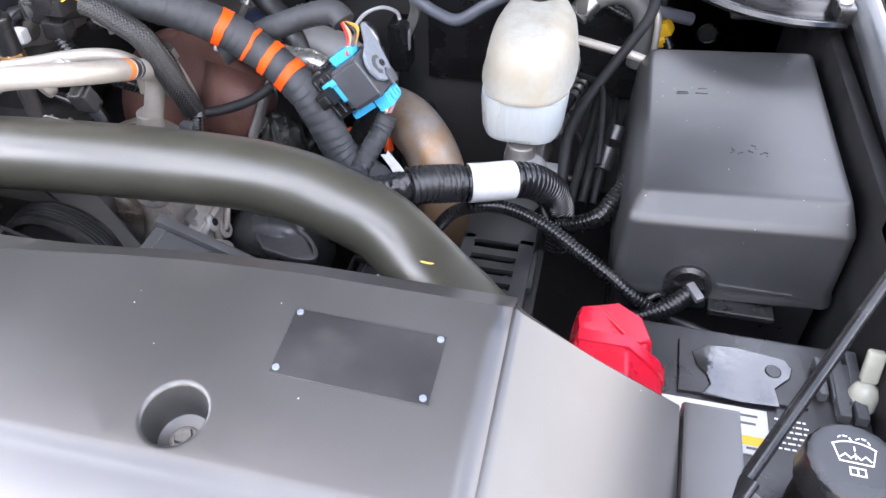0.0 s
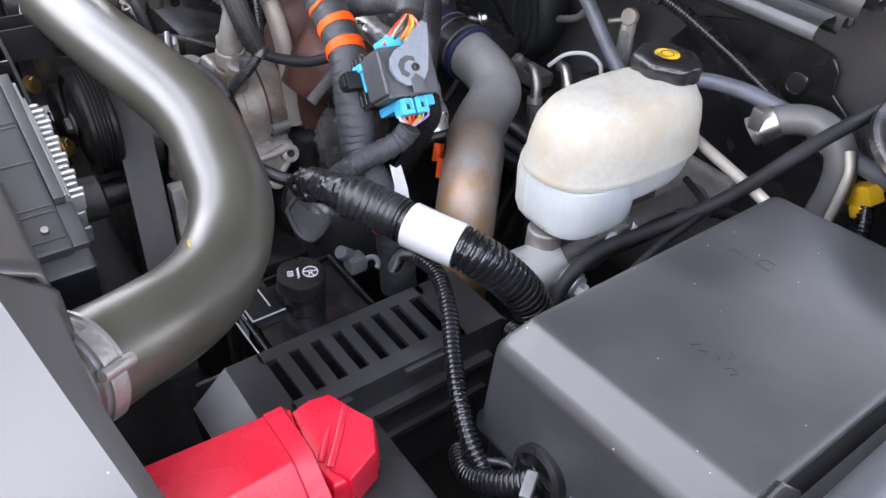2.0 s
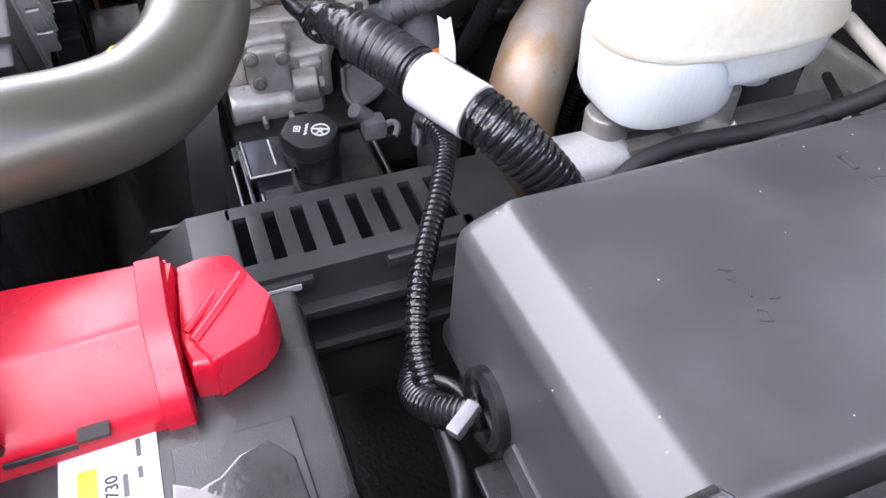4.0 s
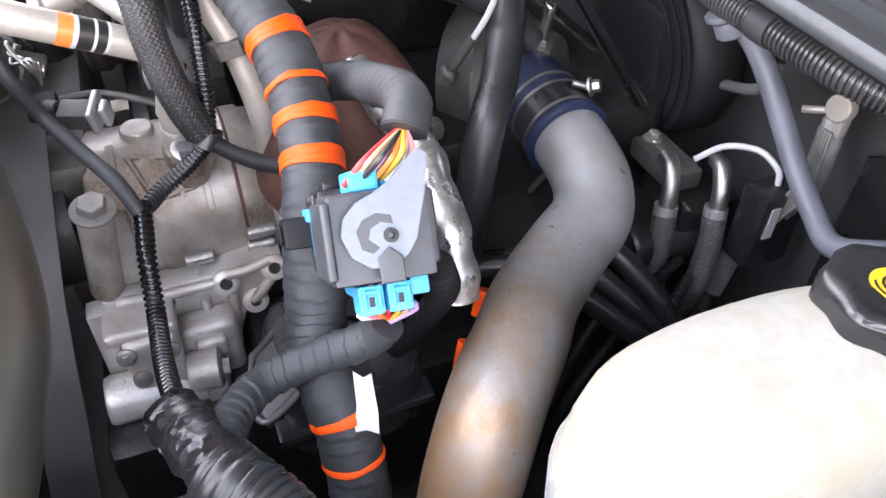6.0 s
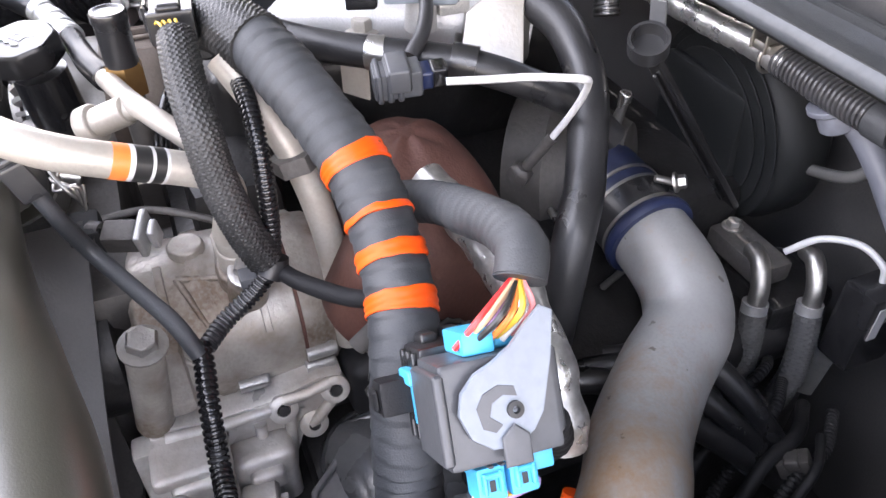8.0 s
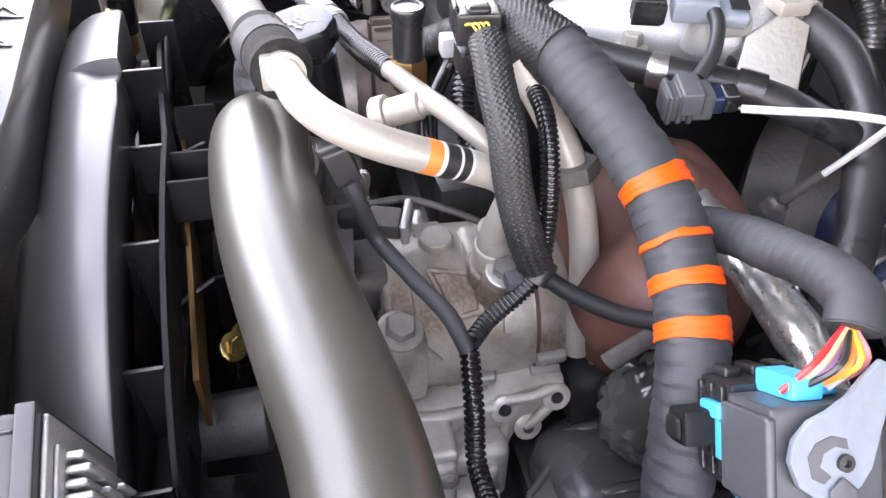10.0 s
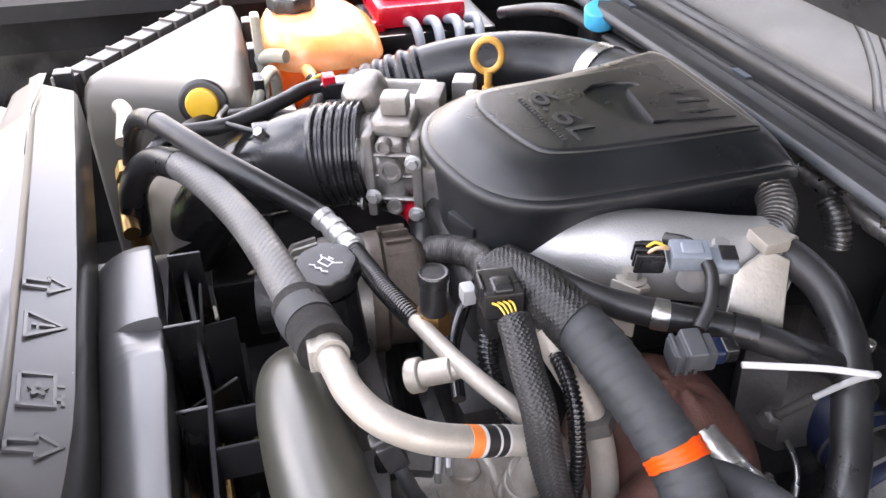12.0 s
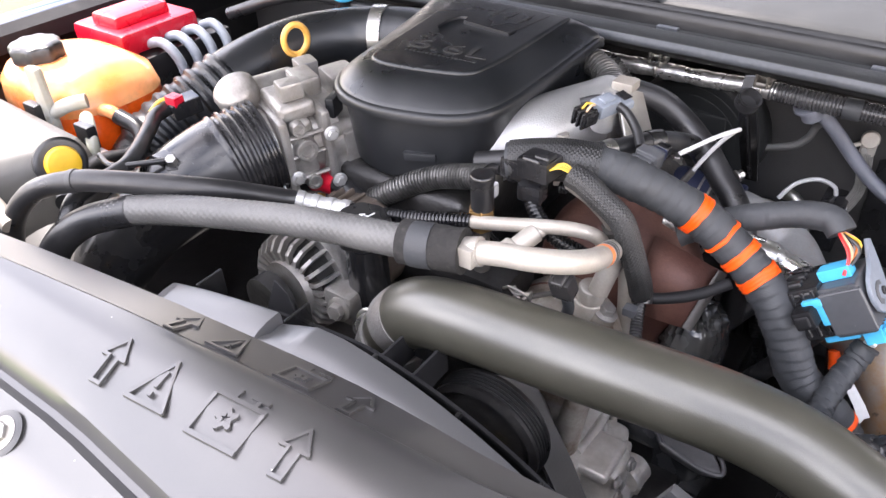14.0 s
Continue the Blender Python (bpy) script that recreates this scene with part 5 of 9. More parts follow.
# ---- wiring over the driver side ----
def conduits():
    c = thing("conduit", (-0.09, 0.68, 1.06), "thick glossy black corrugated conduit with a white paper label", "conduit", grp="black conduits")
    pts = [(-0.168, 0.630, 1.207), (-0.146, 0.645, 1.200), (-0.108, 0.664, 1.195), (-0.068, 0.686, 1.189), (-0.046, 0.709, 1.168), (-0.032, 0.731, 1.138), (-0.024, 0.745, 1.10), (-0.02, 0.75, 1.05)]
    part("corrugated_tube", corrugated(pts, 0.0208, 0.0062, 26, 0.12), LOOM, c)
    whole = spline(pts, 0.0015)
    part("label", sweep(bmesh.new(), cut(whole, 0.190, 0.365), 0.0217, 30), WHITE, c, "white printed wrap label")
    mid = cut(whole, 0.20, 0.355)
    for row, ang, high in ((1, -30, 0.0016), (2, -42, 0.0016), (3, -58, 0.0045)):
        rowbars = []
        for k in range(3, 26 if row else 16):
            q = mid[int(k * (len(mid) - 2) / 26)]
            t = (mid[min(len(mid) - 1, int(k * (len(mid) - 2) / 26) + 1)] - q).normalized()
            out = (V(0, 0, 1) - t * t.z).normalized()
            out = (Matrix.Rotation(radians(ang), 3, t) @ out).normalized()
            if random.random() < 0.82:
                rowbars.append(box((-0.0009 * random.uniform(0.3, 1), -high / 2, 0), (0.0009, high / 2, 0.0003), 0, 1, frame_at(q + out * 0.0217, t, out.cross(t))))
        part("print_line", merge(*rowbars), CONN, c, "faint printed line")
    part("tape_wrap", corrugated([(-0.180, 0.622, 1.208), (-0.168, 0.630, 1.207), (-0.152, 0.642, 1.202), (-0.132, 0.652, 1.199)], 0.0211, 0.0062, 26, 0.06), GLOSSY, c, "glossy black tape over the ribs")
    bm = wrapped([(-0.232, 0.604, 1.196), (-0.214, 0.610, 1.204), (-0.196, 0.616, 1.208), (-0.180, 0.623, 1.208), (-0.166, 0.631, 1.206)], 0.0165, 0.012, 30, 0.10)
    for v in bm.verts:
        v.co += V(1, 1, 1) * (0.0030 * noise.noise(v.co * 90.0)) + V(1, -1, 1) * (0.0016 * noise.noise(v.co * 210.0))
    part("tape_tail", bm, GLOSSY, c, "crumpled glossy black tape")
    b = thing("conduit", (0.01, 0.72, 1.08), "short black corrugated conduit entering the fuse box", "conduit", grp="black conduits")
    part("corrugated_tube", corrugated([(-0.03, 0.715, 1.105), (0.0, 0.708, 1.118), (0.026, 0.710, 1.135), (0.040, 0.730, 1.150), (0.055, 0.76, 1.155)], 0.011, 0.005, 18), LOOM, b)
    l = thing("wire_loom", (0.04, 0.62, 1.05), "slim black corrugated wire loom arching to the battery", "wire loom", grp="corrugated wire looms")
    run = [(-0.165, 0.668, 1.110), (-0.140, 0.662, 1.148), (-0.108, 0.657, 1.167), (-0.078, 0.657, 1.169), (-0.035, 0.638, 1.169), (0.010, 0.611, 1.159), (0.040, 0.595, 1.149), (0.067, 0.586, 1.133), (0.095, 0.586, 1.115)]
    part("corrugated_tube", corrugated(run, 0.0078, 0.0046, 16, 0.22), LOOM, l)
    part("cable", tube([(0.085, 0.586, 1.121), (0.110, 0.588, 1.106), (0.145, 0.585, 1.096), (0.195, 0.560, 1.098), (0.235, 0.545, 1.10), (0.262, 0.53, 1.08)], 0.0066, 12), RUBBER, l, "smooth black cable")
    part("tie_branch", tube([(0.080, 0.588, 1.125), (0.095, 0.60, 1.128), (0.108, 0.603, 1.120)], 0.0035, 8), RUBBER, l)
    part("end_plug", merge(box((-0.190, 0.622, 1.112), (-0.172, 0.642, 1.130), 0.004), disc(0.007, 0.020, (-0.188, 0.630, 1.126), (0.2, -0.6, 0.6))), CONN, l, "dark grey end plug")
    part("end_clip", sweep(bmesh.new(), [V(-0.168, 0.641, 1.122) + V(0.010 * math.cos(a), 0.008 * math.sin(a), 0.006 * math.sin(a)) for a in (radians(20 + 24 * k) for k in range(10))], 0.0028, 8), CLIP, l, "grey spring clip")
    e = thing("wire_loom", (0.1, 0.58, 1.1), "black corrugated lead plugged into the fuse box with a grey clip", "wire loom", grp="corrugated wire looms")
    part("corrugated_tube", corrugated([(0.050, 0.592, 1.10), (0.075, 0.580, 1.108), (0.10, 0.582, 1.124), (0.120, 0.594, 1.138), (0.124, 0.604, 1.142)], 0.0105, 0.0042, 16), LOOM, e)
    part("clip", box((-0.0045, -0.011, -0.004), (0.0045, 0.011, 0.004), 0.002, 2, frame_at((0.128, 0.591, 1.147), (1, 0.6, 0.2), (-0.6, 1, 0.2))), CLIP, e, "grey metal clip")
    k = thing("cable", (0.0, 0.8, 1.1), "black rubber cable running past the fuse box to the firewall", "cable")
    part("cable", tube([(-0.016, 0.735, 1.085), (-0.024, 0.760, 1.122), (-0.027, 0.785, 1.150), (-0.028, 0.825, 1.161), (-0.022, 0.865, 1.165), (-0.010, 0.905, 1.174), (0.014, 0.940, 1.203), (0.036, 0.956, 1.237), (0.052, 0.968, 1.264), (0.060, 1.01, 1.280), (0.064, 1.08, 1.288), (0.068, 1.20, 1.29)], 0.0072, 12), MATTE, k)
    e2 = thing("brake_hose", (-0.03, 0.93, 1.1), "black brake hose with crimped steel rings", "hose")
    run = [(-0.050, 0.905, 1.130), (-0.040, 0.930, 1.142), (-0.030, 0.955, 1.150), (-0.018, 0.99, 1.150), (-0.005, 1.03, 1.13)]
    part("hose", tube(run, 0.0075, 14, 0.005), MATTE, e2)
    for f_ in (0.34, 0.44, 0.54):
        part("crimp_ring", sweep(bmesh.new(), cut(spline(run, 0.0015), f_, f_ + 0.05), 0.0092, 18), STEEL, e2, "bright crimped ring")
    for dx in (0.0, 0.014, 0.028):
        part("lead", tube([(-0.012 + dx, 0.775, 1.10), (-0.008 + dx, 0.81, 1.128), (-0.004 + dx, 0.86, 1.136), (0.0 + dx, 0.93, 1.138), (0.0 + dx, 1.0, 1.12)], 0.0055, 10), MATTE, e2)
    j = thing("cable", (0.0, 0.85, 1.1), "thin black wire pair beside the brake reservoir", "cable")
    part("wire", tube([(0.015, 0.79, 1.15), (0.012, 0.85, 1.178), (0.005, 0.92, 1.185), (-0.02, 0.96, 1.175), (-0.06, 0.985, 1.17)], 0.0040, 8), MATTE, j)
    part("plug", merge(disc(0.012, 0.03, (0.020, 0.81, 1.13), (0.2, 0.6, 0.8)), disc(0.009, 0.02, (0.03, 0.84, 1.155), (0.2, 0.6, 0.8))), BLACK, j)


conduits()


def harness():
    h = thing("wiring_harness", (-0.37, 0.71, 1.10), "thick grey cloth-taped wiring harness with bright orange bands", "wiring harness", grp="taped harness runs")
    pts = [(-0.600, 0.655, 1.355), (-0.560, 0.672, 1.361), (-0.515, 0.688, 1.361), (-0.466, 0.705, 1.343), (-0.420, 0.720, 1.319), (-0.385, 0.724, 1.296), (-0.352, 0.722, 1.272), (-0.326, 0.715, 1.249), (-0.306, 0.707, 1.222),
           (-0.286, 0.700, 1.187), (-0.262, 0.696, 1.166), (-0.236, 0.700, 1.140), (-0.215, 0.702, 1.10), (-0.20, 0.70, 1.04)]
    part("taped_trunk", wrapped(pts, 0.0205, 0.0105, 36, 0.05), CLOTH, h)
    whole = spline(pts, 0.001)
    L = len(whole)
    part("woven_end", braided([tuple(q) for q in (whole[4], whole[30], whole[60], whole[95])], 0.0217, 0.0024, 0.03, 72), BRAID, h, "woven black sleeve end")

    def near(q):
        return min(range(L), key=lambda i: (whole[i] - Vector(q)).length)

    def band(i, w, turns):
        seg = whole[max(0, i - w):i + w + 1]
        rad = [0.0211 + 0.0008 * abs(math.sin(math.pi * turns * k / len(seg))) for k in range(len(seg))]
        bm = sweep(bmesh.new(), seg, rad, 36)
        t = (seg[-1] - seg[0]).normalized()
        for v in bm.verts:
            v.co += t * (0.0024 * noise.noise(v.co * 45.0) + 0.0010 * noise.noise(v.co * 160.0))
        part("orange_band", bm, ORANGE, h, "bright orange tape band")
    marks = [near((-0.419, 0.722, 1.319)), near((-0.346, 0.72, 1.269))]
    a, b = marks
    for f, w, n in ((0.0, 6, 3), (0.40, 2, 1), (0.68, 5, 2), (1.0, 6, 3)):
        band(round(a + (b - a) * f), w, n)
    for q, w in (((-0.238, 0.700, 1.142), 3), ((-0.222, 0.7015, 1.116), 2)):
        band(near(q), w, 1)
    part("paper_flag", prism([(-0.008, 0.018), (-0.001, 0.014), (0.004, 0.017), (0.009, -0.008), (0.010, -0.022), (0.002, -0.020), (-0.006, -0.022), (-0.005, -0.004)], 0, 0.0006, 0, 1, frame_at((-0.227, 0.714, 1.166), (0.45, 0.89, 0.05), (-0.55, 0.22, 0.80))), WHITE, h, "torn white paper flag")
    t = thing("wiring_harness", (-0.24, 0.68, 1.16), "short grey cloth-taped branch below the connector", "wiring harness", grp="taped harness runs")
    part("branch", wrapped([(-0.236, 0.734, 1.222), (-0.242, 0.722, 1.204), (-0.250, 0.690, 1.190), (-0.252, 0.655, 1.178), (-0.225, 0.632, 1.185), (-0.185, 0.625, 1.204)], 0.0118, 0.0105, 24, 0.13), CLOTH, t)
    part("dark_branch", wrapped([(-0.400, 0.772, 0.985), (-0.360, 0.776, 1.045), (-0.320, 0.780, 1.105), (-0.289, 0.786, 1.165), (-0.268, 0.784, 1.205), (-0.262, 0.776, 1.232)], 0.0105, 0.008, 20, 0.08), MATTE, t, "black taped bundle")
    d = thing("wiring_harness", (-0.34, 0.77, 1.25), "grey cloth-taped branch looping to the blue connector", "wiring harness", grp="taped harness runs")
    part("branch", wrapped([(-0.44, 0.745, 1.270), (-0.405, 0.765, 1.288), (-0.365, 0.772, 1.305), (-0.330, 0.776, 1.318), (-0.306, 0.774, 1.323), (-0.297, 0.770, 1.321), (-0.291, 0.766, 1.316)], 0.0138, 0.0085, 22, 0.035), CLOTH, d)

    part("end_tape", sweep(bmesh.new(), spline([(-0.300, 0.7715, 1.3222), (-0.296, 0.7695, 1.3205), (-0.291, 0.766, 1.3165)], 0.002), 0.0140, 22), CLOTH, d, "end tape")


harness()


def big_connector():
    c = thing("lever_connector", (-0.25, 0.735, 1.20), "dark grey and sky-blue engine connector with a pale locking lever", "connector")
    m = frame_at((-0.2465, 0.737, 1.281), (0.05, 0.99, -0.08), (-0.62, 0.09, 0.78))
    # u along the truck, v up the face, w out of it
    part("body", merge(box((-0.030, -0.026, -0.036), (0.030, 0.026, 0.0), 0.003, 2, m), box((-0.034, -0.022, -0.036), (-0.028, 0.022, 0.003), 0.0015, 1, m), box((0.026, -0.020, -0.03), (0.034, 0.024, -0.004), 0.002, 1, m)), CONN, c, "dark grey ribbed body")
    part("rear_half", merge(box((-0.0285, -0.024, -0.074), (0.029, 0.030, -0.034), 0.003, 2, m), box((-0.031, -0.012, -0.064), (-0.026, 0.026, -0.040), 0.002, 1, m)), BLACK, c, "black plug half behind it")
    for k in range(4):
        part("rear_rib", box((-0.0315, -0.020, -0.072 + 0.010 * k), (-0.028, 0.028, -0.068 + 0.010 * k), 0.0008, 1, m), BLACK, c)
    for k in range(3):
        part("rear_tooth", box((-0.022 + 0.016 * k, 0.029, -0.070), (-0.012 + 0.016 * k, 0.035, -0.050), 0.0015, 1, m), BLACK, c)
    for k in range(4):
        part("rib", box((-0.012 + 0.006 * k, -0.0275, -0.03), (-0.009 + 0.006 * k, -0.026, 0.0), 0.0005, 1, m), CONN, c)
    lever = [(0.024, 0.046), (0.030, 0.043), (0.026, 0.022), (0.018, -0.004), (0.012, -0.012), (0.002, -0.018), (-0.010, -0.017), (-0.020, -0.010), (-0.0245, 0.002), (-0.022, 0.012), (-0.014, 0.020), (-0.004, 0.024), (0.006, 0.030), (0.014, 0.038)]
    arm = part("lever", prism(lever, 0.0025, 0.007, 0.0012, 2, m), LEVER, c, "pale grey locking lever")
    slot = [(-0.016, 0.004), (-0.012, 0.010), (-0.004, 0.013), (0.004, 0.011), (0.005, 0.006), (-0.002, 0.008), (-0.008, 0.005), (-0.010, -0.001), (-0.004, -0.006), (-0.008, -0.009), (-0.014, -0.006)]
    part("lever_slot", prism(slot, 0.0068, 0.0076, 0.0002, 1, m), CONN, arm)
    part("pivot", lathe([(0.0042, 0), (0.0042, 0.003), (0.002, 0.0032), (0.0015, 0.001)], m @ V(0.003, 0.0, 0.006), m.to_3x3() @ V(0, 0, 1), 16), INK, arm)
    part("tab", prism([(-0.006, -0.026), (0.008, -0.026), (0.008, -0.012), (0.001, -0.006), (-0.006, -0.012)], 0.0072, 0.010, 0.001, 1, m), CONN, c)
    for u0 in (-0.018, -0.001):
        part("blue_lock", merge(box((u0, -0.044, -0.020), (u0 + 0.015, -0.027, -0.002), 0.002, 2, m), box((u0 + 0.002, -0.040, -0.002), (u0 + 0.0045, -0.029, 0.001), 0.0008, 1, m), box((u0 + 0.0105, -0.040, -0.002), (u0 + 0.013, -0.029, 0.001), 0.0008, 1, m), box((u0 + 0.002, -0.032, -0.002), (u0 + 0.013, -0.0295, 0.001), 0.0008, 1, m)), BLUE, c, "sky-blue lock piece")
        part("lock_slot", box((u0 + 0.006, -0.039, -0.0022), (u0 + 0.009, -0.0335, -0.0014), 0.0002, 1, m), INK, c)
    part("blue_side", merge(box((0.014, -0.037, -0.036), (0.026, -0.026, -0.008), 0.002, 2, m), box((-0.016, -0.036, -0.056), (0.016, -0.026, -0.022), 0.003, 2, m)), BLUE, c, "sky-blue lower shell")
    part("blue_shroud", merge(box((-0.014, 0.026, -0.036), (0.003, 0.038, -0.006), 0.002, 2, m), box((0.004, 0.026, -0.034), (0.016, 0.034, -0.012), 0.002, 1, m)), BLUE, c, "sky-blue wire guide")
    part("pigtail_plug", merge(box((-0.050, -0.003, -0.060), (-0.031, 0.016, -0.041), 0.003, 2, m), box((-0.053, 0.0, -0.058), (-0.049, 0.012, -0.044), 0.002, 1, m)), MATTE, c, "small black plug")
    part("pigtail_clip", merge(box((-0.0335, -0.009, -0.042), (-0.0295, 0.020, -0.034), 0.001, 1, m), box((-0.036, 0.012, -0.052), (-0.0295, 0.020, -0.034), 0.001, 1, m)), BLUE, c)
    order = ["red", "tan", "black", "violet", "orange", "yellow", "white", "pink"]
    start = V(-0.291, 0.766, 1.317)
    for k in range(8):
        a = m @ V(-0.016 + 0.0042 * k, 0.030, -0.012 - 0.004 * (k % 2))
        midp = a.lerp(start, 0.5) + V(0.006, 0, 0.004) + m.to_3x3() @ V((k - 4) * 0.0018, 0, 0.004 * (k % 3))
        part("wire", tube([a, midp, start + V(0.002 * (k % 3) - 0.002, 0.002 * (k // 3) - 0.003, 0)], 0.0017, 7, 0.004), WIRES[order[k]], c)
    end = V(-0.236, 0.735, 1.224)
    for k in range(7):
        a = m @ V(-0.016 + 0.0052 * k, -0.041, -0.012 - 0.003 * (k % 2))
        midp = a.lerp(end, 0.5) + m.to_3x3() @ V((k - 3) * 0.003, 0, 0.004)
        part("wire", tube([a, midp, end + V(0.001 * (k - 3), 0, 0)], 0.0016, 7, 0.004), WIRES[["white", "pink", "orange", "red", "yellow", "tan", "violet"][k]], c)
    f = thing("foil_pipe", (-0.35, 0.80, 1.12), "crinkled foil-wrapped pipe behind the blue connector", "pipe")
    part("wrap", tube([(-0.47, 0.785, 1.258), (-0.43, 0.795, 1.252), (-0.385, 0.802, 1.243), (-0.345, 0.803, 1.238), (-0.312, 0.801, 1.226), (-0.288, 0.800, 1.204), (-0.276, 0.798, 1.180)], 0.0150, 20, 0.004, 0.24), FOIL, f)


big_connector()


def weathered_tube():
    pts = [(-0.500, 0.972, 1.1790), (-0.4723, 0.972, 1.1777), (-0.4365, 0.972, 1.1728), (-0.4064, 0.972, 1.1665), (-0.3800, 0.968, 1.1600), (-0.352, 0.953, 1.150), (-0.325, 0.914, 1.144), (-0.283, 0.865, 1.148), (-0.244, 0.833, 1.156), (-0.213, 0.803, 1.150), (-0.190, 0.781, 1.128), (-0.176, 0.766, 1.085), (-0.17, 0.76, 1.02)]
    solid("turbo_pipe", tube(pts, 0.0345, 40, 0.006), WEATH, "weathered grey steel turbo pipe with rust at its lower end", "pipe")
    h = thing("silicone_coupler", (-0.50, 1.04, 1.15), "dark blue silicone coupler with two plated clamps", "coupler")
    path = spline([V(-0.4330, 0.972, 1.1722), V(-0.4723, 0.972, 1.1777), V(-0.5046, 0.972, 1.1800), V(-0.535, 0.971, 1.1830)], 0.003)
    n = len(path)
    part("sleeve", sweep(bmesh.new(), path, [0.0395 if i in (0, 3) else 0.0408 if i < 3 else 0.0375 - 0.003 * max(0.0, (i / n - 0.75) / 0.25) for i in range(n)], 36), NAVY, h)
    for f in (0.11, 0.36, 0.46):
        part("clamp_band", sweep(bmesh.new(), cut(path, f, f + 0.035), 0.0388, 36), STEEL, h, "thin plated clamp band")
    part("clamp_strap", sweep(bmesh.new(), cut(path, 0.14, 0.37), 0.0382, 36), GLOSSY, h, "dark strap between the bands")
    part("clamp_bolt", merge(hexbolt((-0.446, 0.994, 1.2150), (0.5, 0.6, 0.3), 0.006, 0.010), disc(0.0032, 0.022, (-0.456, 0.982, 1.2165), (0.4, 0.8, -0.2))), STEEL, h)
    part("pressure_tap", merge(hexbolt((-0.528, 0.985, 1.216), (0.1, 0.1, 0.9), 0.008, 0.010), lathe([(0.0048, 0), (0.0048, 0.030), (0.0062, 0.031), (0.0062, 0.038), (0.004, 0.040)], (-0.527, 0.986, 1.222), (0.1, 0.1, 0.9), 16)), STEEL, h, "steel pressure tap")
    part("upper_pipe", tube([(-0.50, 0.972, 1.180), (-0.535, 0.971, 1.183), (-0.570, 0.968, 1.188), (-0.61, 0.965, 1.19)], 0.031, 28, 0.008), DARK, h, "near-black upper pipe")


weathered_tube()


# ---- air conditioning ----
def compressor():
    c = thing("compressor", (-0.53, 0.62, 1.04), "soiled cast aluminium air conditioning compressor with bolts and lugs", "compressor")
    ax = (0, 1, 0)
    o = V(-0.533, 0.0, 1.131)
    R = 0.068

    def wrapped_rib(y, w, lift, a0, a1, n=14):
        """A raised band across the barrel between two angles from the top."""
        ring = [[o + V((R + h) * math.sin(radians(a0 + (a1 - a0) * k / n)), y + v, (R + h) * math.cos(radians(a0 + (a1 - a0) * k / n))) for v, h in ((-w, -0.002), (-w * 0.8, lift), (w * 0.8, lift), (w, -0.002))] for k in range(n + 1)]
        return layers(ring)
    part("housing", lathe([(0.060, 0.560), (R - 0.002, 0.563), (R, 0.567), (R, 0.606), (R + 0.0022, 0.608), (R + 0.0022, 0.619), (R, 0.621), (R - 0.0008, 0.640), (R - 0.0008, 0.676), (R + 0.0005, 0.678)], o, ax, 64), ALUDIRTY, c, "grimy grey front barrel")
    part("rear_head", lathe([(R - 0.004, 0.680), (R + 0.0012, 0.6812), (R + 0.0012, 0.694), (R - 0.002, 0.697), (R - 0.003, 0.706), (R - 0.008, 0.713), (R - 0.018, 0.718), (0.030, 0.720)], o, ax, 64), ALUDIRTY, c, "pale domed rear head")
    part("gasket", lathe([(R - 0.003, 0.6775), (R + 0.0016, 0.6782), (R + 0.0016, 0.6808), (R - 0.003, 0.6815)], o, ax, 56), RUST, c, "dark rusty gasket line")
    part("clutch", lathe([(0.050, 0.512), (0.060, 0.514), (0.060, 0.545), (0.052, 0.547), (0.045, 0.560)], o, ax, 40), DARK, c, "black clutch pulley")
    for y, w, lift, a0, a1 in ((0.586, 0.0035, 0.0030, 10, 118), (0.654, 0.0030, 0.0024, 18, 70), (0.634, 0.0022, 0.0028, 28, 58)):
        part("cast_band", wrapped_rib(y, w, lift, a0, a1), ALUDIRTY, c)
    # a raised oval and a web cast on the upper flank
    for y0, a0, y1, a1 in ((0.598, 22, 0.640, 30), (0.640, 30, 0.646, 52), (0.646, 52, 0.612, 56), (0.612, 56, 0.598, 22), (0.575, 60, 0.600, 84)):
        run = [o + V((R + 0.0006) * math.sin(radians(a0 + (a1 - a0) * k / 6)), y0 + (y1 - y0) * k / 6, (R + 0.0006) * math.cos(radians(a0 + (a1 - a0) * k / 6))) for k in range(7)]
        part("cast_line", sweep(bmesh.new(), run, 0.0026, 8), ALUDIRTY, c)
    part("port_block", merge(box((-0.552, 0.628, 1.180), (-0.492, 0.668, 1.2015), 0.0095, 4), disc(0.021, 0.020, (-0.500, 0.648, 1.186), (0.25, 0, 1)), disc(0.014, 0.018, (-0.534, 0.610, 1.188), (0, 0, 1))), ALUDIRTY, c, "cast port block on the crown")
    part("line_seat", merge(disc(0.0175, 0.022, (-0.494, 0.648, 1.206), (0.12, -0.03, 1)), disc(0.0145, 0.020, (-0.490, 0.646, 1.226), (0.12, -0.03, 1))), PALELINE, c, "pale line flange")
    part("bolt", hexbolt((-0.472, 0.647, 1.214), (0.35, 0.05, 1), 0.0092, 0.011), ALU, c)
    part("bolt_boss", lathe([(0.015, -0.030), (0.0135, 0.0), (0.0125, 0.002)], (-0.472, 0.647, 1.213), (0.35, 0.05, 1), 20), ALUDIRTY, c)
    part("mount_lug", merge(lathe([(0.0135, -0.092), (0.0145, -0.088), (0.0135, -0.004), (0.0125, 0.0)], (-0.4558, 0.5675, 1.186), (0.10, 0.13, 1), 20), box((-0.505, 0.556, 1.100), (-0.458, 0.590, 1.170), 0.008, 2)), ALUDIRTY, c, "tall bolted lug")
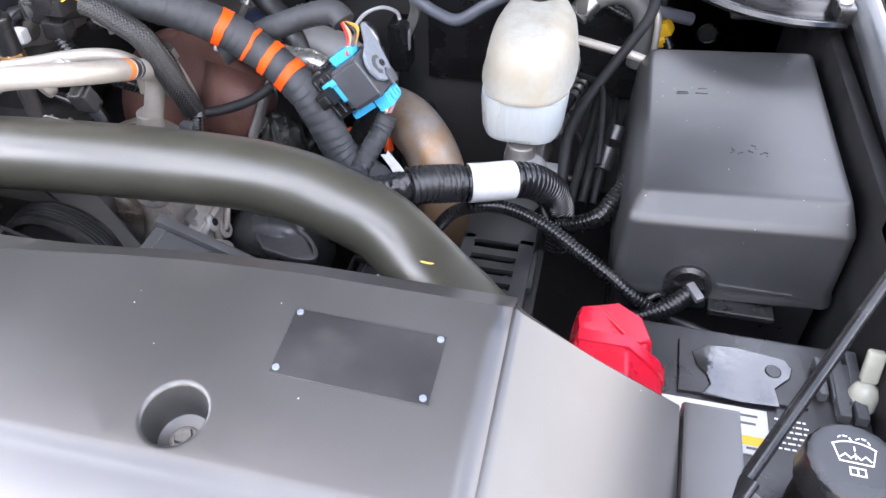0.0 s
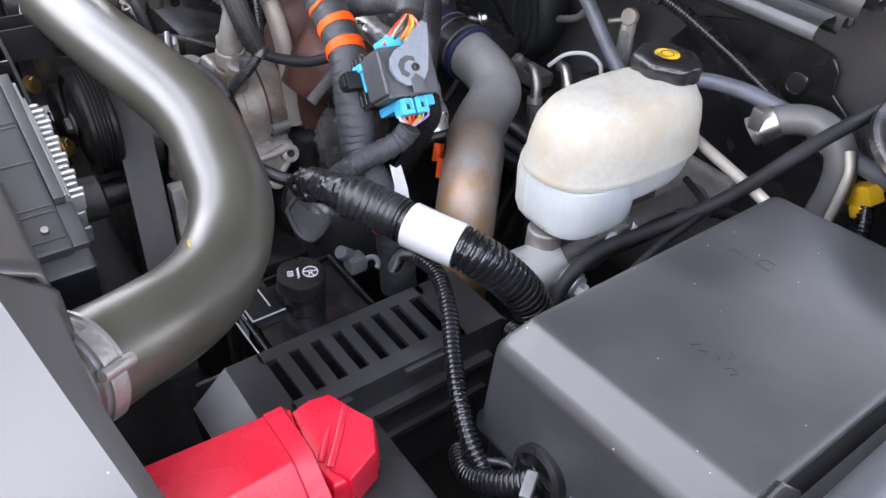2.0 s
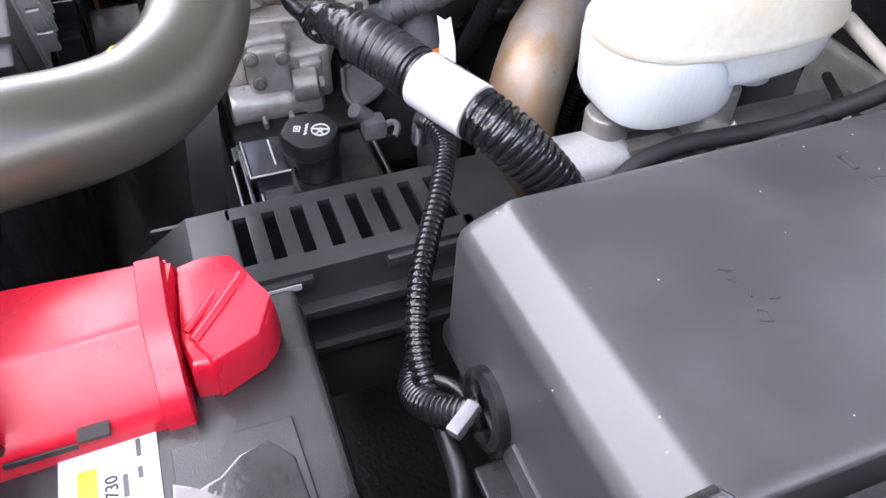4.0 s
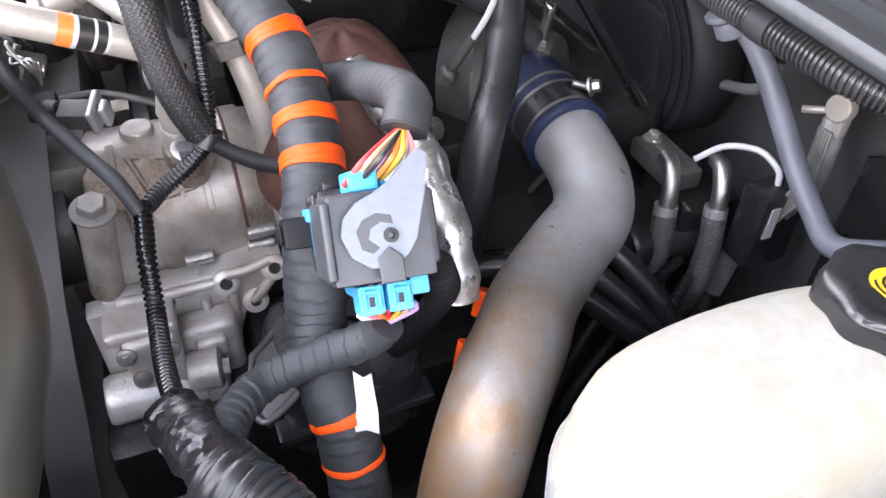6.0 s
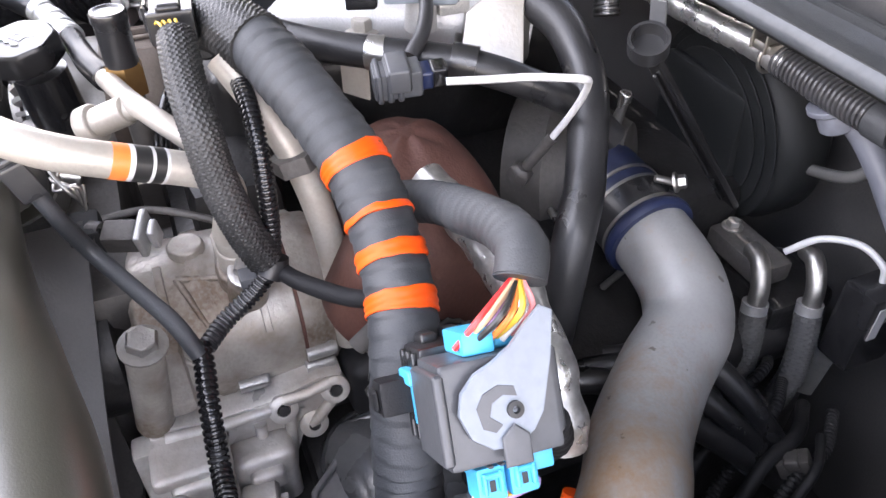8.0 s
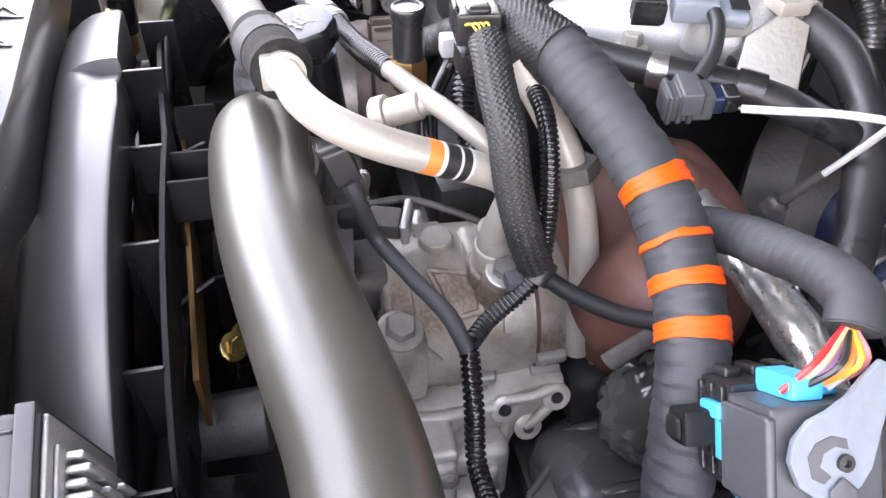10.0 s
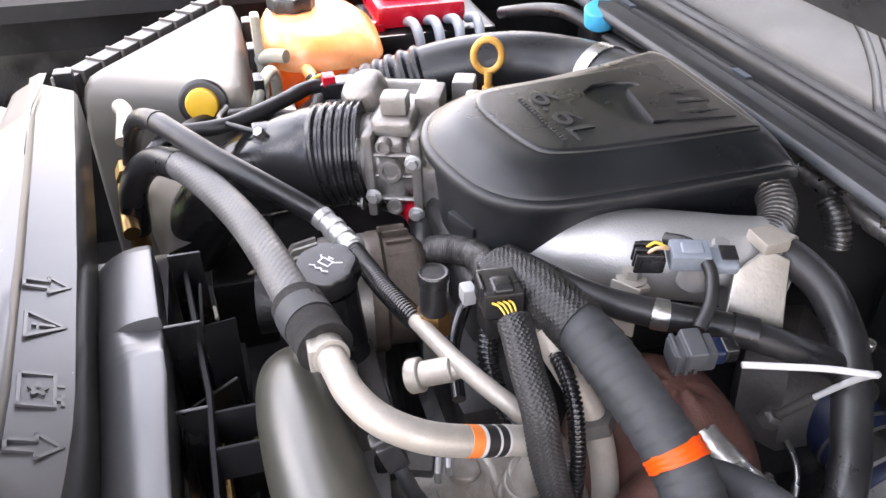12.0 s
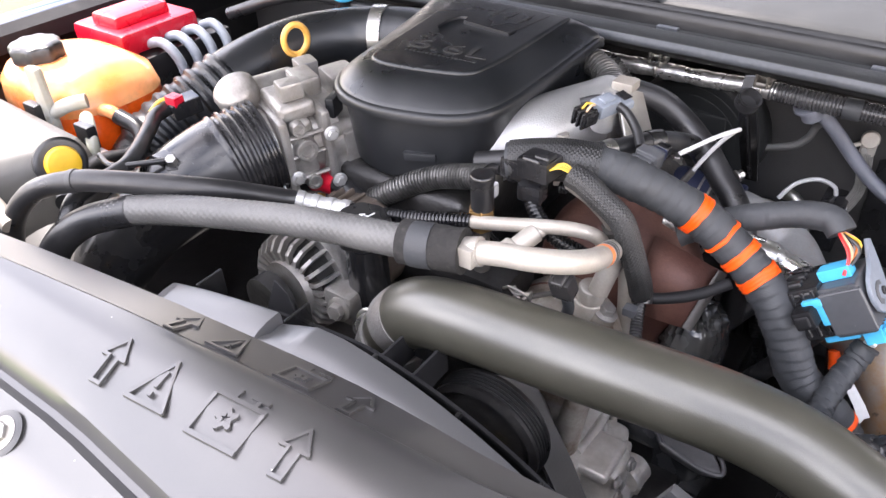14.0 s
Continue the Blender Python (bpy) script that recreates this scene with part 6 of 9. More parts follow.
    part("bolt", hexbolt((-0.4558, 0.5675, 1.186), (0.25, 0.1, 1), 0.0118, 0.012), ALU, c)
    for a in (112, 96):
        q = o + V((R + 0.002) * math.sin(radians(a)), 0.0, (R + 0.002) * math.cos(radians(a)))
        for y in ((0.634, 0.688) if a == 112 else (0.690,)):
            part("through_bolt", lathe([(0.0062, -0.012), (0.0062, 0.010), (0.0046, 0.0125)], q + V(0, y, 0), ax, 12), ALU, c)
    # the wired plug and its clip on the crown, and the shaft plug below it
    m = frame_at((-0.530, 0.572, 1.229), (0.35, 0.93, 0), (-0.9, 0.3, 0.3))
    part("sensor", merge(box((-0.014, -0.010, -0.010), (0.011, 0.009, 0.008), 0.003, 2, m), lathe([(0.010, 0), (0.010, 0.009), (0.008, 0.011)], m @ V(-0.016, 0, 0), m.to_3x3() @ V(-1, 0.2, 0), 20)), DARKGREY, c, "grimy plug")
    part("sensor_clip", merge(box((0.012, -0.014, -0.010), (0.018, 0.014, 0.014), 0.0015, 1, m), box((0.020, -0.008, -0.008), (0.026, 0.006, 0.012), 0.0015, 1, m)), ALUCLEAN, c, "bright wire clip")
    part("seam_bead", tube([(-0.545, 0.560, 1.236), (-0.548, 0.590, 1.234), (-0.540, 0.620, 1.226), (-0.530, 0.650, 1.214)], 0.0030, 8), DARKGREY, c)
    for k in range(3):
        part("clip_wire", tube([(-0.538 + 0.006 * k, 0.548, 1.287 + 0.004 * k), (-0.526 + 0.005 * k, 0.542, 1.297 - 0.006 * k), (-0.513, 0.549 + 0.004 * k, 1.287), (-0.517, 0.556, 1.273 - 0.004 * k), (-0.530, 0.552 + 0.003 * k, 1.277)], 0.0015, 8, 0.003), STEEL, c)
    part("small_plug", box((-0.562, 0.535, 1.214), (-0.528, 0.558, 1.238), 0.005, 2), MATTE, c)

    b = thing("pump_bracket", (-0.42, 0.62, 0.90), "cast aluminium steering pump and bracket, greasy and bolted", "pump")
    plate = [(0.548, 1.102), (0.600, 1.094), (0.645, 1.095), (0.684, 1.106), (0.702, 1.102), (0.704, 1.085), (0.690, 1.068), (0.664, 1.045), (0.650, 1.000), (0.640, 0.950), (0.622, 0.880), (0.548, 0.880)]
    part("plate", prism([(y, z) for y, z in plate], -0.485, -0.452, 0.005, 2, Matrix(((0, 0, 1, 0), (1, 0, 0, 0), (0, 1, 0, 0), (0, 0, 0, 1)))), PUMP, b)
    for y, z in ((0.650, 1.085), (0.6935, 1.090), (0.672, 1.056), (0.600, 1.080)):
        part("ear", lathe([(0.0120, -0.014), (0.0120, 0.005), (0.0092, 0.007), (0.0056, 0.007), (0.0046, 0.002), (0.0044, -0.010)], (-0.451, y, z), (1, 0, 0.45), 24), PUMP, b, "round drilled ear")
        part("ear_hole", disc(0.0047, 0.002, (-0.446, y, z + 0.002), (1, 0, 0.45)), DARK, b)
    for y0_, z0_, y1_, z1_ in ((0.560, 1.092, 0.640, 1.088), (0.652, 1.094, 0.690, 1.100), (0.655, 1.080, 0.648, 1.005), (0.630, 1.075, 0.628, 0.95), (0.690, 1.078, 0.664, 1.052)):
        part("web", sweep(bmesh.new(), [V(-0.450, y0_, z0_), V(-0.447, (y0_ + y1_) / 2, (z0_ + z1_) / 2), V(-0.450, y1_, z1_)], 0.005, 8), PUMP, b)
    part("pump_block", merge(box((-0.458, 0.556, 1.014), (-0.404, 0.602, 1.084), 0.008, 3), box((-0.462, 0.545, 1.078), (-0.410, 0.604, 1.092), 0.006, 3), box((-0.462, 0.534, 0.95), (-0.440, 0.556, 1.092), 0.005, 2)), PUMP, b, "blocky bright pump casting")
    part("mid_casting", merge(box((-0.456, 0.600, 0.94), (-0.424, 0.652, 1.062), 0.012, 4), box((-0.440, 0.612, 1.030), (-0.416, 0.640, 1.052), 0.006, 3)), PUMP, b, "smooth cast web")
    part("pump_neck", lathe([(0.0205, 0), (0.0225, 0.004), (0.0225, 0.064), (0.0195, 0.067), (0.0195, 0.082), (0.0235, 0.084), (0.0235, 0.100), (0.018, 0.104)], (-0.416, 0.530, 1.012), (0, 1, -0.05), 32), PUMP, b, "smooth bright barrel with an end boss")
    part("pump_boss", merge(lathe([(0.0165, 0), (0.0185, 0.003), (0.0185, 0.026), (0.015, 0.029)], (-0.408, 0.602, 1.030), (0.12, 1, 0), 28), lathe([(0.0075, 0), (0.0075, 0.006)], (-0.404, 0.6305, 1.030), (0.12, 1, 0), 6)), PUMP, b)
    part("pump_barrel", lathe([(0.034, 0), (0.040, 0.004), (0.040, 0.070), (0.036, 0.075), (0.020, 0.077)], (-0.420, 0.536, 0.965), (0, 1, 0), 36), PUMP, b)
    for y_ in (0.560, 0.590):
        part("pump_rib", box((-0.402, y_, 0.968), (-0.378, y_ + 0.006, 1.008), 0.002, 1), PUMP, b)
    for y_, z_ in ((0.566, 1.044), (0.594, 1.070), (0.560, 1.074)):
        part("bolt", hexbolt((-0.403, y_, z_), (1, 0, 0.2), 0.0056, 0.006), ALU, b)
    guard = [(-0.389, 0.656), (-0.424, 0.700), (-0.400, 0.712), (-0.344, 0.690), (-0.318, 0.655), (-0.340, 0.646)]
    part("guard", prism(guard, 1.036, 1.050, 0.006, 3), CLIP, b, "blue-grey pressed steel guard")
    part("guard_rim", tube([V(x, y, 1.050) for x, y in guard] + [V(guard[0][0], guard[0][1], 1.050)], 0.003, 8, 0.004), CLIP, b)


compressor()


def ac_lines():
    r = thing("refrigerant_line", (-0.6, 0.5, 1.2), "pale metal air conditioning line with colour bands and grey hose", "refrigerant line")
    pts = [(-0.548, 0.511, 1.349), (-0.520, 0.514, 1.355), (-0.495, 0.519, 1.357), (-0.472, 0.532, 1.355), (-0.459, 0.556, 1.346), (-0.458, 0.585, 1.333), (-0.464, 0.618, 1.316), (-0.4675, 0.636, 1.305), (-0.469, 0.646, 1.294), (-0.471, 0.648, 1.281), (-0.475, 0.645, 1.265), (-0.480, 0.641, 1.244)]
    part("metal_line", tube(pts, 0.0108, 24, 0.004), PALELINE, r)
    whole = spline(pts, 0.0005)
    for a, b, mat_ in ((0.530, 0.565, AMBER), (0.575, 0.610, INK), (0.618, 0.642, INK), (0.565, 0.575, WHITE), (0.610, 0.618, WHITE), (0.642, 0.65, WHITE)):
        part("colour_band", sweep(bmesh.new(), cut(whole, a, b), 0.01105, 26), mat_, r)
    part("ferrule", merge(sweep(bmesh.new(), spline([(-0.560, 0.509, 1.346), (-0.552, 0.510, 1.348), (-0.540, 0.512, 1.3515)], 0.002), 0.0135, 24), box((-0.556, 0.496, 1.340), (-0.540, 0.508, 1.36), 0.002)), PALELINE, r, "crimped pale ferrule")
    foam = [(-0.556, 0.5095, 1.347), (-0.585, 0.503, 1.345), (-0.615, 0.496, 1.3435)]
    part("foam_sleeve", tube(foam, 0.0208, 32, 0.0025, 0.09), FOAM, r, "black foam sleeve")
    part("tape_sleeve", tube([(-0.585, 0.503, 1.345), (-0.595, 0.500, 1.3445), (-0.604, 0.498, 1.344)], 0.0216, 28, 0.003), CLOTH, r)
    hose = [(-0.60, 0.499, 1.344), (-0.64, 0.491, 1.342), (-0.69, 0.481, 1.340), (-0.74, 0.469, 1.337), (-0.79, 0.454, 1.333), (-0.845, 0.432, 1.331), (-0.90, 0.405, 1.327), (-0.945, 0.378, 1.313), (-0.972, 0.355, 1.290), (-0.985, 0.338, 1.255), (-0.988, 0.330, 1.20)]
    part("hose", braided(hose, 0.0158, 0.0036, 0.025, 48), HOSE, r, "grey rubber hose with a woven grain")
    part("bend_cover", tube(hose[-5:], 0.0166, 24, 0.006), RUBBER, r, "black rubber bend")

    l = thing("suction_line", (-0.8, 0.48, 1.15), "thin black air conditioning hose with a crimped joint", "refrigerant line")
    hose2 = [(-1.055, 0.325, 1.20), (-1.05, 0.335, 1.262), (-1.035, 0.345, 1.305), (-1.005, 0.362, 1.338), (-0.965, 0.383, 1.352), (-0.930, 0.402, 1.354), (-0.876, 0.441, 1.346), (-0.840, 0.481, 1.331), (-0.810, 0.528, 1.306), (-0.795, 0.541, 1.300)]
    part("hose", tube(hose2, 0.0118, 20, 0.006), RUBBER, l)
    part("hose_tie", sweep(bmesh.new(), cut(spline(hose2, 0.002), 0.46, 0.475), 0.0128, 20), BLACK, l)
    fer = spline([(-0.800, 0.538, 1.302), (-0.785, 0.547, 1.297), (-0.765, 0.555, 1.294), (-0.742, 0.562, 1.294)], 0.0015)
    part("crimp", sweep(bmesh.new(), fer, [0.0125 if (i // 6) % 2 == 0 else 0.0112 for i in range(len(fer))], 22), ALUCLEAN, l, "crimped aluminium joint")
    part("loom_cover", corrugated([(-0.750, 0.560, 1.294), (-0.705, 0.568, 1.298), (-0.660, 0.575, 1.306), (-0.620, 0.583, 1.314), (-0.600, 0.588, 1.317)], 0.0098, 0.0042, 16, 0.18), LOOM, l)
    part("metal_line", tube([(-0.612, 0.585, 1.316), (-0.57, 0.595, 1.322), (-0.535, 0.603, 1.328), (-0.505, 0.616, 1.328), (-0.488, 0.632, 1.318), (-0.482, 0.645, 1.300), (-0.487, 0.65, 1.27)], 0.0072, 16), PALELINE, l)
    part("valve", merge(disc(0.010, 0.030, (-0.545, 0.575, 1.312), (0.3, 0.6, 0.3)), disc(0.0135, 0.012, (-0.548, 0.569, 1.309), (0.3, 0.6, 0.3)), disc(0.007, 0.02, (-0.535, 0.594, 1.32), (0.3, 0.6, 0.3))), PALELINE, l, "pale service valve")


ac_lines()


def small_looms():
    b = thing("sensor_lead", (-0.47, 0.645, 1.22), "woven black sleeve hanging from a connector with yellow wires", "cable")
    part("sleeve", braided([(-0.520, 0.640, 1.372), (-0.506, 0.639, 1.368), (-0.487, 0.638, 1.357), (-0.464, 0.639, 1.339), (-0.451, 0.642, 1.306), (-0.443, 0.650, 1.272), (-0.441, 0.659, 1.247)], 0.0120, 0.0019, 0.05, 56), BRAID, b)
    m = frame_at((-0.545, 0.640, 1.372), (1, -0.1, 0.05), (0.1, 1, 0))
    part("plug", merge(box((-0.028, -0.015, -0.012), (0.008, 0.015, 0.010), 0.003, 2, m), box((-0.020, -0.017, -0.006), (0.000, -0.012, 0.013), 0.002, 1, m), box((-0.012, -0.008, 0.008), (0.006, 0.008, 0.014), 0.002, 1, m)), GLOSSY, b, "black plug")
    for k in range(4):
        part("wire", tube([(-0.538, 0.630 + 0.004 * k, 1.376), (-0.528, 0.632 + 0.0035 * k, 1.380), (-0.516, 0.636 + 0.002 * k, 1.374)], 0.0009, 6, 0.003), WIRES["yellow"], b)
    s = thing("wire_loom", (-0.46, 0.66, 1.2), "black corrugated loom beside the woven sleeve", "wire loom", grp="corrugated wire looms")
    part("corrugated_tube", corrugated([(-0.545, 0.668, 1.335), (-0.505, 0.672, 1.338), (-0.478, 0.672, 1.325), (-0.459, 0.670, 1.295), (-0.449, 0.667, 1.262), (-0.441, 0.661, 1.240), (-0.437, 0.648, 1.226), (-0.428, 0.625, 1.215), (-0.414, 0.609, 1.210)], 0.0066, 0.0036, 12, 0.2), LOOM, s)
    part("tie", sweep(bmesh.new(), spline([(-0.4425, 0.6645, 1.246), (-0.4405, 0.6625, 1.240), (-0.439, 0.659, 1.235)], 0.002), 0.0105, 16), BLACK, s)
    part("tie_clip", box((-0.452, 0.640, 1.226), (-0.438, 0.652, 1.236), 0.002), CONN, s)
    y = thing("wire_loom", (-0.38, 0.60, 1.1), "black loom that forks over the compressor", "wire loom", grp="corrugated wire looms")
    part("fork", tube([(-0.470, 0.540, 1.318), (-0.468, 0.546, 1.297), (-0.474, 0.556, 1.262), (-0.448, 0.576, 1.244), (-0.418, 0.594, 1.235), (-0.405, 0.604, 1.214)], 0.0057, 12, 0.005, 0.12), CLOTH, y)
    m = frame_at((-0.4705, 0.539, 1.322), (0.1, 0.35, -1), (1, 0, 0.1))
    part("end_plug", merge(box((-0.016, -0.010, -0.008), (0.008, 0.010, 0.008), 0.0025, 2, m), box((-0.020, -0.006, -0.005), (-0.014, 0.006, 0.010), 0.0015, 1, m)), GLOSSY, y, "black plug")
    part("corrugated_tube", corrugated([(-0.413, 0.606, 1.216), (-0.398, 0.605, 1.207), (-0.375, 0.602, 1.194), (-0.349, 0.599, 1.166), (-0.298, 0.600, 1.174), (-0.250, 0.605, 1.190), (-0.205, 0.617, 1.206), (-0.178, 0.628, 1.208)], 0.0070, 0.0046, 14, 0.22), LOOM, y)
    o = thing("harness_branch", (-0.40, 0.69, 1.2), "black taped branch crossing to the harness", "cable")
    part("branch", tube([(-0.445, 0.662, 1.240), (-0.425, 0.675, 1.236), (-0.395, 0.70, 1.238), (-0.37, 0.72, 1.25)], 0.0062, 14, 0.005, 0.10), MATTE, o)


small_looms()

# ---- the engine's top ----
def engine_cover():
    c = thing("engine_cover", (-0.77, 0.82, 1.22), "moulded black engine intake cover with raised lettering and a finger grip", "engine cover")

    def plan(inset=0.0, z=0.0, front=0.0):
        pts = []
        ctrl = [(-0.645, 0.955), (-0.643, 0.90), (-0.641, 0.80), (-0.644, 0.725), (-0.658, 0.688), (-0.685, 0.664), (-0.725, 0.650), (-0.775, 0.642), (-0.815, 0.648), (-0.845, 0.664), (-0.866, 0.690), (-0.878, 0.725), (-0.893, 0.80), (-0.912, 0.90), (-0.922, 0.955)]
        cx, cy = -0.775, 0.83
        for x, y in ctrl:
            dx, dy = x - cx, y - cy
            L = math.hypot(dx, dy)
            pts.append(V(x - dx / L * inset, y - dy / L * inset + (front if y < 0.72 else 0), z))
        # rear corners
        pts.append(V(-0.915 + inset * 0.7, 0.970 - inset * 0.35, z))
        pts.append(V(-0.78, 0.976 - inset * 0.35, z))
        pts.append(V(-0.652 - inset * 0.7, 0.968 - inset * 0.35, z))
        ring, n = [], len(pts)
        for i in range(n):
            p0, p1, p2, p3 = pts[i - 1], pts[i], pts[(i + 1) % n], pts[(i + 2) % n]
            for k in range(4):
                t = k / 4
                ring.append(0.5 * (2 * p1 + (p2 - p0) * t + (2 * p0 - 5 * p1 + 4 * p2 - p3) * t * t + (3 * p1 - p0 - 3 * p2 + p3) * t ** 3))
        return ring
    part("bowl", layers([plan(0.050, 1.272), plan(0.030, 1.274), plan(0.021, 1.283), plan(0.014, 1.340), plan(0.010, 1.366)]), COVER, c, "deep black lower bowl")
    part("rim", layers([plan(0.010, 1.364), plan(0.001, 1.367), plan(0.0, 1.370), plan(0.0, 1.376), plan(0.003, 1.379), plan(0.008, 1.3795)]), COVER, c)
    part("lid", layers([plan(0.007, 1.379), plan(0.010, 1.384), plan(0.028, 1.3945), plan(0.044, 1.3995), plan(0.058, 1.4005)]), COVER, c, "smooth sloping lid")
    # the raised centre, with the grip cut into it
    zt = 1.404
    out = [(-0.684, 0.948), (-0.685, 0.80), (-0.689, 0.752), (-0.695, 0.733), (-0.710, 0.722), (-0.745, 0.712), (-0.790, 0.704), (-0.816, 0.706), (-0.830, 0.720), (-0.840, 0.78), (-0.852, 0.88), (-0.858, 0.948)]
    out = [(q.x, q.y) for q in spline([V(x, y, 0) for x, y in out], 0.005)]
    bm = bmesh.new()
    grip = [(-0.722, 0.884), (-0.714, 0.856), (-0.716, 0.840), (-0.726, 0.832), (-0.755, 0.822), (-0.782, 0.815), (-0.802, 0.818), (-0.816, 0.834), (-0.818, 0.858), (-0.812, 0.878), (-0.800, 0.884)]
    def inward(d, z):
        cx, cy = -0.77, 0.83
        return [bm.verts.new((x - d * (x - cx) / math.hypot(x - cx, y - cy), y - d * (y - cy) / math.hypot(x - cx, y - cy), z)) for x, y in out]
    steps = [inward(0.0, 1.392), inward(0.0005, zt - 0.0035), inward(0.0015, zt - 0.0012), inward(0.004, zt), inward(0.006, zt)]
    n = len(out)
    for a, b in zip(steps, steps[1:]):
        for k in range(n):
            bm.faces.new((a[k], a[(k + 1) % n], b[(k + 1) % n], b[k]))
    hi = steps[-1]
    gi = [bm.verts.new((x, y, zt)) for x, y in grip]
    g = len(grip)
    last = gi
    for d, dz in ((0.0012, -0.0006), (0.002, -0.003), (0.004, -0.026)):
        nxt = [bm.verts.new((x - d * (x + 0.77) * 12, y - d * (y - 0.85) * 12, zt + dz)) for x, y in grip]
        for k in range(g):
            bm.faces.new((last[k], last[(k + 1) % g], nxt[(k + 1) % g], nxt[k]))
        last = nxt
    bm.faces.new(last)
    edges = [e for e in bm.edges if (e.verts[0] in hi and e.verts[1] in hi) or (e.verts[0] in gi and e.verts[1] in gi)]
    bmesh.ops.triangle_fill(bm, edges=edges, use_beauty=True)
    bm.normal_update()
    top = part("raised_centre", bm, COVER, c, "raised panel with a recessed finger grip")
    # the pad behind the grip, its front face showing in the recess
    part("grip_pad", prism([(-0.797, 0.866), (-0.722, 0.855), (-0.708, 0.936), (-0.812, 0.940)], zt - 0.026, zt + 0.0008, 0.0012, 2), COVER, top)
    # thin ink-black wedges laid on the pad paint in the shade of its notches
    for k in range(3):
        part("groove", prism([(-0.0024, -0.016), (0.0024, -0.016), (0.0005, 0.018), (-0.0005, 0.018)], 0, 0.0006, 0, 1, frame_at((-0.772 + 0.022 * k, 0.916 - 0.003 * k, zt + 0.0006), (1, -0.12, 0), (0.12, 1, 0))), INK, top, "black wedge drawn for a shaded groove")
    m = frame_at((-0.757, 0.776, zt + 0.0002), (0.995, 0.09, 0), (-0.09, 0.995, 0))
    lettering("engine_size_mark", "6.6L", 0.040, m @ Matrix.Diagonal((1.62, 1.02, 1, 1)), INK, top, 0.0009, 0.0)
    part("name_bar", merge(*[box((-0.048 + 0.0058 * k, -0.0255, 0), (-0.0440 + 0.0058 * k, -0.0205, 0.0008), 0.0003, 1, m) for k in range(17)]), INK, top, "small raised name line")
    part("side_clip", merge(box((-0.004, -0.020, -0.006), (0.006, 0.020, 0.006), 0.003, 2, frame_at((-0.725, 0.668, 1.318), (0.4, -1, 0), (1, 0.4, 0)))), COVER, c)
    part("side_clip", merge(box((-0.006, -0.014, -0.016), (0.006, 0.014, 0.010), 0.003, 2, frame_at((-0.868, 0.682, 1.345), (-0.9, -0.3, 0), (0.3, -0.9, 0)))), COVER, c)

    t = thing("throttle_valve", (-0.89, 0.65, 1.2), "cast aluminium throttle valve with bolts and a round actuator", "throttle valve")
    ax = V(0.42, 0.90, 0.04).normalized()
    o = V(-0.934, 0.608, 1.292)
    part("bore", lathe([(0.048, 0.0), (0.051, 0.004), (0.051, 0.014), (0.046, 0.018), (0.046, 0.070), (0.052, 0.074), (0.052, 0.095)], o, ax, 36), ALU, t)
    m = frame_at(o + ax * 0.045, ax, V(-0.90, 0.42, 0))
    part("housing", box((-0.016, -0.046, -0.042), (0.016, 0.050, 0.046), 0.010, 3, m), ALU, t, "cast valve housing")
    for u in (-0.030, 0.024):
        part("flange", box((u, -0.056, -0.050), (u + 0.012, 0.056, 0.054), 0.005, 2, m), ALU, t, "cast flange")
    for w in (-0.030, 0.0, 0.026):
        part("web", box((-0.020, -0.052, w), (0.026, -0.044, w + 0.005), 0.002, 1, m), ALU, t)
    for u, w, q in ((0.0, 0.010, 0.013), (0.002, -0.036, 0.009), (-0.006, 0.040, 0.008)):
        part("boss", lathe([(q * 1.15, 0), (q * 1.1, 0.010), (q, 0.012), (q * 0.7, 0.012), (q * 0.6, 0.008)], m @ V(u, -0.044, w), m.to_3x3() @ V(0, -1, 0), 22), ALU, t, "round cast boss")
    part("crown", box((-0.022, -0.040, 0.044), (0.026, 0.036, 0.066), 0.008, 3, m), ALU, t)
    part("actuator", merge(lathe([(0.026, 0), (0.028, 0.004), (0.028, 0.034), (0.022, 0.040), (0.012, 0.042)], m @ V(-0.038, 0.050, 0.040), m.to_3x3() @ V(-0.30, -0.25, 0.75), 28), lathe([(0.021, 0), (0.023, 0.004), (0.023, 0.075)], m @ V(-0.040, 0.052, 0.050), m.to_3x3() @ V(1, 0.25, -0.1), 22)), ALU, t, "round cast actuator")
    part("rear_body", merge(box((0.030, -0.050, -0.046), (0.112, 0.070, 0.030), 0.012, 3, m), box((0.050, -0.056, -0.030), (0.104, -0.046, 0.018), 0.004, 2, m)), ALU, t, "cast rear body")
    part("top_block", merge(box((0.050, 0.082, 0.016), (0.078, 0.114, 0.060), 0.004, 2, m), box((0.070, 0.020, 0.026), (0.112, 0.070, 0.058), 0.006, 2, m)), ALU, t)
    for u, v, w in ((-0.036, -0.046, -0.036), (-0.036, -0.046, 0.036), (-0.036, 0.044, 0.036), (-0.020, -0.058, -0.020), (0.030, -0.066, 0.030), (0.030, -0.066, -0.036)):
        part("bolt", hexbolt(m @ V(u, v, w), m.to_3x3() @ (V(-1, 0, 0) if u < -0.03 else V(0, -1, 0)), 0.0065, 0.008), ALUCLEAN, t)
    part("upper_block", merge(box((-0.012, -0.030, 0.066), (0.018, -0.004, 0.088), 0.004, 2, m), box((0.02, 0.0, 0.05), (0.05, 0.05, 0.075), 0.005, 2, m)), ALU, t)
    part("plug", box((-0.060, 0.050, 0.040), (-0.030, 0.090, 0.062), 0.004, 2, m), GLOSSY, t)
    part("plug_lock", box((-0.062, 0.060, 0.055), (-0.045, 0.070, 0.066), 0.002, 1, m), RED, t)

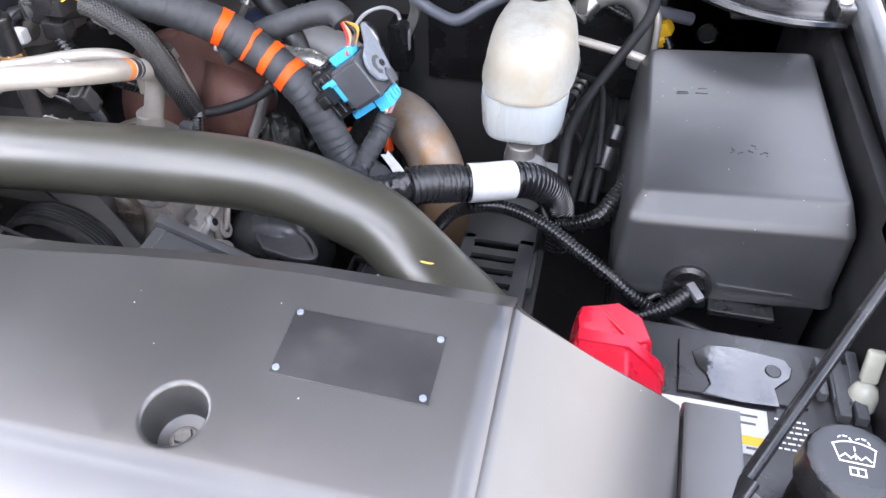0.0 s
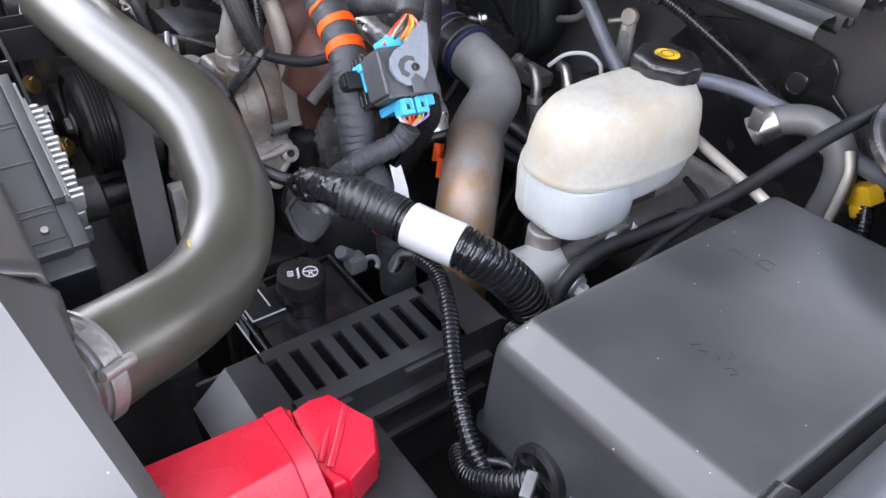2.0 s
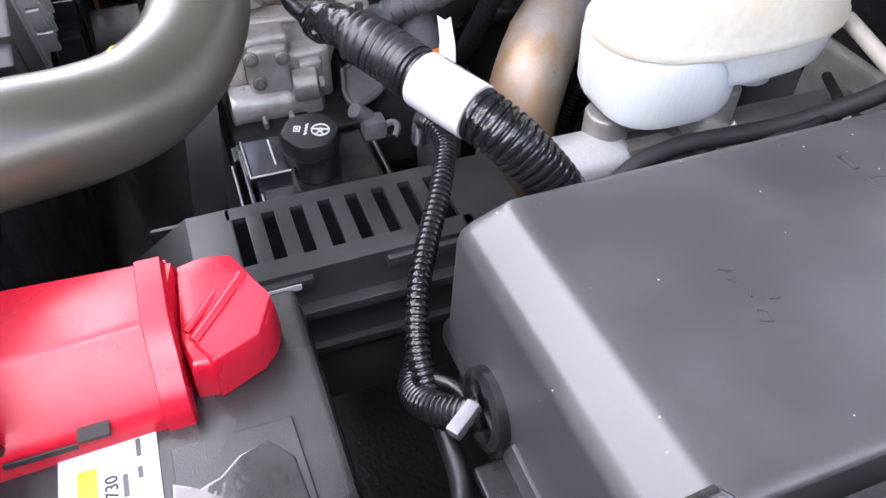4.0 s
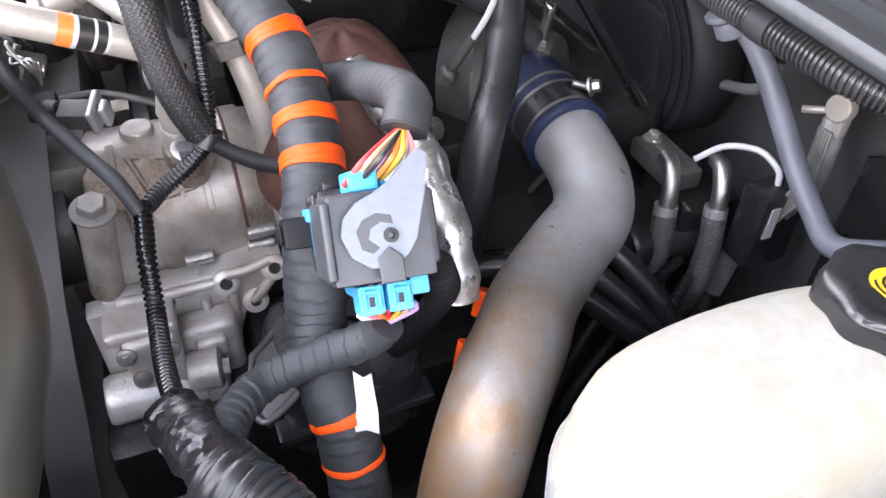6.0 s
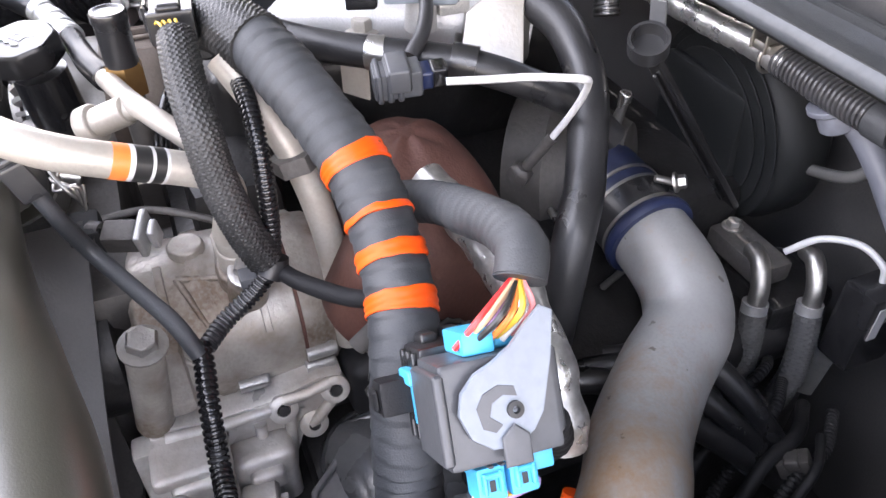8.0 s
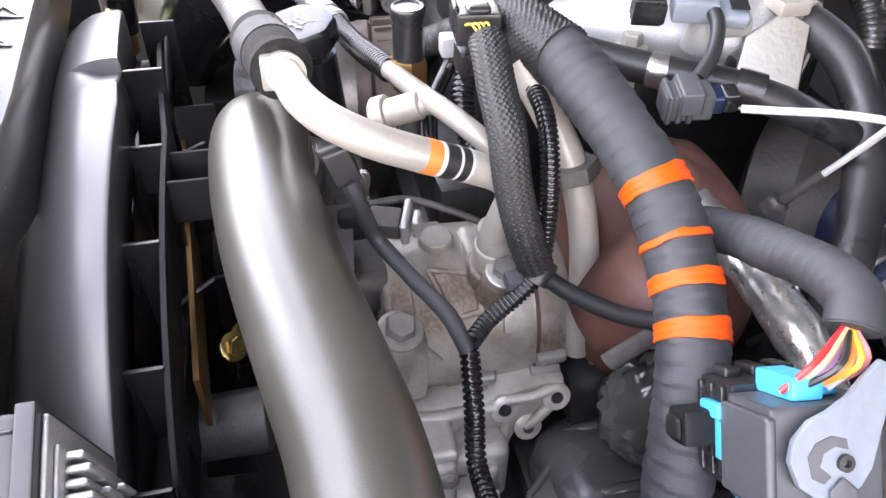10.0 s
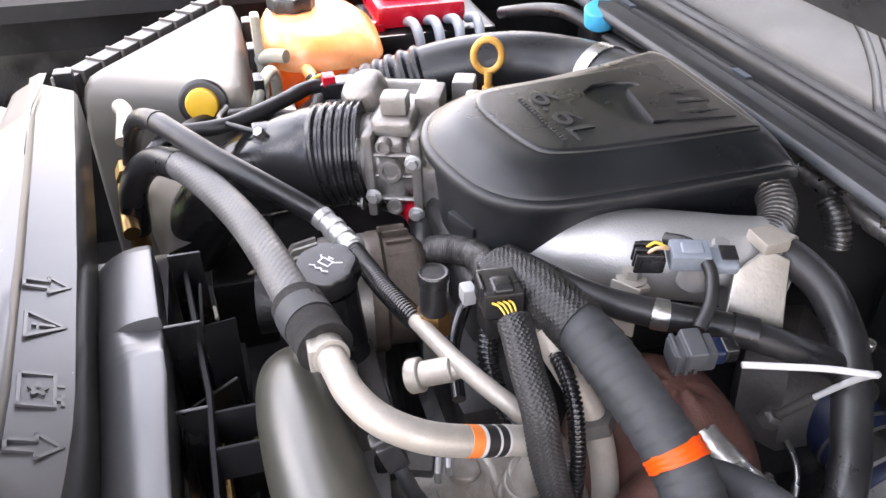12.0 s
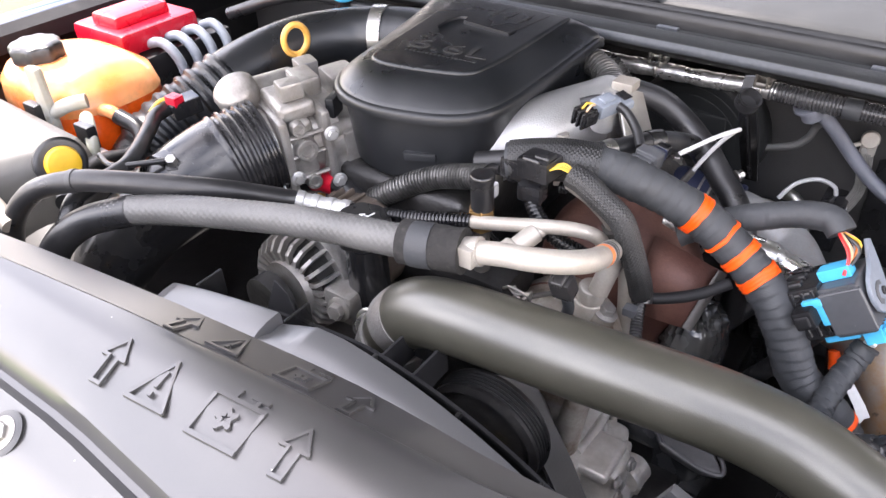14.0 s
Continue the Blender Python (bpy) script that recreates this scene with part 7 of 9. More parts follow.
    r = thing("intake_elbow", (-0.95, 0.52, 1.1), "black ribbed rubber intake elbow with a sensor in its side", "intake hose")
    path = spline([(-1.03, 0.38, 1.13), (-1.018, 0.412, 1.190), (-0.998, 0.455, 1.238), (-0.968, 0.512, 1.274), (-0.945, 0.565, 1.292), (-0.927, 0.613, 1.299)], 0.0024)
    n = len(path)
    rad = []
    for i in range(n):
        f = i / (n - 1)
        base = 0.040 + 0.0195 * min(1.0, f * 1.25)
        if f > 0.84:
            base += 0.0022 if (i // 2) % 2 else -0.0012
        rad.append(base)
    part("elbow", sweep(bmesh.new(), path, rad, 36), GLOSSY, r)
    s = V(-0.957, 0.502, 1.322)
    part("sensor", merge(lathe([(0.028, 0), (0.030, 0.003), (0.029, 0.007), (0.024, 0.008), (0.022, 0.006), (0.019, 0.012)], s + V(0, 0, -0.014), (0.35, -0.4, 0.85), 28), lathe([(0.012, 0), (0.012, 0.012)], s + V(0.003, -0.003, -0.006), (0.35, -0.4, 0.85), 6)), BLACK, r)
    part("sensor_bolt", hexbolt(s + V(0.006, -0.006, 0.0), (0.35, -0.4, 0.85), 0.007, 0.014), STEEL, r)
    part("sensor_lead", tube([s + V(0.008, -0.008, 0.008), (-0.965, 0.475, 1.330), (-1.00, 0.45, 1.328), (-1.04, 0.46, 1.325)], 0.0035, 8), RUBBER, r)
    part("sensor_plug", merge(box((-0.975, 0.485, 1.312), (-0.955, 0.505, 1.332), 0.003)), BLACK, r)

    k = thing("intake_tube", (-0.63, 0.8, 1.2), "bright cast aluminium intake tube under the cover", "intake tube")
    part("tube", tube([(-0.725, 0.712, 1.280), (-0.690, 0.738, 1.298), (-0.655, 0.775, 1.314), (-0.628, 0.825, 1.318), (-0.606, 0.880, 1.316), (-0.598, 0.92, 1.312)], 0.041, 36, 0.008), ALUCLEAN, k, "bright sandblasted tube")
    part("end_flange", merge(box((-0.628, 0.876, 1.286), (-0.556, 0.914, 1.336), 0.010, 3), box((-0.60, 0.85, 1.27), (-0.57, 0.90, 1.32), 0.006), prism([(-0.030, -0.034), (0.022, -0.040), (0.026, 0.030), (0.006, 0.040), (-0.022, 0.020)], -0.003, 0.003, 0.0015, 1, frame_at((-0.552, 0.876, 1.318), (0.25, 0.97, 0), (-0.45, 0.1, 0.88)))), STEEL, k, "bright flange plate")
    part("bolt", hexbolt((-0.580, 0.848, 1.351), (0.2, 0, 1), 0.008, 0.010), ALUCLEAN, k)
    m = frame_at((-0.563, 0.813, 1.364), (0.30, 0.95, 0), (-0.95, 0.30, 0.2))
    part("sensor_post", merge(lathe([(0.013, 0), (0.011, 0.030)], (-0.572, 0.822, 1.328), (0.1, 0, 1), 18), box((-0.600, 0.835, 1.335), (-0.566, 0.862, 1.350), 0.004)), ALUCLEAN, k)
    part("pressure_sensor", merge(box((-0.022, -0.011, -0.008), (0.010, 0.011, 0.009), 0.003, 2, m), box((-0.014, -0.006, 0.008), (0.004, 0.006, 0.0115), 0.0015, 1, m), box((0.010, -0.013, -0.010), (0.034, 0.011, 0.002), 0.003, 1, m)), LEVER, k, "grey plastic sensor")
    part("sensor_face", box((0.018, -0.008, 0.004), (0.032, 0.008, 0.0055), 0.001, 1, m), GLOSSY, k)
    part("sensor_plug", merge(box((-0.046, -0.012, -0.010), (-0.026, 0.012, 0.006), 0.003, 2, m), *[box((-0.050, -0.010 + 0.007 * q, -0.012), (-0.028, -0.006 + 0.007 * q, 0.009), 0.001, 1, m) for q in range(3)]), GLOSSY, k)
    for q, nm in enumerate(("tan", "yellow")):
        part("wire", tube([m @ V(-0.040, -0.003 + 0.006 * q, 0.006), m @ V(-0.034, -0.003 + 0.006 * q, 0.012), m @ V(-0.024, 0.0, 0.008)], 0.0015, 6, 0.004), WIRES[nm], k)
    b = thing("hose_bracket", (-0.60, 0.78, 1.29), "plated bracket and bolt holding a hose", "bracket")
    part("strap", merge(box((-0.014, -0.003, -0.05), (0.014, 0.0, 0.004), 0.002, 1, frame_at((-0.590, 0.772, 1.320), (0.8, 0.6, 0), (-0.6, 0.8, 0))), box((-0.612, 0.772, 1.312), (-0.586, 0.794, 1.318), 0.002)), PALELINE, b)
    part("bolt", hexbolt((-0.602, 0.783, 1.317), (0, 0, 1), 0.0085, 0.013, 1.6), PALELINE, b)


engine_cover()


def hoses():
    h = thing("heater_hose", (-0.48, 0.92, 1.15), "black rubber heater hose with a foil-covered clamp end", "hose")
    pts = [(-0.590, 0.905, 1.338), (-0.570, 0.915, 1.338), (-0.537, 0.928, 1.326), (-0.506, 0.931, 1.304), (-0.483, 0.925, 1.288), (-0.464, 0.915, 1.275), (-0.443, 0.903, 1.258), (-0.424, 0.891, 1.246), (-0.402, 0.872, 1.224), (-0.390, 0.860, 1.18), (-0.385, 0.85, 1.10)]
    part("hose", tube(pts, 0.0156, 24, 0.006), RUBBER, h)
    part("clamp", merge(sweep(bmesh.new(), spline([(-0.592, 0.904, 1.338), (-0.580, 0.910, 1.338), (-0.572, 0.914, 1.338)], 0.003), 0.0185, 24), box((-0.590, 0.880, 1.350), (-0.562, 0.905, 1.362), 0.003)), PALELINE, h, "pale plated clamp")
    part("foil_end", corrugated([(-0.594, 0.906, 1.336), (-0.610, 0.928, 1.338), (-0.630, 0.944, 1.344), (-0.655, 0.953, 1.350), (-0.69, 0.958, 1.352)], 0.0180, 0.0058, 24, 0.10), FLEX, h, "dull ribbed foil flex")
    g = thing("hose_stub", (-0.57, 1.05, 1.25), "dull grey ribbed hose stub under the cowl", "hose")
    part("wrap", corrugated([(-0.664, 1.034, 1.320), (-0.650, 1.036, 1.310), (-0.638, 1.036, 1.296), (-0.630, 1.034, 1.280)], 0.0125, 0.005, 24, 0.12), FLEX, g)
    t = thing("vacuum_hose", (-0.54, 0.78, 1.22), "black rubber hose running from the bracket to the rear", "hose")
    part("hose", tube([(-0.66, 0.688, 1.320), (-0.62, 0.702, 1.328), (-0.572, 0.735, 1.330), (-0.542, 0.775, 1.328), (-0.518, 0.818, 1.325), (-0.500, 0.850, 1.318), (-0.490, 0.880, 1.305), (-0.485, 0.915, 1.285), (-0.48, 0.95, 1.25)], 0.0122, 18, 0.006), RUBBER, t)
    part("clamp", sweep(bmesh.new(), spline([(-0.545, 0.771, 1.328), (-0.542, 0.775, 1.328), (-0.539, 0.781, 1.3278)], 0.002), 0.0131, 20), STEEL, t, "plated spring clamp")
    part("hose_end", sweep(bmesh.new(), spline([(-0.515, 0.824, 1.3245), (-0.510, 0.832, 1.3237), (-0.505, 0.840, 1.3225)], 0.002), 0.0134, 20), BLACK, t)
    o = thing("oxygen_sensor", (-0.48, 0.86, 1.22), "grey connector with a white-sleeved sensor lead", "sensor")
    m = frame_at((-0.493, 0.779, 1.330), (0.20, 0.98, 0.05), (-0.98, 0.2, 0.1))
    part("plug", merge(box((-0.022, -0.011, -0.010), (0.012, 0.011, 0.010), 0.003, 2, m), box((-0.012, -0.014, -0.004), (0.004, 0.014, 0.014), 0.002, 1, m), *[box((-0.020 + 0.007 * k, -0.0125, -0.011), (-0.016 + 0.007 * k, 0.0125, 0.011), 0.001, 1, m) for k in range(3)]), CONN, o, "dark grey plug")
    part("lock", box((0.010, -0.009, -0.007), (0.020, 0.009, 0.007), 0.002, 1, m), NAVY, o)
    part("plug_rear", box((0.018, -0.008, -0.007), (0.030, 0.008, 0.008), 0.002, 1, m), GLOSSY, o)
    lead = [(-0.468, 0.800, 1.335), (-0.458, 0.825, 1.336), (-0.446, 0.852, 1.338), (-0.434, 0.876, 1.338), (-0.431, 0.884, 1.337), (-0.436, 0.891, 1.331), (-0.450, 0.897, 1.312), (-0.464, 0.897, 1.289), (-0.476, 0.892, 1.266)]
    part("lead", tube(lead, 0.0027, 10, 0.003), WHITE, o, "white woven lead")
    part("probe", merge(tube([(-0.476, 0.892, 1.266), (-0.484, 0.887, 1.250), (-0.492, 0.880, 1.232)], 0.0045, 10), lathe([(0.010, 0), (0.010, 0.010), (0.006, 0.014)], (-0.498, 0.876, 1.218), (0.3, 0.2, 0.9), 6)), DARKGREY, o)
    part("bridge_lead", tube([(-0.592, 0.802, 1.364), (-0.572, 0.812, 1.369), (-0.546, 0.816, 1.362), (-0.524, 0.806, 1.348), (-0.510, 0.790, 1.336)], 0.0055, 10), RUBBER, o)


hoses()


def turbo_area():
    s = thing("heat_shield", (-0.50, 0.79, 1.05), "rust-brown curved heat shield over the exhaust", "heat shield")
    c = V(-0.512, 0.785, 1.160)
    rings = []
    for i in range(25):
        ph = radians(-25 + 110 * i / 24)
        rings.append([c + V(0.102 * math.cos(ph) * math.cos(a), 0.080 * math.cos(ph) * math.sin(a), 0.116 * math.sin(ph)) * (1 + 0.045 * noise.noise(V(math.cos(a) * 1.6, math.sin(a) * 1.6, i * 0.08)))
                      for a in (2 * math.pi * k / 72 for k in range(72))])
    part("dome", layers(rings), RUST, s)
    edge = [V(-0.386, 0.750, 1.238), V(-0.392, 0.730, 1.216), V(-0.400, 0.704, 1.184)]
    inner = [V(-0.462, 0.742, 1.262), V(-0.462, 0.718, 1.232), V(-0.458, 0.694, 1.190)]
    bm = bmesh.new()
    rows = [[bm.verts.new(p.lerp(q, f) + V(0.006, -0.006, 0.004) * math.sin(math.pi * f)) for f in (0.0, 0.2, 0.4, 0.6, 0.8, 1.0)] for p, q in zip(inner, edge)]
    for r0, r1 in zip(rows, rows[1:]):
        for k in range(5):
            bm.faces.new((r0[k], r0[k + 1], r1[k + 1], r1[k]))
    part("skirt", bm, RUST, s, "rust-brown skirt").modifiers.new("thickness", "SOLIDIFY").thickness = 0.002
    part("edge_flange", sweep(bmesh.new(), spline(edge, 0.003), 0.0070, 12, flat=0.45), DARKGREY, s, "dull folded edge")
    part("bolt", hexbolt((-0.452, 0.845, 1.20), (1, 0.3, 0.3), 0.008, 0.01), DARKGREY, s)
    part("bolt", hexbolt((-0.50, 0.715, 1.235), (0.3, -0.5, 0.8), 0.008, 0.01), DARKGREY, s)
    f = thing("wrap_sheet", (-0.40, 0.76, 1.08), "crumpled glossy grey plastic wrap below the harness", "plastic wrap")
    cw = V(-0.405, 0.765, 1.115)
    rings = []
    for i in range(19):
        ph = radians(-50 + 135 * i / 18)
        ring = []
        for k in range(56):
            q = V(math.cos(ph) * math.cos(2 * math.pi * k / 56), math.cos(ph) * math.sin(2 * math.pi * k / 56), math.sin(ph))
            fold = 1 + 0.16 * abs(noise.noise(q * 2.3 + V(3, 1, 7))) + 0.10 * abs(noise.noise(q * 5.1)) - 0.08 * noise.noise(q * 9.0)
            ring.append(cw + V(q.x * 0.036, q.y * 0.052, q.z * 0.056) * fold)
        rings.append(ring)
    part("sheet", layers(rings), WRAP, f)
    e = thing("egr_pipe", (-0.5, 0.68, 1.2), "soiled bright metal pipe beside the sleeve", "pipe")
    part("pipe", tube([(-0.530, 0.665, 1.350), (-0.508, 0.680, 1.325), (-0.488, 0.698, 1.285), (-0.475, 0.71, 1.22), (-0.47, 0.715, 1.12)], 0.011, 18, 0.006), PALELINE, e)
    part("nut", lathe([(0.018, 0), (0.018, 0.012)], (-0.486, 0.698, 1.282), (-0.2, -0.2, 0.9), 6), DARKGREY, e)

    v = thing("engine_block", (-0.62, 0.80, FLOOR_Z), "dark grimy engine block and heads filling the bay", "engine")
    part("crankcase", box((-0.86, 0.52, FLOOR_Z), (-0.36, 1.15, 1.00), 0.02), DARK, v)
    part("cylinder_head", merge(box((-0.50, 0.66, 0.98), (-0.395, 0.81, 1.03), 0.015, 2), box((-0.50, 0.80, 0.98), (-0.395, 1.08, 1.085), 0.015, 2)), DARK, v)
    part("valve_cover", layers([oval(-0.402, 0.736, a, b_, z_, 3.2, 48) for a, b_, z_ in ((0.064, 0.072, 0.95), (0.064, 0.072, 1.015), (0.062, 0.069, 1.032), (0.057, 0.063, 1.046), (0.048, 0.053, 1.057), (0.035, 0.039, 1.064), (0.018, 0.020, 1.067))]), ENAMEL, v, "glossy dark pressed cover")
    for k in range(3):
        part("cover_ridge", tube([(-0.436 + 0.030 * k, 0.684, 1.040), (-0.434 + 0.030 * k, 0.705, 1.057), (-0.432 + 0.030 * k, 0.735, 1.062), (-0.430 + 0.030 * k, 0.770, 1.054)], 0.0060, 12), ENAMEL, v)
    part("cover_rim", box((-0.472, 0.660, 0.975), (-0.338, 0.808, 0.987), 0.004, 2), ENAMEL, v)
    for k in range(4):
        part("cover_lead", tube([(-0.52, 0.70 + 0.006 * k, 1.075), (-0.47, 0.715 + 0.005 * k, 1.082), (-0.42, 0.735 + 0.004 * k, 1.078), (-0.385, 0.74 + 0.006 * k, 1.05), (-0.36, 0.74 + 0.006 * k, 1.0)], 0.0034, 8), RUBBER, v)
    part("dark_block", box((-0.50, 0.705, 1.05), (-0.435, 0.765, 1.115), 0.018, 4), MATTE, v, "black block behind the compressor")
    part("foil_end_cap", merge(box((-0.435, 0.745, 1.145), (-0.405, 0.772, 1.175), 0.006, 2), hexbolt((-0.404, 0.758, 1.160), (1, 0, 0.2), 0.008, 0.006)), ALU, v, "pale clamp block")
    part("valley", box((-0.84, 0.60, 1.0), (-0.48, 1.12, 1.16), 0.02), DARK, v)
    part("intake_plenum", merge(box((-0.86, 0.66, 1.15), (-0.66, 1.02, 1.275), 0.02, 3), box((-0.80, 0.62, 1.12), (-0.58, 0.70, 1.215), 0.02, 2)), DARK, v)
    part("front_case", box((-0.86, 0.52, 1.0), (-0.50, 0.57, 1.20), 0.012), DARKGREY, v)
    for x, y, z in ((-0.80, 0.515, 1.15), (-0.70, 0.515, 1.18), (-0.60, 0.515, 1.12), (-0.42, 0.80, 1.06), (-0.40, 0.70, 1.05)):
        part("bolt", hexbolt((x, y, z), (0.3, -1, 0.4), 0.008), ALU, v)
    for k in range(4):
        part("injector_line", tube([(-0.47, 0.72 + 0.08 * k, 1.09), (-0.455, 0.73 + 0.08 * k, 1.13), (-0.48, 0.75 + 0.08 * k, 1.165), (-0.53, 0.76 + 0.08 * k, 1.17)], 0.0035, 8), STEEL, v)
    for k in range(3):
        part("gallery_hose", tube([(-0.40, 0.82 + 0.05 * k, 1.08), (-0.36, 0.90 + 0.04 * k, 1.10), (-0.30, 0.98 + 0.02 * k, 1.05), (-0.28, 1.05, 0.98)], 0.011, 12), RUBBER, v)
    part("turbo_housing", lathe([(0.04, 0), (0.075, 0.01), (0.085, 0.05), (0.06, 0.08), (0.045, 0.11)], (-0.60, 0.93, 1.16), (0.5, 0.5, 0.1), 32), DARKGREY, v)
    # red-orange hose and lead that show in the dark gaps
    z = thing("orange_lead", (-0.2, 0.78, 1.0), "dull orange cable down beside the rusty pipe", "cable", grp="orange leads")
    part("lead", tube([(-0.262, 0.800, 1.148), (-0.258, 0.796, 1.138), (-0.256, 0.794, 1.128)], 0.0065, 12), ORANGE, z)
    q = thing("orange_lead", (-0.25, 0.9, 1.0), "dull orange cable behind the turbo pipe", "cable", grp="orange leads")
    part("lead", tube([(-0.330, 0.846, 1.120), (-0.326, 0.842, 1.110), (-0.322, 0.838, 1.100)], 0.007, 12), ORANGE, q)


turbo_area()


def front_drive():
    a = thing("alternator", (-0.86, 0.57, 1.02), "finned brown-grey cast alternator", "alternator")
    o, ax = V(-0.790, 0.500, 1.208), V(0.1, 1, 0)
    part("frame", lathe([(0.050, 0.030), (0.0635, 0.030), (0.0645, 0.036), (0.0645, 0.082), (0.055, 0.098)], o, ax, 44), ALU, a)
    part("dark_core", lathe([(0.030, 0.004), (0.050, 0.008), (0.052, 0.034)], o, ax, 32), DARK, a)
    for k in range(26):
        t = 2 * math.pi * k / 26
        at = Matrix.Translation(o) @ Matrix.Rotation(t, 4, "Y")
        part("fin", layers([[at @ V(r_, y_, w) for r_, y_ in ((0.034, -0.002), (0.050, -0.004), (0.060, 0.006), (0.0645, 0.031), (0.058, 0.031), (0.054, 0.012), (0.047, 0.004), (0.034, 0.004))] for w in (-0.0021, 0.0021)]), ALU, a, smooth=False)
    part("rear_housing", lathe([(0.0645, 0.080), (0.066, 0.084), (0.066, 0.094), (0.060, 0.098), (0.060, 0.128), (0.050, 0.140), (0.020, 0.142)], o, ax, 40), ALTERN, a, "rust-stained rear housing")
    for k in range(22):
        t = 2 * math.pi * k / 22
        part("rear_fin", box((0.056, 0.100, -0.0022), (0.0645, 0.128, 0.0022), 0.001, 1, Matrix.Translation(o) @ Matrix.Rotation(t, 4, "Y")), ALTERN, a)
    part("ring", lathe([(0.029, -0.004), (0.036, -0.006), (0.038, 0.002), (0.030, 0.006)], o, ax, 40), ALU, a)
    part("pulley", lathe([(0.020, -0.04), (0.032, -0.038), (0.032, -0.018), (0.018, -0.012)], o, ax, 28), DARK, a)
    part("mount", merge(box((-0.74, 0.500, 1.19), (-0.70, 0.53, 1.23), 0.006), hexbolt((-0.715, 0.499, 1.212), (0.1, -1, 0.2), 0.010, 0.012)), ALU, a)
    part("bolt", merge(hexbolt((-0.666, 0.492, 1.222), (0.1, -1, 0.4), 0.011, 0.014), disc(0.014, 0.05, (-0.668, 0.494, 1.221), (0.0, 1, -0.4))), STEEL, a)

    p = thing("drive_pulley", (-0.505, 0.45, 1.05), "black grooved drive pulley below the charge pipe", "pulley", grp="belt pulleys")
    part("rim", lathe([(0.030, 0.0), (0.046, 0.002), (0.050, 0.006), (0.056, 0.0), (0.062, 0.004), (0.062, 0.030), (0.058, 0.034)], (-0.512, 0.464, 1.168), (0, 1, 0), 44), DARK, p)
    part("hub_bolt", hexbolt((-0.512, 0.462, 1.168), (0, -1, 0), 0.009, 0.01), DARKGREY, p)
    part("groove", merge(*[lathe([(0.0622, 0), (0.0635, 0.0012), (0.0622, 0.0024)], (-0.512, 0.472 + 0.004 * k, 1.168), (0, 1, 0), 40) for k in range(5)]), RUBBER, p)
    q = thing("drive_pulley", (-0.60, 0.45, 1.02), "smaller black idler pulley in the belt run", "pulley", grp="belt pulleys")
    part("rim", lathe([(0.022, 0.0), (0.036, 0.002), (0.041, 0.006), (0.041, 0.030), (0.036, 0.034)], (-0.620, 0.458, 1.125), (0, 1, 0), 36), DARK, q)
    part("hub_bolt", hexbolt((-0.620, 0.456, 1.125), (0, -1, 0), 0.008, 0.01), STEEL, q)
    b = thing("drive_belt", (-0.40, 0.47, 0.95), "dark worn rubber drive belt with a smooth back", "belt")
    path = [V(-0.545, 0.531, 1.238), V(-0.525, 0.529, 1.222), V(-0.5047, 0.5254, 1.20), V(-0.4745, 0.518, 1.16), V(-0.4443, 0.511, 1.12), V(-0.4208, 0.5056, 1.08), V(-0.4005, 0.501, 1.04), V(-0.382, 0.496, 1.0), V(-0.362, 0.489, 0.95), V(-0.34, 0.482, 0.90)]
    bm = bmesh.new()
    rows = []
    fine = spline(path, 0.006)
    for i, c in enumerate(fine):
        d = (fine[min(i + 1, len(fine) - 1)] - fine[max(i - 1, 0)]).normalized()
        nrm = V(d.z, 0, -d.x).normalized()
        rows.append([bm.verts.new(c + nrm * h + V(0, w, 0)) for h, w in ((0.0015, -0.022), (0.0028, -0.0205), (0.0028, 0.0145), (0.0015, 0.016), (-0.0025, 0.016), (-0.0025, -0.022))])
    for r0, r1 in zip(rows, rows[1:]):
        for k in range(6):
            bm.faces.new((r0[k], r0[(k + 1) % 6], r1[(k + 1) % 6], r1[k]))
    part("belt", bm, BELT, b)
    for k in range(4):
        part("belt_rib", sweep(bmesh.new(), [c + V(0, -0.016 + 0.0085 * k, 0) - V(0.0019, 0, 0.0019) for c in fine], 0.0018, 6), BELT, b)
    o_ = thing("oil_filler", (-0.696, 0.53, 1.15), "black oil filler cap with a white oil can sign", "oil filler")
    part("tube", lathe([(0.024, 0), (0.022, 0.14)], (-0.71, 0.545, 1.15), (0.08, -0.08, 1), 24), GLOSSY, o_)
    tilt = V(0.10, -0.12, 1).normalized()
    cap = part("cap", lathe([(0.027, 0), (0.0295, 0.003), (0.0295, 0.018), (0.027, 0.0215), (0.020, 0.022)], (-0.697, 0.530, 1.2985), tilt, 48, wave=0.03, lobes=8), BLACK, o_, "lobed black cap")
    base = V(-0.697, 0.530, 1.2985) + tilt * 0.0222
    up = on_plane(base, (0.8, 0.6, 0), (-0.6, 0.8, 0.1))
    can = closed([(-0.006, -0.002), (0.006, -0.002), (0.006, 0.005), (-0.006, 0.005)]) + [((0.006, 0.004), (0.013, 0.009)), ((-0.006, 0.003), (-0.010, 0.006)), ((0, 0.005), (0, 0.008)), ((-0.002, 0.008), (0.003, 0.008))] + [((-0.010 + 0.004 * k, -0.009 + 0.002 * (k % 2)), (-0.006 + 0.004 * k, -0.009 + 0.002 * ((k + 1) % 2))) for k in range(5)]
    part("oil_sign", strokes(can, 0.0014, 0.0005, up), WHITEINK, cap, "white oil can sign", smooth=False)
    s = thing("pressure_sensor", (-0.597, 0.602, 1.25), "brass-footed black pressure sensor", "sensor")
    part("hex", lathe([(0.0145, 0), (0.0145, 0.020), (0.0125, 0.024)], (-0.598, 0.602, 1.305), (0, 0, 1), 6), BRASS, s, "worn brass hexagon")
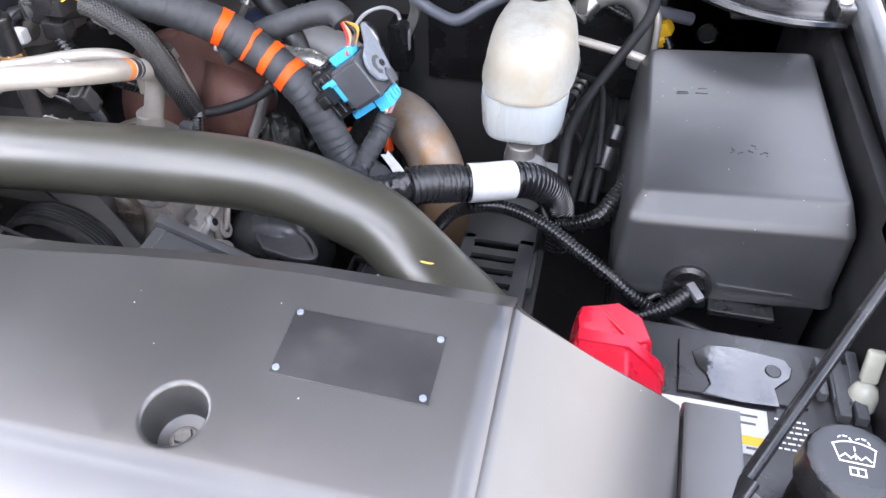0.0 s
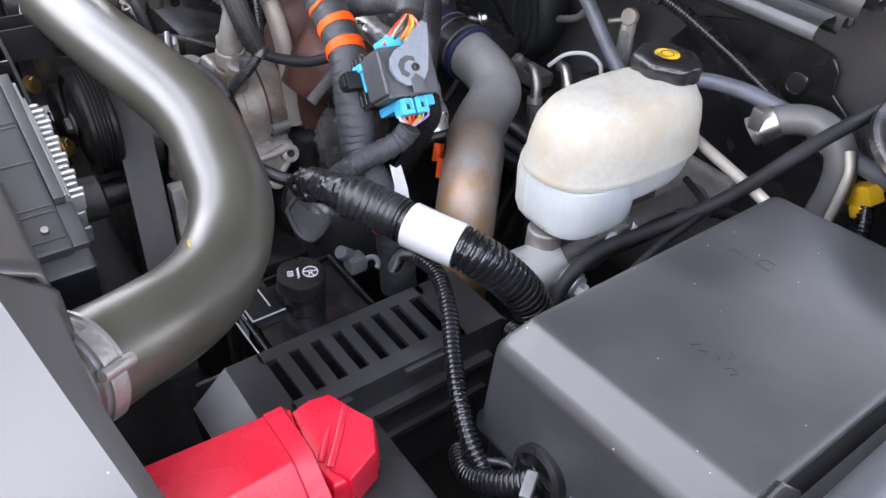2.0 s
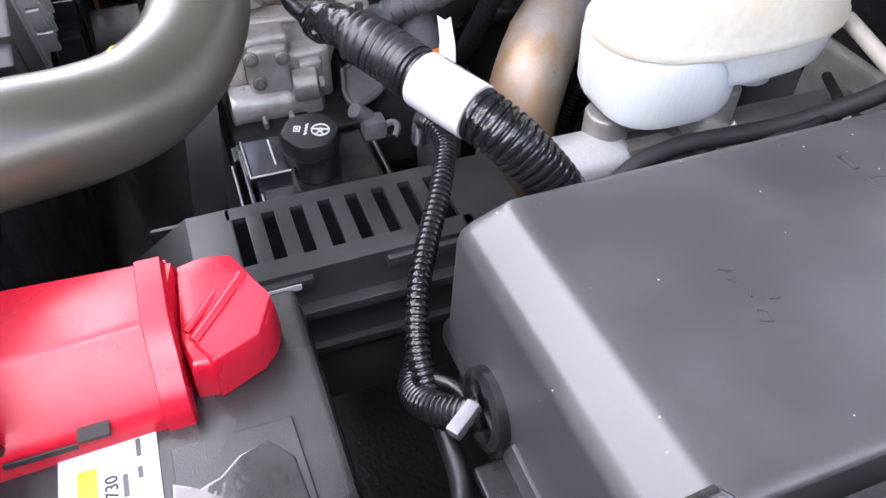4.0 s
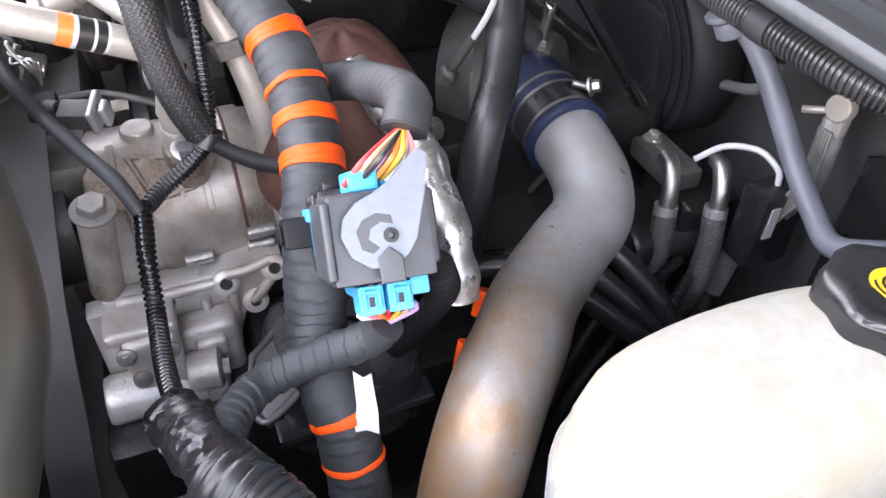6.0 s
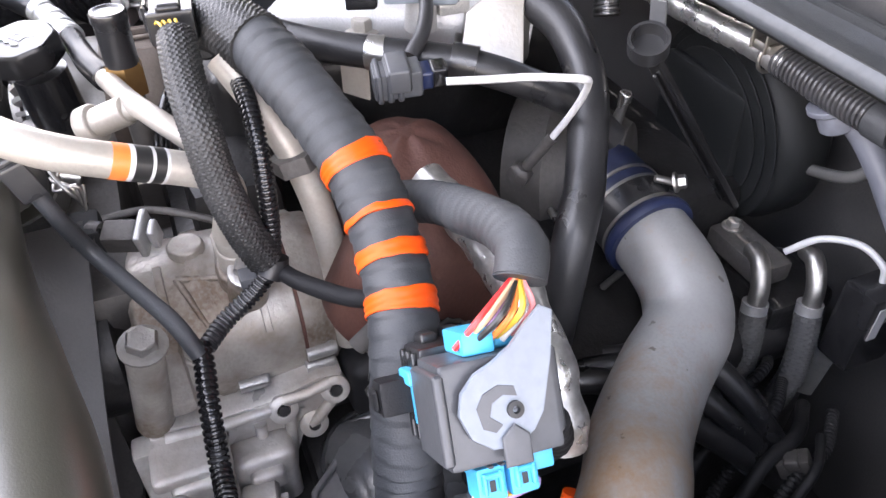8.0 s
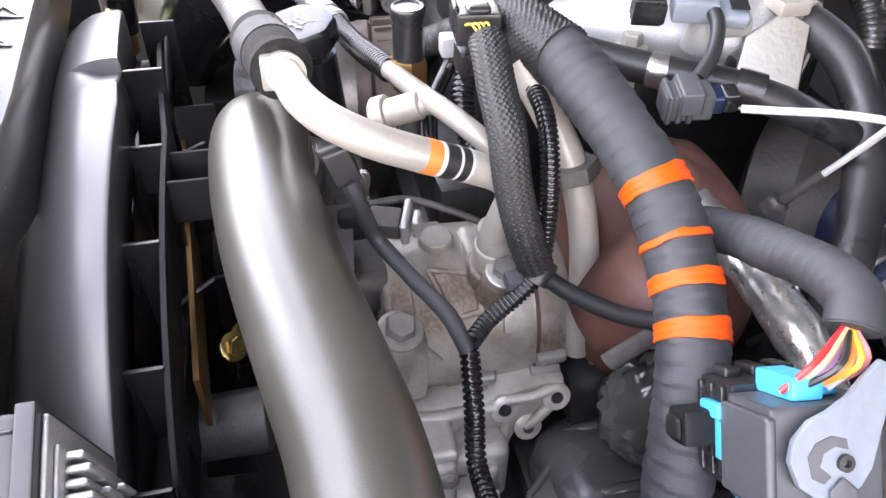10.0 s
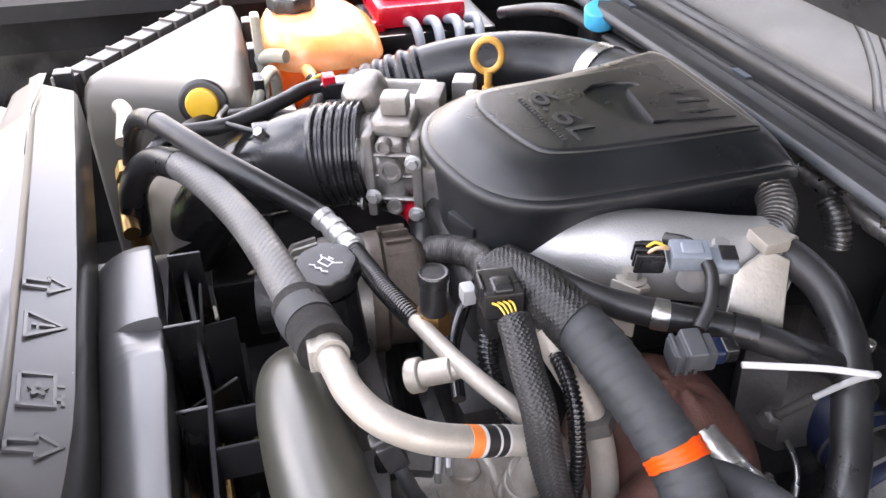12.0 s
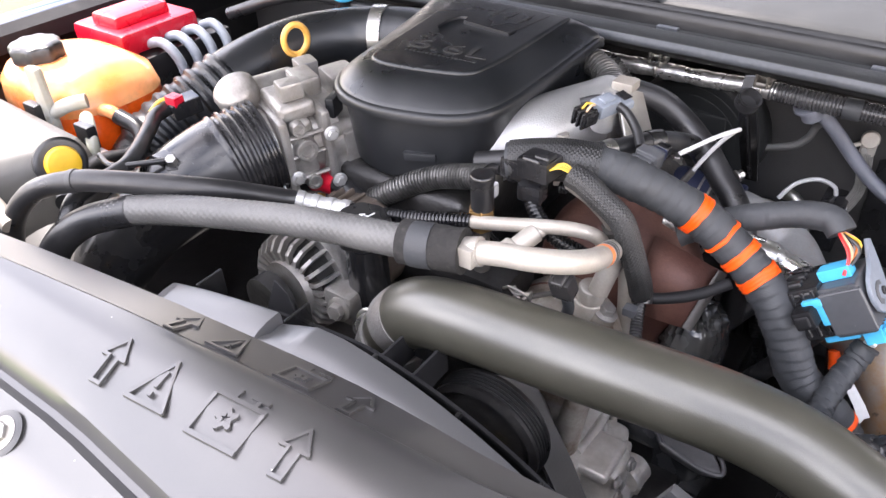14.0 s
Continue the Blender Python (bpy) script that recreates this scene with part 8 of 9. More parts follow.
    part("body", lathe([(0.0118, 0), (0.0118, 0.030), (0.0128, 0.032), (0.0128, 0.038), (0.0115, 0.0395), (0.010, 0.0395), (0.009, 0.0385)], (-0.597, 0.602, 1.328), (0, 0, 1), 26), BLACK, s)
    part("stem", disc(0.009, 0.06, (-0.598, 0.602, 1.25)), DARKGREY, s)
    h = thing("coolant_hose", (-0.75, 0.66, 1.15), "black hose with a red mark behind the oil filler", "hose")
    part("hose", tube([(-0.97, 0.60, 1.225), (-0.92, 0.63, 1.238), (-0.875, 0.655, 1.243), (-0.830, 0.655, 1.238), (-0.795, 0.640, 1.215), (-0.775, 0.625, 1.17), (-0.77, 0.62, 1.10)], 0.016, 20, 0.006), RUBBER, h)
    part("red_mark", tube([(-0.892, 0.648, 1.2430), (-0.874, 0.655, 1.2445), (-0.855, 0.657, 1.2435)], 0.0164, 20, 0.004), RED, h, "faded red sleeve")
    g = thing("foil_lead", (-0.7, 0.66, 1.2), "silver foil-wrapped lead behind the sensor", "cable")
    part("wrap", corrugated([(-0.79, 0.652, 1.245), (-0.755, 0.662, 1.268), (-0.715, 0.672, 1.290), (-0.675, 0.672, 1.305), (-0.62, 0.662, 1.325)], 0.0150, 0.0048, 22, 0.12), FLEX, g)
    w = thing("wire_tangle", (-0.60, 0.65, 1.2), "black wires and plugs beside the brass sensor", "wiring")
    part("plug", merge(box((-0.600, 0.638, 1.345), (-0.570, 0.660, 1.368), 0.004), box((-0.575, 0.630, 1.330), (-0.548, 0.650, 1.350), 0.004)), GLOSSY, w)
    part("wire", tube([(-0.60, 0.645, 1.35), (-0.625, 0.655, 1.335), (-0.63, 0.64, 1.30), (-0.60, 0.62, 1.28), (-0.55, 0.61, 1.27)], 0.006, 10), LOOM, w)
    part("wire", corrugated([(-0.565, 0.640, 1.335), (-0.55, 0.632, 1.318), (-0.53, 0.632, 1.300), (-0.505, 0.64, 1.285), (-0.49, 0.655, 1.27)], 0.0085, 0.004, 14, 0.18), LOOM, w)
    part("white_clip", box((-0.615, 0.628, 1.322), (-0.600, 0.640, 1.338), 0.003), WHITE, w)
    b2 = thing("small_bolt_boss", (-0.787, 0.70, 1.22), "dark bracket with a plated bolt under the cover", "bracket")
    part("bracket", box((-0.83, 0.685, 1.235), (-0.745, 0.72, 1.285), 0.008), BLACK, b2)
    part("bolt", hexbolt((-0.785, 0.686, 1.270), (0.3, -0.9, 0.5), 0.008, 0.010), STEEL, b2)
    e = thing("control_module", (-0.24, 0.38, 1.18), "black finned control module standing behind the radiator cover", "control module")
    m = frame_at((-0.314, 0.394, 1.3285), (0.922, 0, -0.386), (0, 1, 0))
    # u down the long edge, v to the engine, w out of the top
    case = part("case", box((0.002, -0.046, -0.110), (0.170, -0.008, -0.003), 0.004, 2, m), LID, e)
    part("rear_rim", box((0.0, -0.0085, -0.110), (0.128, 0.0, 0.001), 0.0015, 2, m), LID, case)
    for u in (0.010, 0.046, 0.050, 0.086, 0.1285, 0.134, 0.158):
        part("panel_rib", box((u, -0.043, -0.004), (u + 0.0016, -0.010, -0.0016), 0.0006, 1, m), LID, case)
    for v in (-0.0455, -0.0400):
        part("panel_rib", box((0.003, v, -0.004), (0.168, v + 0.0016, -0.0016), 0.0006, 1, m), LID, case)
    part("end_block", merge(box((0.128, -0.012, -0.100), (0.168, 0.004, -0.006), 0.003, 2, m), box((0.150, -0.046, -0.110), (0.186, 0.002, -0.012), 0.004, 2, m)), LID, e)
    part("stud", disc(0.003, 0.003, m @ V(0.150, -0.022, -0.003), m.to_3x3() @ V(0, 0, 1)), STEEL, e)
    part("heat_sink", merge(box((0.004, 0.0, -0.105), (0.122, 0.0030, -0.006), 0.0008, 1, m), box((0.016, 0.003, -0.105), (0.120, 0.0055, -0.012), 0.0008, 1, m)), ALUCLEAN, case, "bare aluminium plate")
    for k in range(17):
        for j in range(3):
            part("fin", box((0.018 + 0.0060 * k, 0.0050, -0.040 - 0.024 * j), (0.0214 + 0.0060 * k, 0.0170 - 0.0012 * ((k + j) % 3) - 0.004 * (k == 0), -0.019 - 0.024 * j), 0.0010, 1, m), ALUCLEAN, case, "bare aluminium fin")
    i = thing("idler_shaft", (-0.473, 0.45, 1.06), "brown-grey metal shaft housing with a pale end flange", "shaft")
    part("barrel", lathe([(0.020, 0.004), (0.0255, 0.006), (0.0262, 0.060), (0.020, 0.064)], (-0.473, 0.402, 1.092), (0, 1, 0), 36), DARKGREY, i)
    part("flange", lathe([(0.018, 0), (0.0290, 0.001), (0.0300, 0.003), (0.0300, 0.006), (0.0280, 0.008), (0.018, 0.0085)], (-0.473, 0.400, 1.092), (0, 1, 0), 36), ALUDIRTY, i, "pale end flange")
    part("hub", lathe([(0.016, 0), (0.016, 0.05)], (-0.473, 0.460, 1.092), (0, 1, 0), 24), DARK, i)


front_drive()


# ---- passenger side ----
def passenger_side():
    a = thing("air_box", (-1.26, 0.38, 1.0), "grey plastic air cleaner box with a clipped lid", "air cleaner")

    def ringr(x0, x1, y0, y1, z, r, n=6):
        out = []
        for cx, cy, a0 in ((x1 - r, y1 - r, 0), (x0 + r, y1 - r, 90), (x0 + r, y0 + r, 180), (x1 - r, y0 + r, 270)):
            for k in range(n + 1):
                t = radians(a0 + 90 * k / n)
                out.append(V(cx + r * math.cos(t), cy + r * math.sin(t), z))
        return out
    corner = [(-1.205, 0.272), (-1.178, 0.282), (-1.100, 0.448), (-1.098, 0.470), (-1.110, 0.486), (-1.40, 0.500), (-1.470, 0.492), (-1.478, 0.478)]
    mx, my = -1.25, 0.43

    def shrink(d, z):
        return [V(x - d * (x - mx) / math.hypot(x - mx, y - my), y - d * (y - my) / math.hypot(x - mx, y - my), z) for x, y in corner]
    part("body", layers([shrink(-0.012, 1.0), shrink(-0.008, 1.24), shrink(-0.002, 1.285), shrink(0.004, 1.303), shrink(0.014, 1.316), shrink(0.030, 1.323), shrink(0.06, 1.326)]), AIRBOX, a, "pale grey lid with a cut corner")
    # the black clip rim along the cut side, with its pale teeth
    p0, p1 = V(-1.205, 0.262, 1.315), V(-1.490, 0.482, 1.325)
    d = (p1 - p0).normalized()
    side = V(d.y, -d.x, 0)
    side = side if side.y < 0 else -side
    rail = frame_at(p0, d, side)
    L = (p1 - p0).length
    part("lid_rim", box((-0.01, 0.0, -0.03), (L + 0.01, 0.028, 0.004), 0.003, 2, rail) if rail.to_3x3().col[2].z > 0 else box((-0.01, 0.0, -0.004), (L + 0.01, 0.028, 0.03), 0.003, 2, rail), BLACK, a, "black ribbed lid rim")
    for k in range(9):
        u = 0.02 + (L - 0.04) * k / 8
        q = p0 + d * u
        part("rim_tooth", box((-0.002, -0.016, -0.012), (0.002, 0.016, 0.007), 0.001, 1, frame_at(q + side * 0.012, d, V(-d.y, d.x, 0))), AIRBOX, a)
    part("rim_post", box((p0.x - 0.012, p0.y - 0.02, 1.26), (p0.x + 0.010, p0.y + 0.004, 1.330), 0.003), BLACK, a)
    for x in (-1.16, -1.28, -1.40):
        part("clip", box((x, 0.498, 1.285), (x + 0.03, 0.512, 1.318), 0.003), BLACK, a)
    gauge = part("gauge_ring", lathe([(0.030, 0), (0.031, 0.010), (0.026, 0.014)], (-1.088, 0.433, 1.314), (1, -0.15, 0.25), 30), BLACK, a)
    part("gauge_cap", lathe([(0.020, 0), (0.0215, 0.006), (0.019, 0.012), (0.010, 0.014)], (-1.078, 0.4315, 1.316), (1, -0.15, 0.25), 28), YELLOW, gauge, "yellow filter gauge")
    part("outlet", tube([(-1.10, 0.40, 1.20), (-1.06, 0.39, 1.18), (-1.02, 0.40, 1.14)], 0.055, 28, 0.01), AIRBOX, a)
    c = thing("coolant_tank", (-1.33, 0.61, 1.05), "translucent coolant tank full of orange coolant", "coolant tank")
    part("tank", layers([oval(-1.33, 0.615, 0.085, 0.075, 1.10, 3), oval(-1.33, 0.615, 0.105, 0.090, 1.14, 3), oval(-1.33, 0.615, 0.110, 0.094, 1.25, 3), oval(-1.33, 0.615, 0.110, 0.094, 1.285, 3)]), COOLANT, c, "orange coolant showing through")
    part("tank_top", layers([oval(-1.33, 0.615, 0.111, 0.095, 1.284, 3), oval(-1.33, 0.612, 0.106, 0.090, 1.312, 3), oval(-1.335, 0.605, 0.085, 0.072, 1.332, 2.6), oval(-1.34, 0.60, 0.05, 0.045, 1.340, 2.4)]), TANK, c, "pale translucent top")
    part("neck", disc(0.028, 0.02, (-1.355, 0.578, 1.325)), TANK, c)
    part("cap", lathe([(0.034, 0), (0.036, 0.004), (0.036, 0.020), (0.030, 0.026)], (-1.355, 0.578, 1.338), (0, 0, 1), 48, wave=0.06, lobes=8), BLACK, c, "black pressure cap")
    part("outlet_pipe", tube([(-1.245, 0.575, 1.285), (-1.215, 0.580, 1.288), (-1.195, 0.585, 1.280)], 0.0095, 16), TANK, c)
    part("strap", merge(box((-1.262, 0.508, 1.20), (-1.235, 0.522, 1.37), 0.006, 2), tube([(-1.248, 0.515, 1.30), (-1.222, 0.53, 1.315), (-1.205, 0.55, 1.318)], 0.010, 14)), RESERVOIR, c, "milky white upright pipe")
    part("strap_foot", box((-1.25, 0.50, 1.21), (-1.16, 0.555, 1.242), 0.006), WHITE, c, "white moulded foot")
    h = thing("overflow_hose", (-1.15, 0.56, 1.15), "black rubber hose from the coolant tank", "hose")
    part("hose", tube([(-1.20, 0.584, 1.282), (-1.165, 0.588, 1.270), (-1.145, 0.575, 1.255), (-1.135, 0.545, 1.255), (-1.115, 0.50, 1.275), (-1.085, 0.455, 1.29), (-1.05, 0.42, 1.30), (-1.02, 0.395, 1.30)], 0.0115, 16), RUBBER, h)
    part("clear_hose", tube([(-1.13, 0.49, 1.24), (-1.13, 0.50, 1.29), (-1.16, 0.52, 1.315), (-1.19, 0.53, 1.295), (-1.2, 0.53, 1.25)], 0.008, 14), CLEAR, h, "cloudy clear hose")
    r = thing("jump_terminal", (-1.42, 0.80, 1.1), "red plastic cover over the second battery terminal", "terminal cover")
    part("cover", merge(box((-1.50, 0.715, 1.285), (-1.36, 0.87, 1.325), 0.012, 2), box((-1.46, 0.73, 1.315), (-1.39, 0.84, 1.345), 0.012, 2), box((-1.385, 0.70, 1.20), (-1.36, 0.73, 1.30), 0.006, 1)), RED, r)
    part("holder", box((-1.52, 0.70, 1.10), (-1.34, 0.92, 1.284), 0.01), BLACK, r)
    k = thing("battery_cables", (-1.33, 0.85, 1.15), "bundle of grey battery cables", "cable")
    for i in range(4):
        part("cable", tube([(-1.37 + 0.004 * i, 0.765 + 0.035 * i, 1.295), (-1.335, 0.772 + 0.036 * i, 1.300), (-1.305, 0.775 + 0.034 * i, 1.275), (-1.29, 0.775 + 0.03 * i, 1.22), (-1.28, 0.78 + 0.03 * i, 1.15)], 0.0085, 12), LEVER, k)
    d = thing("air_duct", (-1.1, 0.82, 1.15), "black air duct with ribs curving to the engine cover", "air duct")
    p = [(-1.19, 0.55, 1.17), (-1.175, 0.62, 1.235), (-1.15, 0.70, 1.275), (-1.13, 0.78, 1.300), (-1.10, 0.86, 1.313), (-1.05, 0.925, 1.315), (-0.985, 0.955, 1.318), (-0.93, 0.96, 1.32)]
    path = spline(p, 0.0045)
    n = len(path)
    part("duct", sweep(bmesh.new(), path, [0.046 + (0.004 if (0.12 < i / n < 0.42 and (i // 2) % 2) else 0) for i in range(n)], 30), COVER, d)
    part("clamp", sweep(bmesh.new(), cut(path, 0.84, 0.88), 0.0485, 30), STEEL, d, "plated hose clamp")
    g = thing("dipstick", (-1.045, 0.80, 1.15), "ochre ring-pull oil dipstick", "dipstick")
    ring = [V(-1.0475, 0.800, 1.352) + V(0.35 * 0.0185 * math.cos(t), 0.94 * 0.0185 * math.cos(t), 0.022 * math.sin(t)) for t in (2 * math.pi * k / 28 for k in range(29))]
    part("ring", sweep(bmesh.new(), ring, 0.0048, 10), YELLOWOCHRE, g)
    part("stem", merge(tube([(-1.044, 0.800, 1.332), (-1.042, 0.800, 1.318), (-1.040, 0.800, 1.30)], 0.0055, 10), disc(0.008, 0.012, (-1.041, 0.80, 1.30)), tube([(-1.041, 0.80, 1.302), (-1.03, 0.79, 1.22), (-1.02, 0.78, 1.1)], 0.006, 10)), YELLOWOCHRE, g)
    b = thing("blue_cap", (-1.12, 1.01, 1.2), "small bright blue cap near the cowl", "cap")
    part("cap", merge(disc(0.024, 0.03, (-1.135, 1.005, 1.345), (0.2, -0.2, 1)), box((-1.16, 0.995, 1.345), (-1.115, 1.02, 1.372), 0.006)), BLUE, b)
    part("stem", disc(0.018, 0.16, (-1.138, 1.008, 1.19)), BLACK, b)
    q = thing("cable", (-1.2, 1.0, 1.2), "black cable looping behind the air duct", "cable")
    part("cable", tube([(-1.35, 0.93, 1.30), (-1.25, 0.96, 1.335), (-1.18, 0.985, 1.345), (-1.10, 1.02, 1.325), (-0.98, 1.03, 1.33)], 0.011, 14), RUBBER, q)
    u = thing("wire_loom", (-1.05, 0.55, 1.2), "black taped loom with a red-locked plug behind the intake elbow", "wire loom", grp="corrugated wire looms")
    part("loom", tube([(-0.970, 0.360, 1.300), (-0.985, 0.395, 1.322), (-0.991, 0.461, 1.325), (-1.035, 0.522, 1.325), (-1.068, 0.560, 1.325), (-1.075, 0.585, 1.325)], 0.0095, 14, 0.006, 0.06), RUBBER, u)
    part("plug", box((-0.015, -0.020, -0.011), (0.015, 0.020, 0.011), 0.003, 2, frame_at((-1.062, 0.602, 1.325), (0.9, -0.3, 0), (0.3, 0.9, 0.1))), GLOSSY, u)
    part("lock", box((-1.072, 0.582, 1.330), (-1.052, 0.598, 1.344), 0.002), RED, u)
    part("wire", tube([(-1.085, 0.565, 1.325), (-1.080, 0.580, 1.336), (-1.070, 0.592, 1.338)], 0.0025, 8), WIRES["yellow"], u)
    m = thing("brass_pipes", (-1.08, 0.34, 1.1), "pale and brassy pipe ends with fittings behind the radiator cover", "pipe")
    part("pipe", tube([(-1.10, 0.33, 1.315), (-1.07, 0.338, 1.318), (-1.03, 0.335, 1.300)], 0.010, 14), PALELINE, m)
    part("pipe", tube([(-1.05, 0.32, 1.23), (-0.99, 0.325, 1.225), (-0.95, 0.33, 1.22)], 0.010, 14), BRASS, m)
    part("fitting", lathe([(0.014, 0), (0.014, 0.03)], (-1.06, 0.325, 1.25), (1, 0.1, 0), 6), BRASS, m)
    part("fitting", disc(0.012, 0.04, (-0.99, 0.33, 1.17)), BRASS, m)
    # solid near-black block, added so that the gap below reads as shaded
    part("dark_filler", box((-1.12, 0.40, 0.98), (-0.98, 0.48, 1.10), 0.01), DARK, m)


YELLOWOCHRE = material("ochre_plastic", (0.62, 0.33, 0.07), 0.42, bump=0.1)
passenger_side()


# ---- rear of the bay ----
def firewall_things():
    f = thing("foil_conduit", (-0.5, 1.09, 1.30), "foil-wrapped conduit clipped under the cowl, turning into a corrugated loom", "conduit")
    fo = [(-0.745, 1.070, 1.305), (-0.652, 1.070, 1.305), (-0.579, 1.070, 1.306), (-0.520, 1.070, 1.307), (-0.474, 1.070, 1.310), (-0.436, 1.070, 1.310)]
    part("foil_wrap", tube(fo, 0.0112, 24, 0.004, 0.14), FOIL, f, "crinkled silver foil")
    part("corrugated_tube", corrugated([(-0.445, 1.070, 1.3098), (-0.392, 1.070, 1.308), (-0.345, 1.070, 1.308), (-0.304, 1.072, 1.307), (-0.264, 1.078, 1.305), (-0.230, 1.095, 1.300)], 0.0130, 0.0044, 22, 0.18), CONDUIT, f)
    for x in (-0.602, -0.455):
        part("clip", merge(box((x - 0.009, 1.052, 1.316), (x - 0.006, 1.066, 1.340), 0.001, 1), box((x + 0.006, 1.052, 1.316), (x + 0.009, 1.066, 1.340), 0.001, 1), box((x - 0.012, 1.054, 1.316), (x + 0.012, 1.086, 1.324), 0.003), sweep(bmesh.new(), [V(x, 1.070 + 0.0125 * math.cos(a), 1.308 + 0.0125 * math.sin(a)) for a in (2 * math.pi * j / 20 for j in range(21))], 0.0016, 8)), STEEL, f, "plated spring clip")
    part("tape", sweep(bmesh.new(), spline([(-0.352, 1.070, 1.308), (-0.342, 1.070, 1.308), (-0.332, 1.0705, 1.308)], 0.004), 0.0140, 20), CLOTH, f)
    kb = thing("vent_fitting", (-0.444, 0.945, 1.30), "black round cap on a flat steel arm over the heater hose", "fitting")
    part("cup", lathe([(0.011, 0), (0.0145, 0.003), (0.0145, 0.016), (0.012, 0.016), (0.011, 0.006)], (-0.444, 0.942, 1.340), (0.35, -0.35, 0.85), 24), BLACK, kb)
    part("stem", box((-0.006, -0.0015, 0), (0.006, 0.0015, 0.034), 0.001, 1, frame_at((-0.450, 0.952, 1.344), (1, 0.6, 0), (-0.6, 1, 0.3))), CONN, kb)
    am = frame_at((-0.440, 0.946, 1.334), (1, 0, 0), (0, -0.58, 0.81))
    part("arm", prism([(-0.011, 0.006), (0.011, 0.006), (0.0125, -0.06), (0.011, -0.185), (-0.011, -0.185), (-0.0125, -0.06)], -0.003, 0.003, 0.0015, 2, am), STAMP, kb, "flat black steel arm")
    part("arm_rib", box((-0.002, -0.175, 0.003), (0.002, -0.01, 0.0065), 0.001, 1, am), STAMP, kb)
    g = thing("cable", (-0.28, 1.1, 1.15), "grey-blue sheathed cable hanging down the firewall", "cable")
    part("cable", tube([(-0.395, 1.078, 1.298), (-0.375, 1.092, 1.280), (-0.352, 1.100, 1.255), (-0.325, 1.104, 1.225), (-0.295, 1.104, 1.198), (-0.262, 1.098, 1.182), (-0.225, 1.086, 1.180), (-0.185, 1.088, 1.206), (-0.144, 1.09, 1.228), (-0.099, 1.09, 1.238), (-0.061, 1.09, 1.240), (-0.01, 1.09, 1.237), (0.031, 1.09, 1.232), (0.064, 1.095, 1.220), (0.12, 1.12, 1.20)], 0.0095, 16), SHEATH, g)
    part("grommet", merge(disc(0.014, 0.016, (-0.392, 1.080, 1.292), (0.3, 0.3, -0.8)), disc(0.019, 0.005, (-0.396, 1.080, 1.297), (0.3, 0.3, -0.8))), SHEATH, g)
    s = thing("ground_strap", (-0.31, 1.14, 1.05), "braided grey ground strap bolted to the firewall", "ground strap")
    part("strap", sweep(bmesh.new(), spline([(-0.318, 1.155, 1.222), (-0.313, 1.150, 1.195), (-0.311, 1.147, 1.16), (-0.325, 1.140, 1.12), (-0.345, 1.13, 1.07), (-0.35, 1.12, 1.0)], 0.005), 0.0105, 14, flat=0.35), STRAP, s, "woven tinned strap")
    for k in range(5):
        part("strand", tube([(-0.324 + 0.003 * k, 1.147, 1.215), (-0.319 + 0.003 * k, 1.143, 1.185), (-0.317 + 0.003 * k, 1.140, 1.155), (-0.331 + 0.003 * k, 1.133, 1.115), (-0.351 + 0.003 * k, 1.123, 1.065)], 0.0017, 6), STRAP, s)
    part("lug", merge(box((-0.327, 1.150, 1.210), (-0.307, 1.160, 1.236), 0.003), disc(0.012, 0.012, (-0.318, 1.16, 1.233), (0.1, -1, 0.2)), tube([(-0.325, 1.152, 1.228), (-0.342, 1.14, 1.222)], 0.0035, 8)), PALELINE, s, "pale lug and stud")
    w = thing("firewall_wire", (-0.5, 1.15, 1.2), "thin grey wire looping along the firewall", "cable")
    part("wire", tube([(-0.60, 1.16, 1.150), (-0.545, 1.15, 1.160), (-0.50, 1.15, 1.175), (-0.458, 1.15, 1.184), (-0.428, 1.15, 1.193), (-0.407, 1.15, 1.203), (-0.393, 1.15, 1.220), (-0.387, 1.146, 1.240), (-0.376, 1.135, 1.252), (-0.360, 1.115, 1.255)], 0.0056, 10), HOSE, w)
    part("end_plug", merge(disc(0.007, 0.03, (-0.60, 1.16, 1.150), (-1, 0, -0.2)), disc(0.0075, 0.012, (-0.49, 1.15, 1.178), (-1, 0, -0.2))), PALELINE, w)
    b = thing("brake_booster", (-0.56, 1.1, 0.95), "black hydraulic brake booster housing on the firewall", "brake booster")
    part("shell", lathe([(0.05, 0), (0.095, 0.012), (0.105, 0.03), (0.105, 0.06), (0.08, 0.085)], (-0.555, 1.115, 1.185), (0.1, 1, 0.1), 40), COWL, b)
    part("front_plate", box((-0.62, 1.105, 1.13), (-0.50, 1.118, 1.24), 0.008), COWL, b)
    for k_ in range(3):
        part("shell_rib", lathe([(0.099 - 0.012 * k_, 0.011 - 0.003 * k_), (0.100 - 0.012 * k_, 0.009 - 0.003 * k_), (0.098 - 0.012 * k_, 0.008 - 0.003 * k_)], (-0.555, 1.115, 1.185), (0.1, 1, 0.1), 40), COWL, b)
    h = thing("hydraulic_unit", (-0.37, 1.1, 0.95), "dark hydraulic unit with braided hoses and steel fittings", "hydraulic unit")
    part("body", merge(box((-0.45, 1.075, 1.02), (-0.375, 1.15, 1.10), 0.010), lathe([(0.030, 0), (0.034, 0.006), (0.034, 0.09)], (-0.40, 1.03, 1.05), (0, 1, 0), 28)), DARK, h)
    part("top_plate", box((-0.475, 1.075, 1.104), (-0.400, 1.112, 1.126), 0.005), DARKGREY, h)
    part("bolt", hexbolt((-0.464, 1.094, 1.125), (0, 0, 1), 0.007, 0.009), ALU, h)
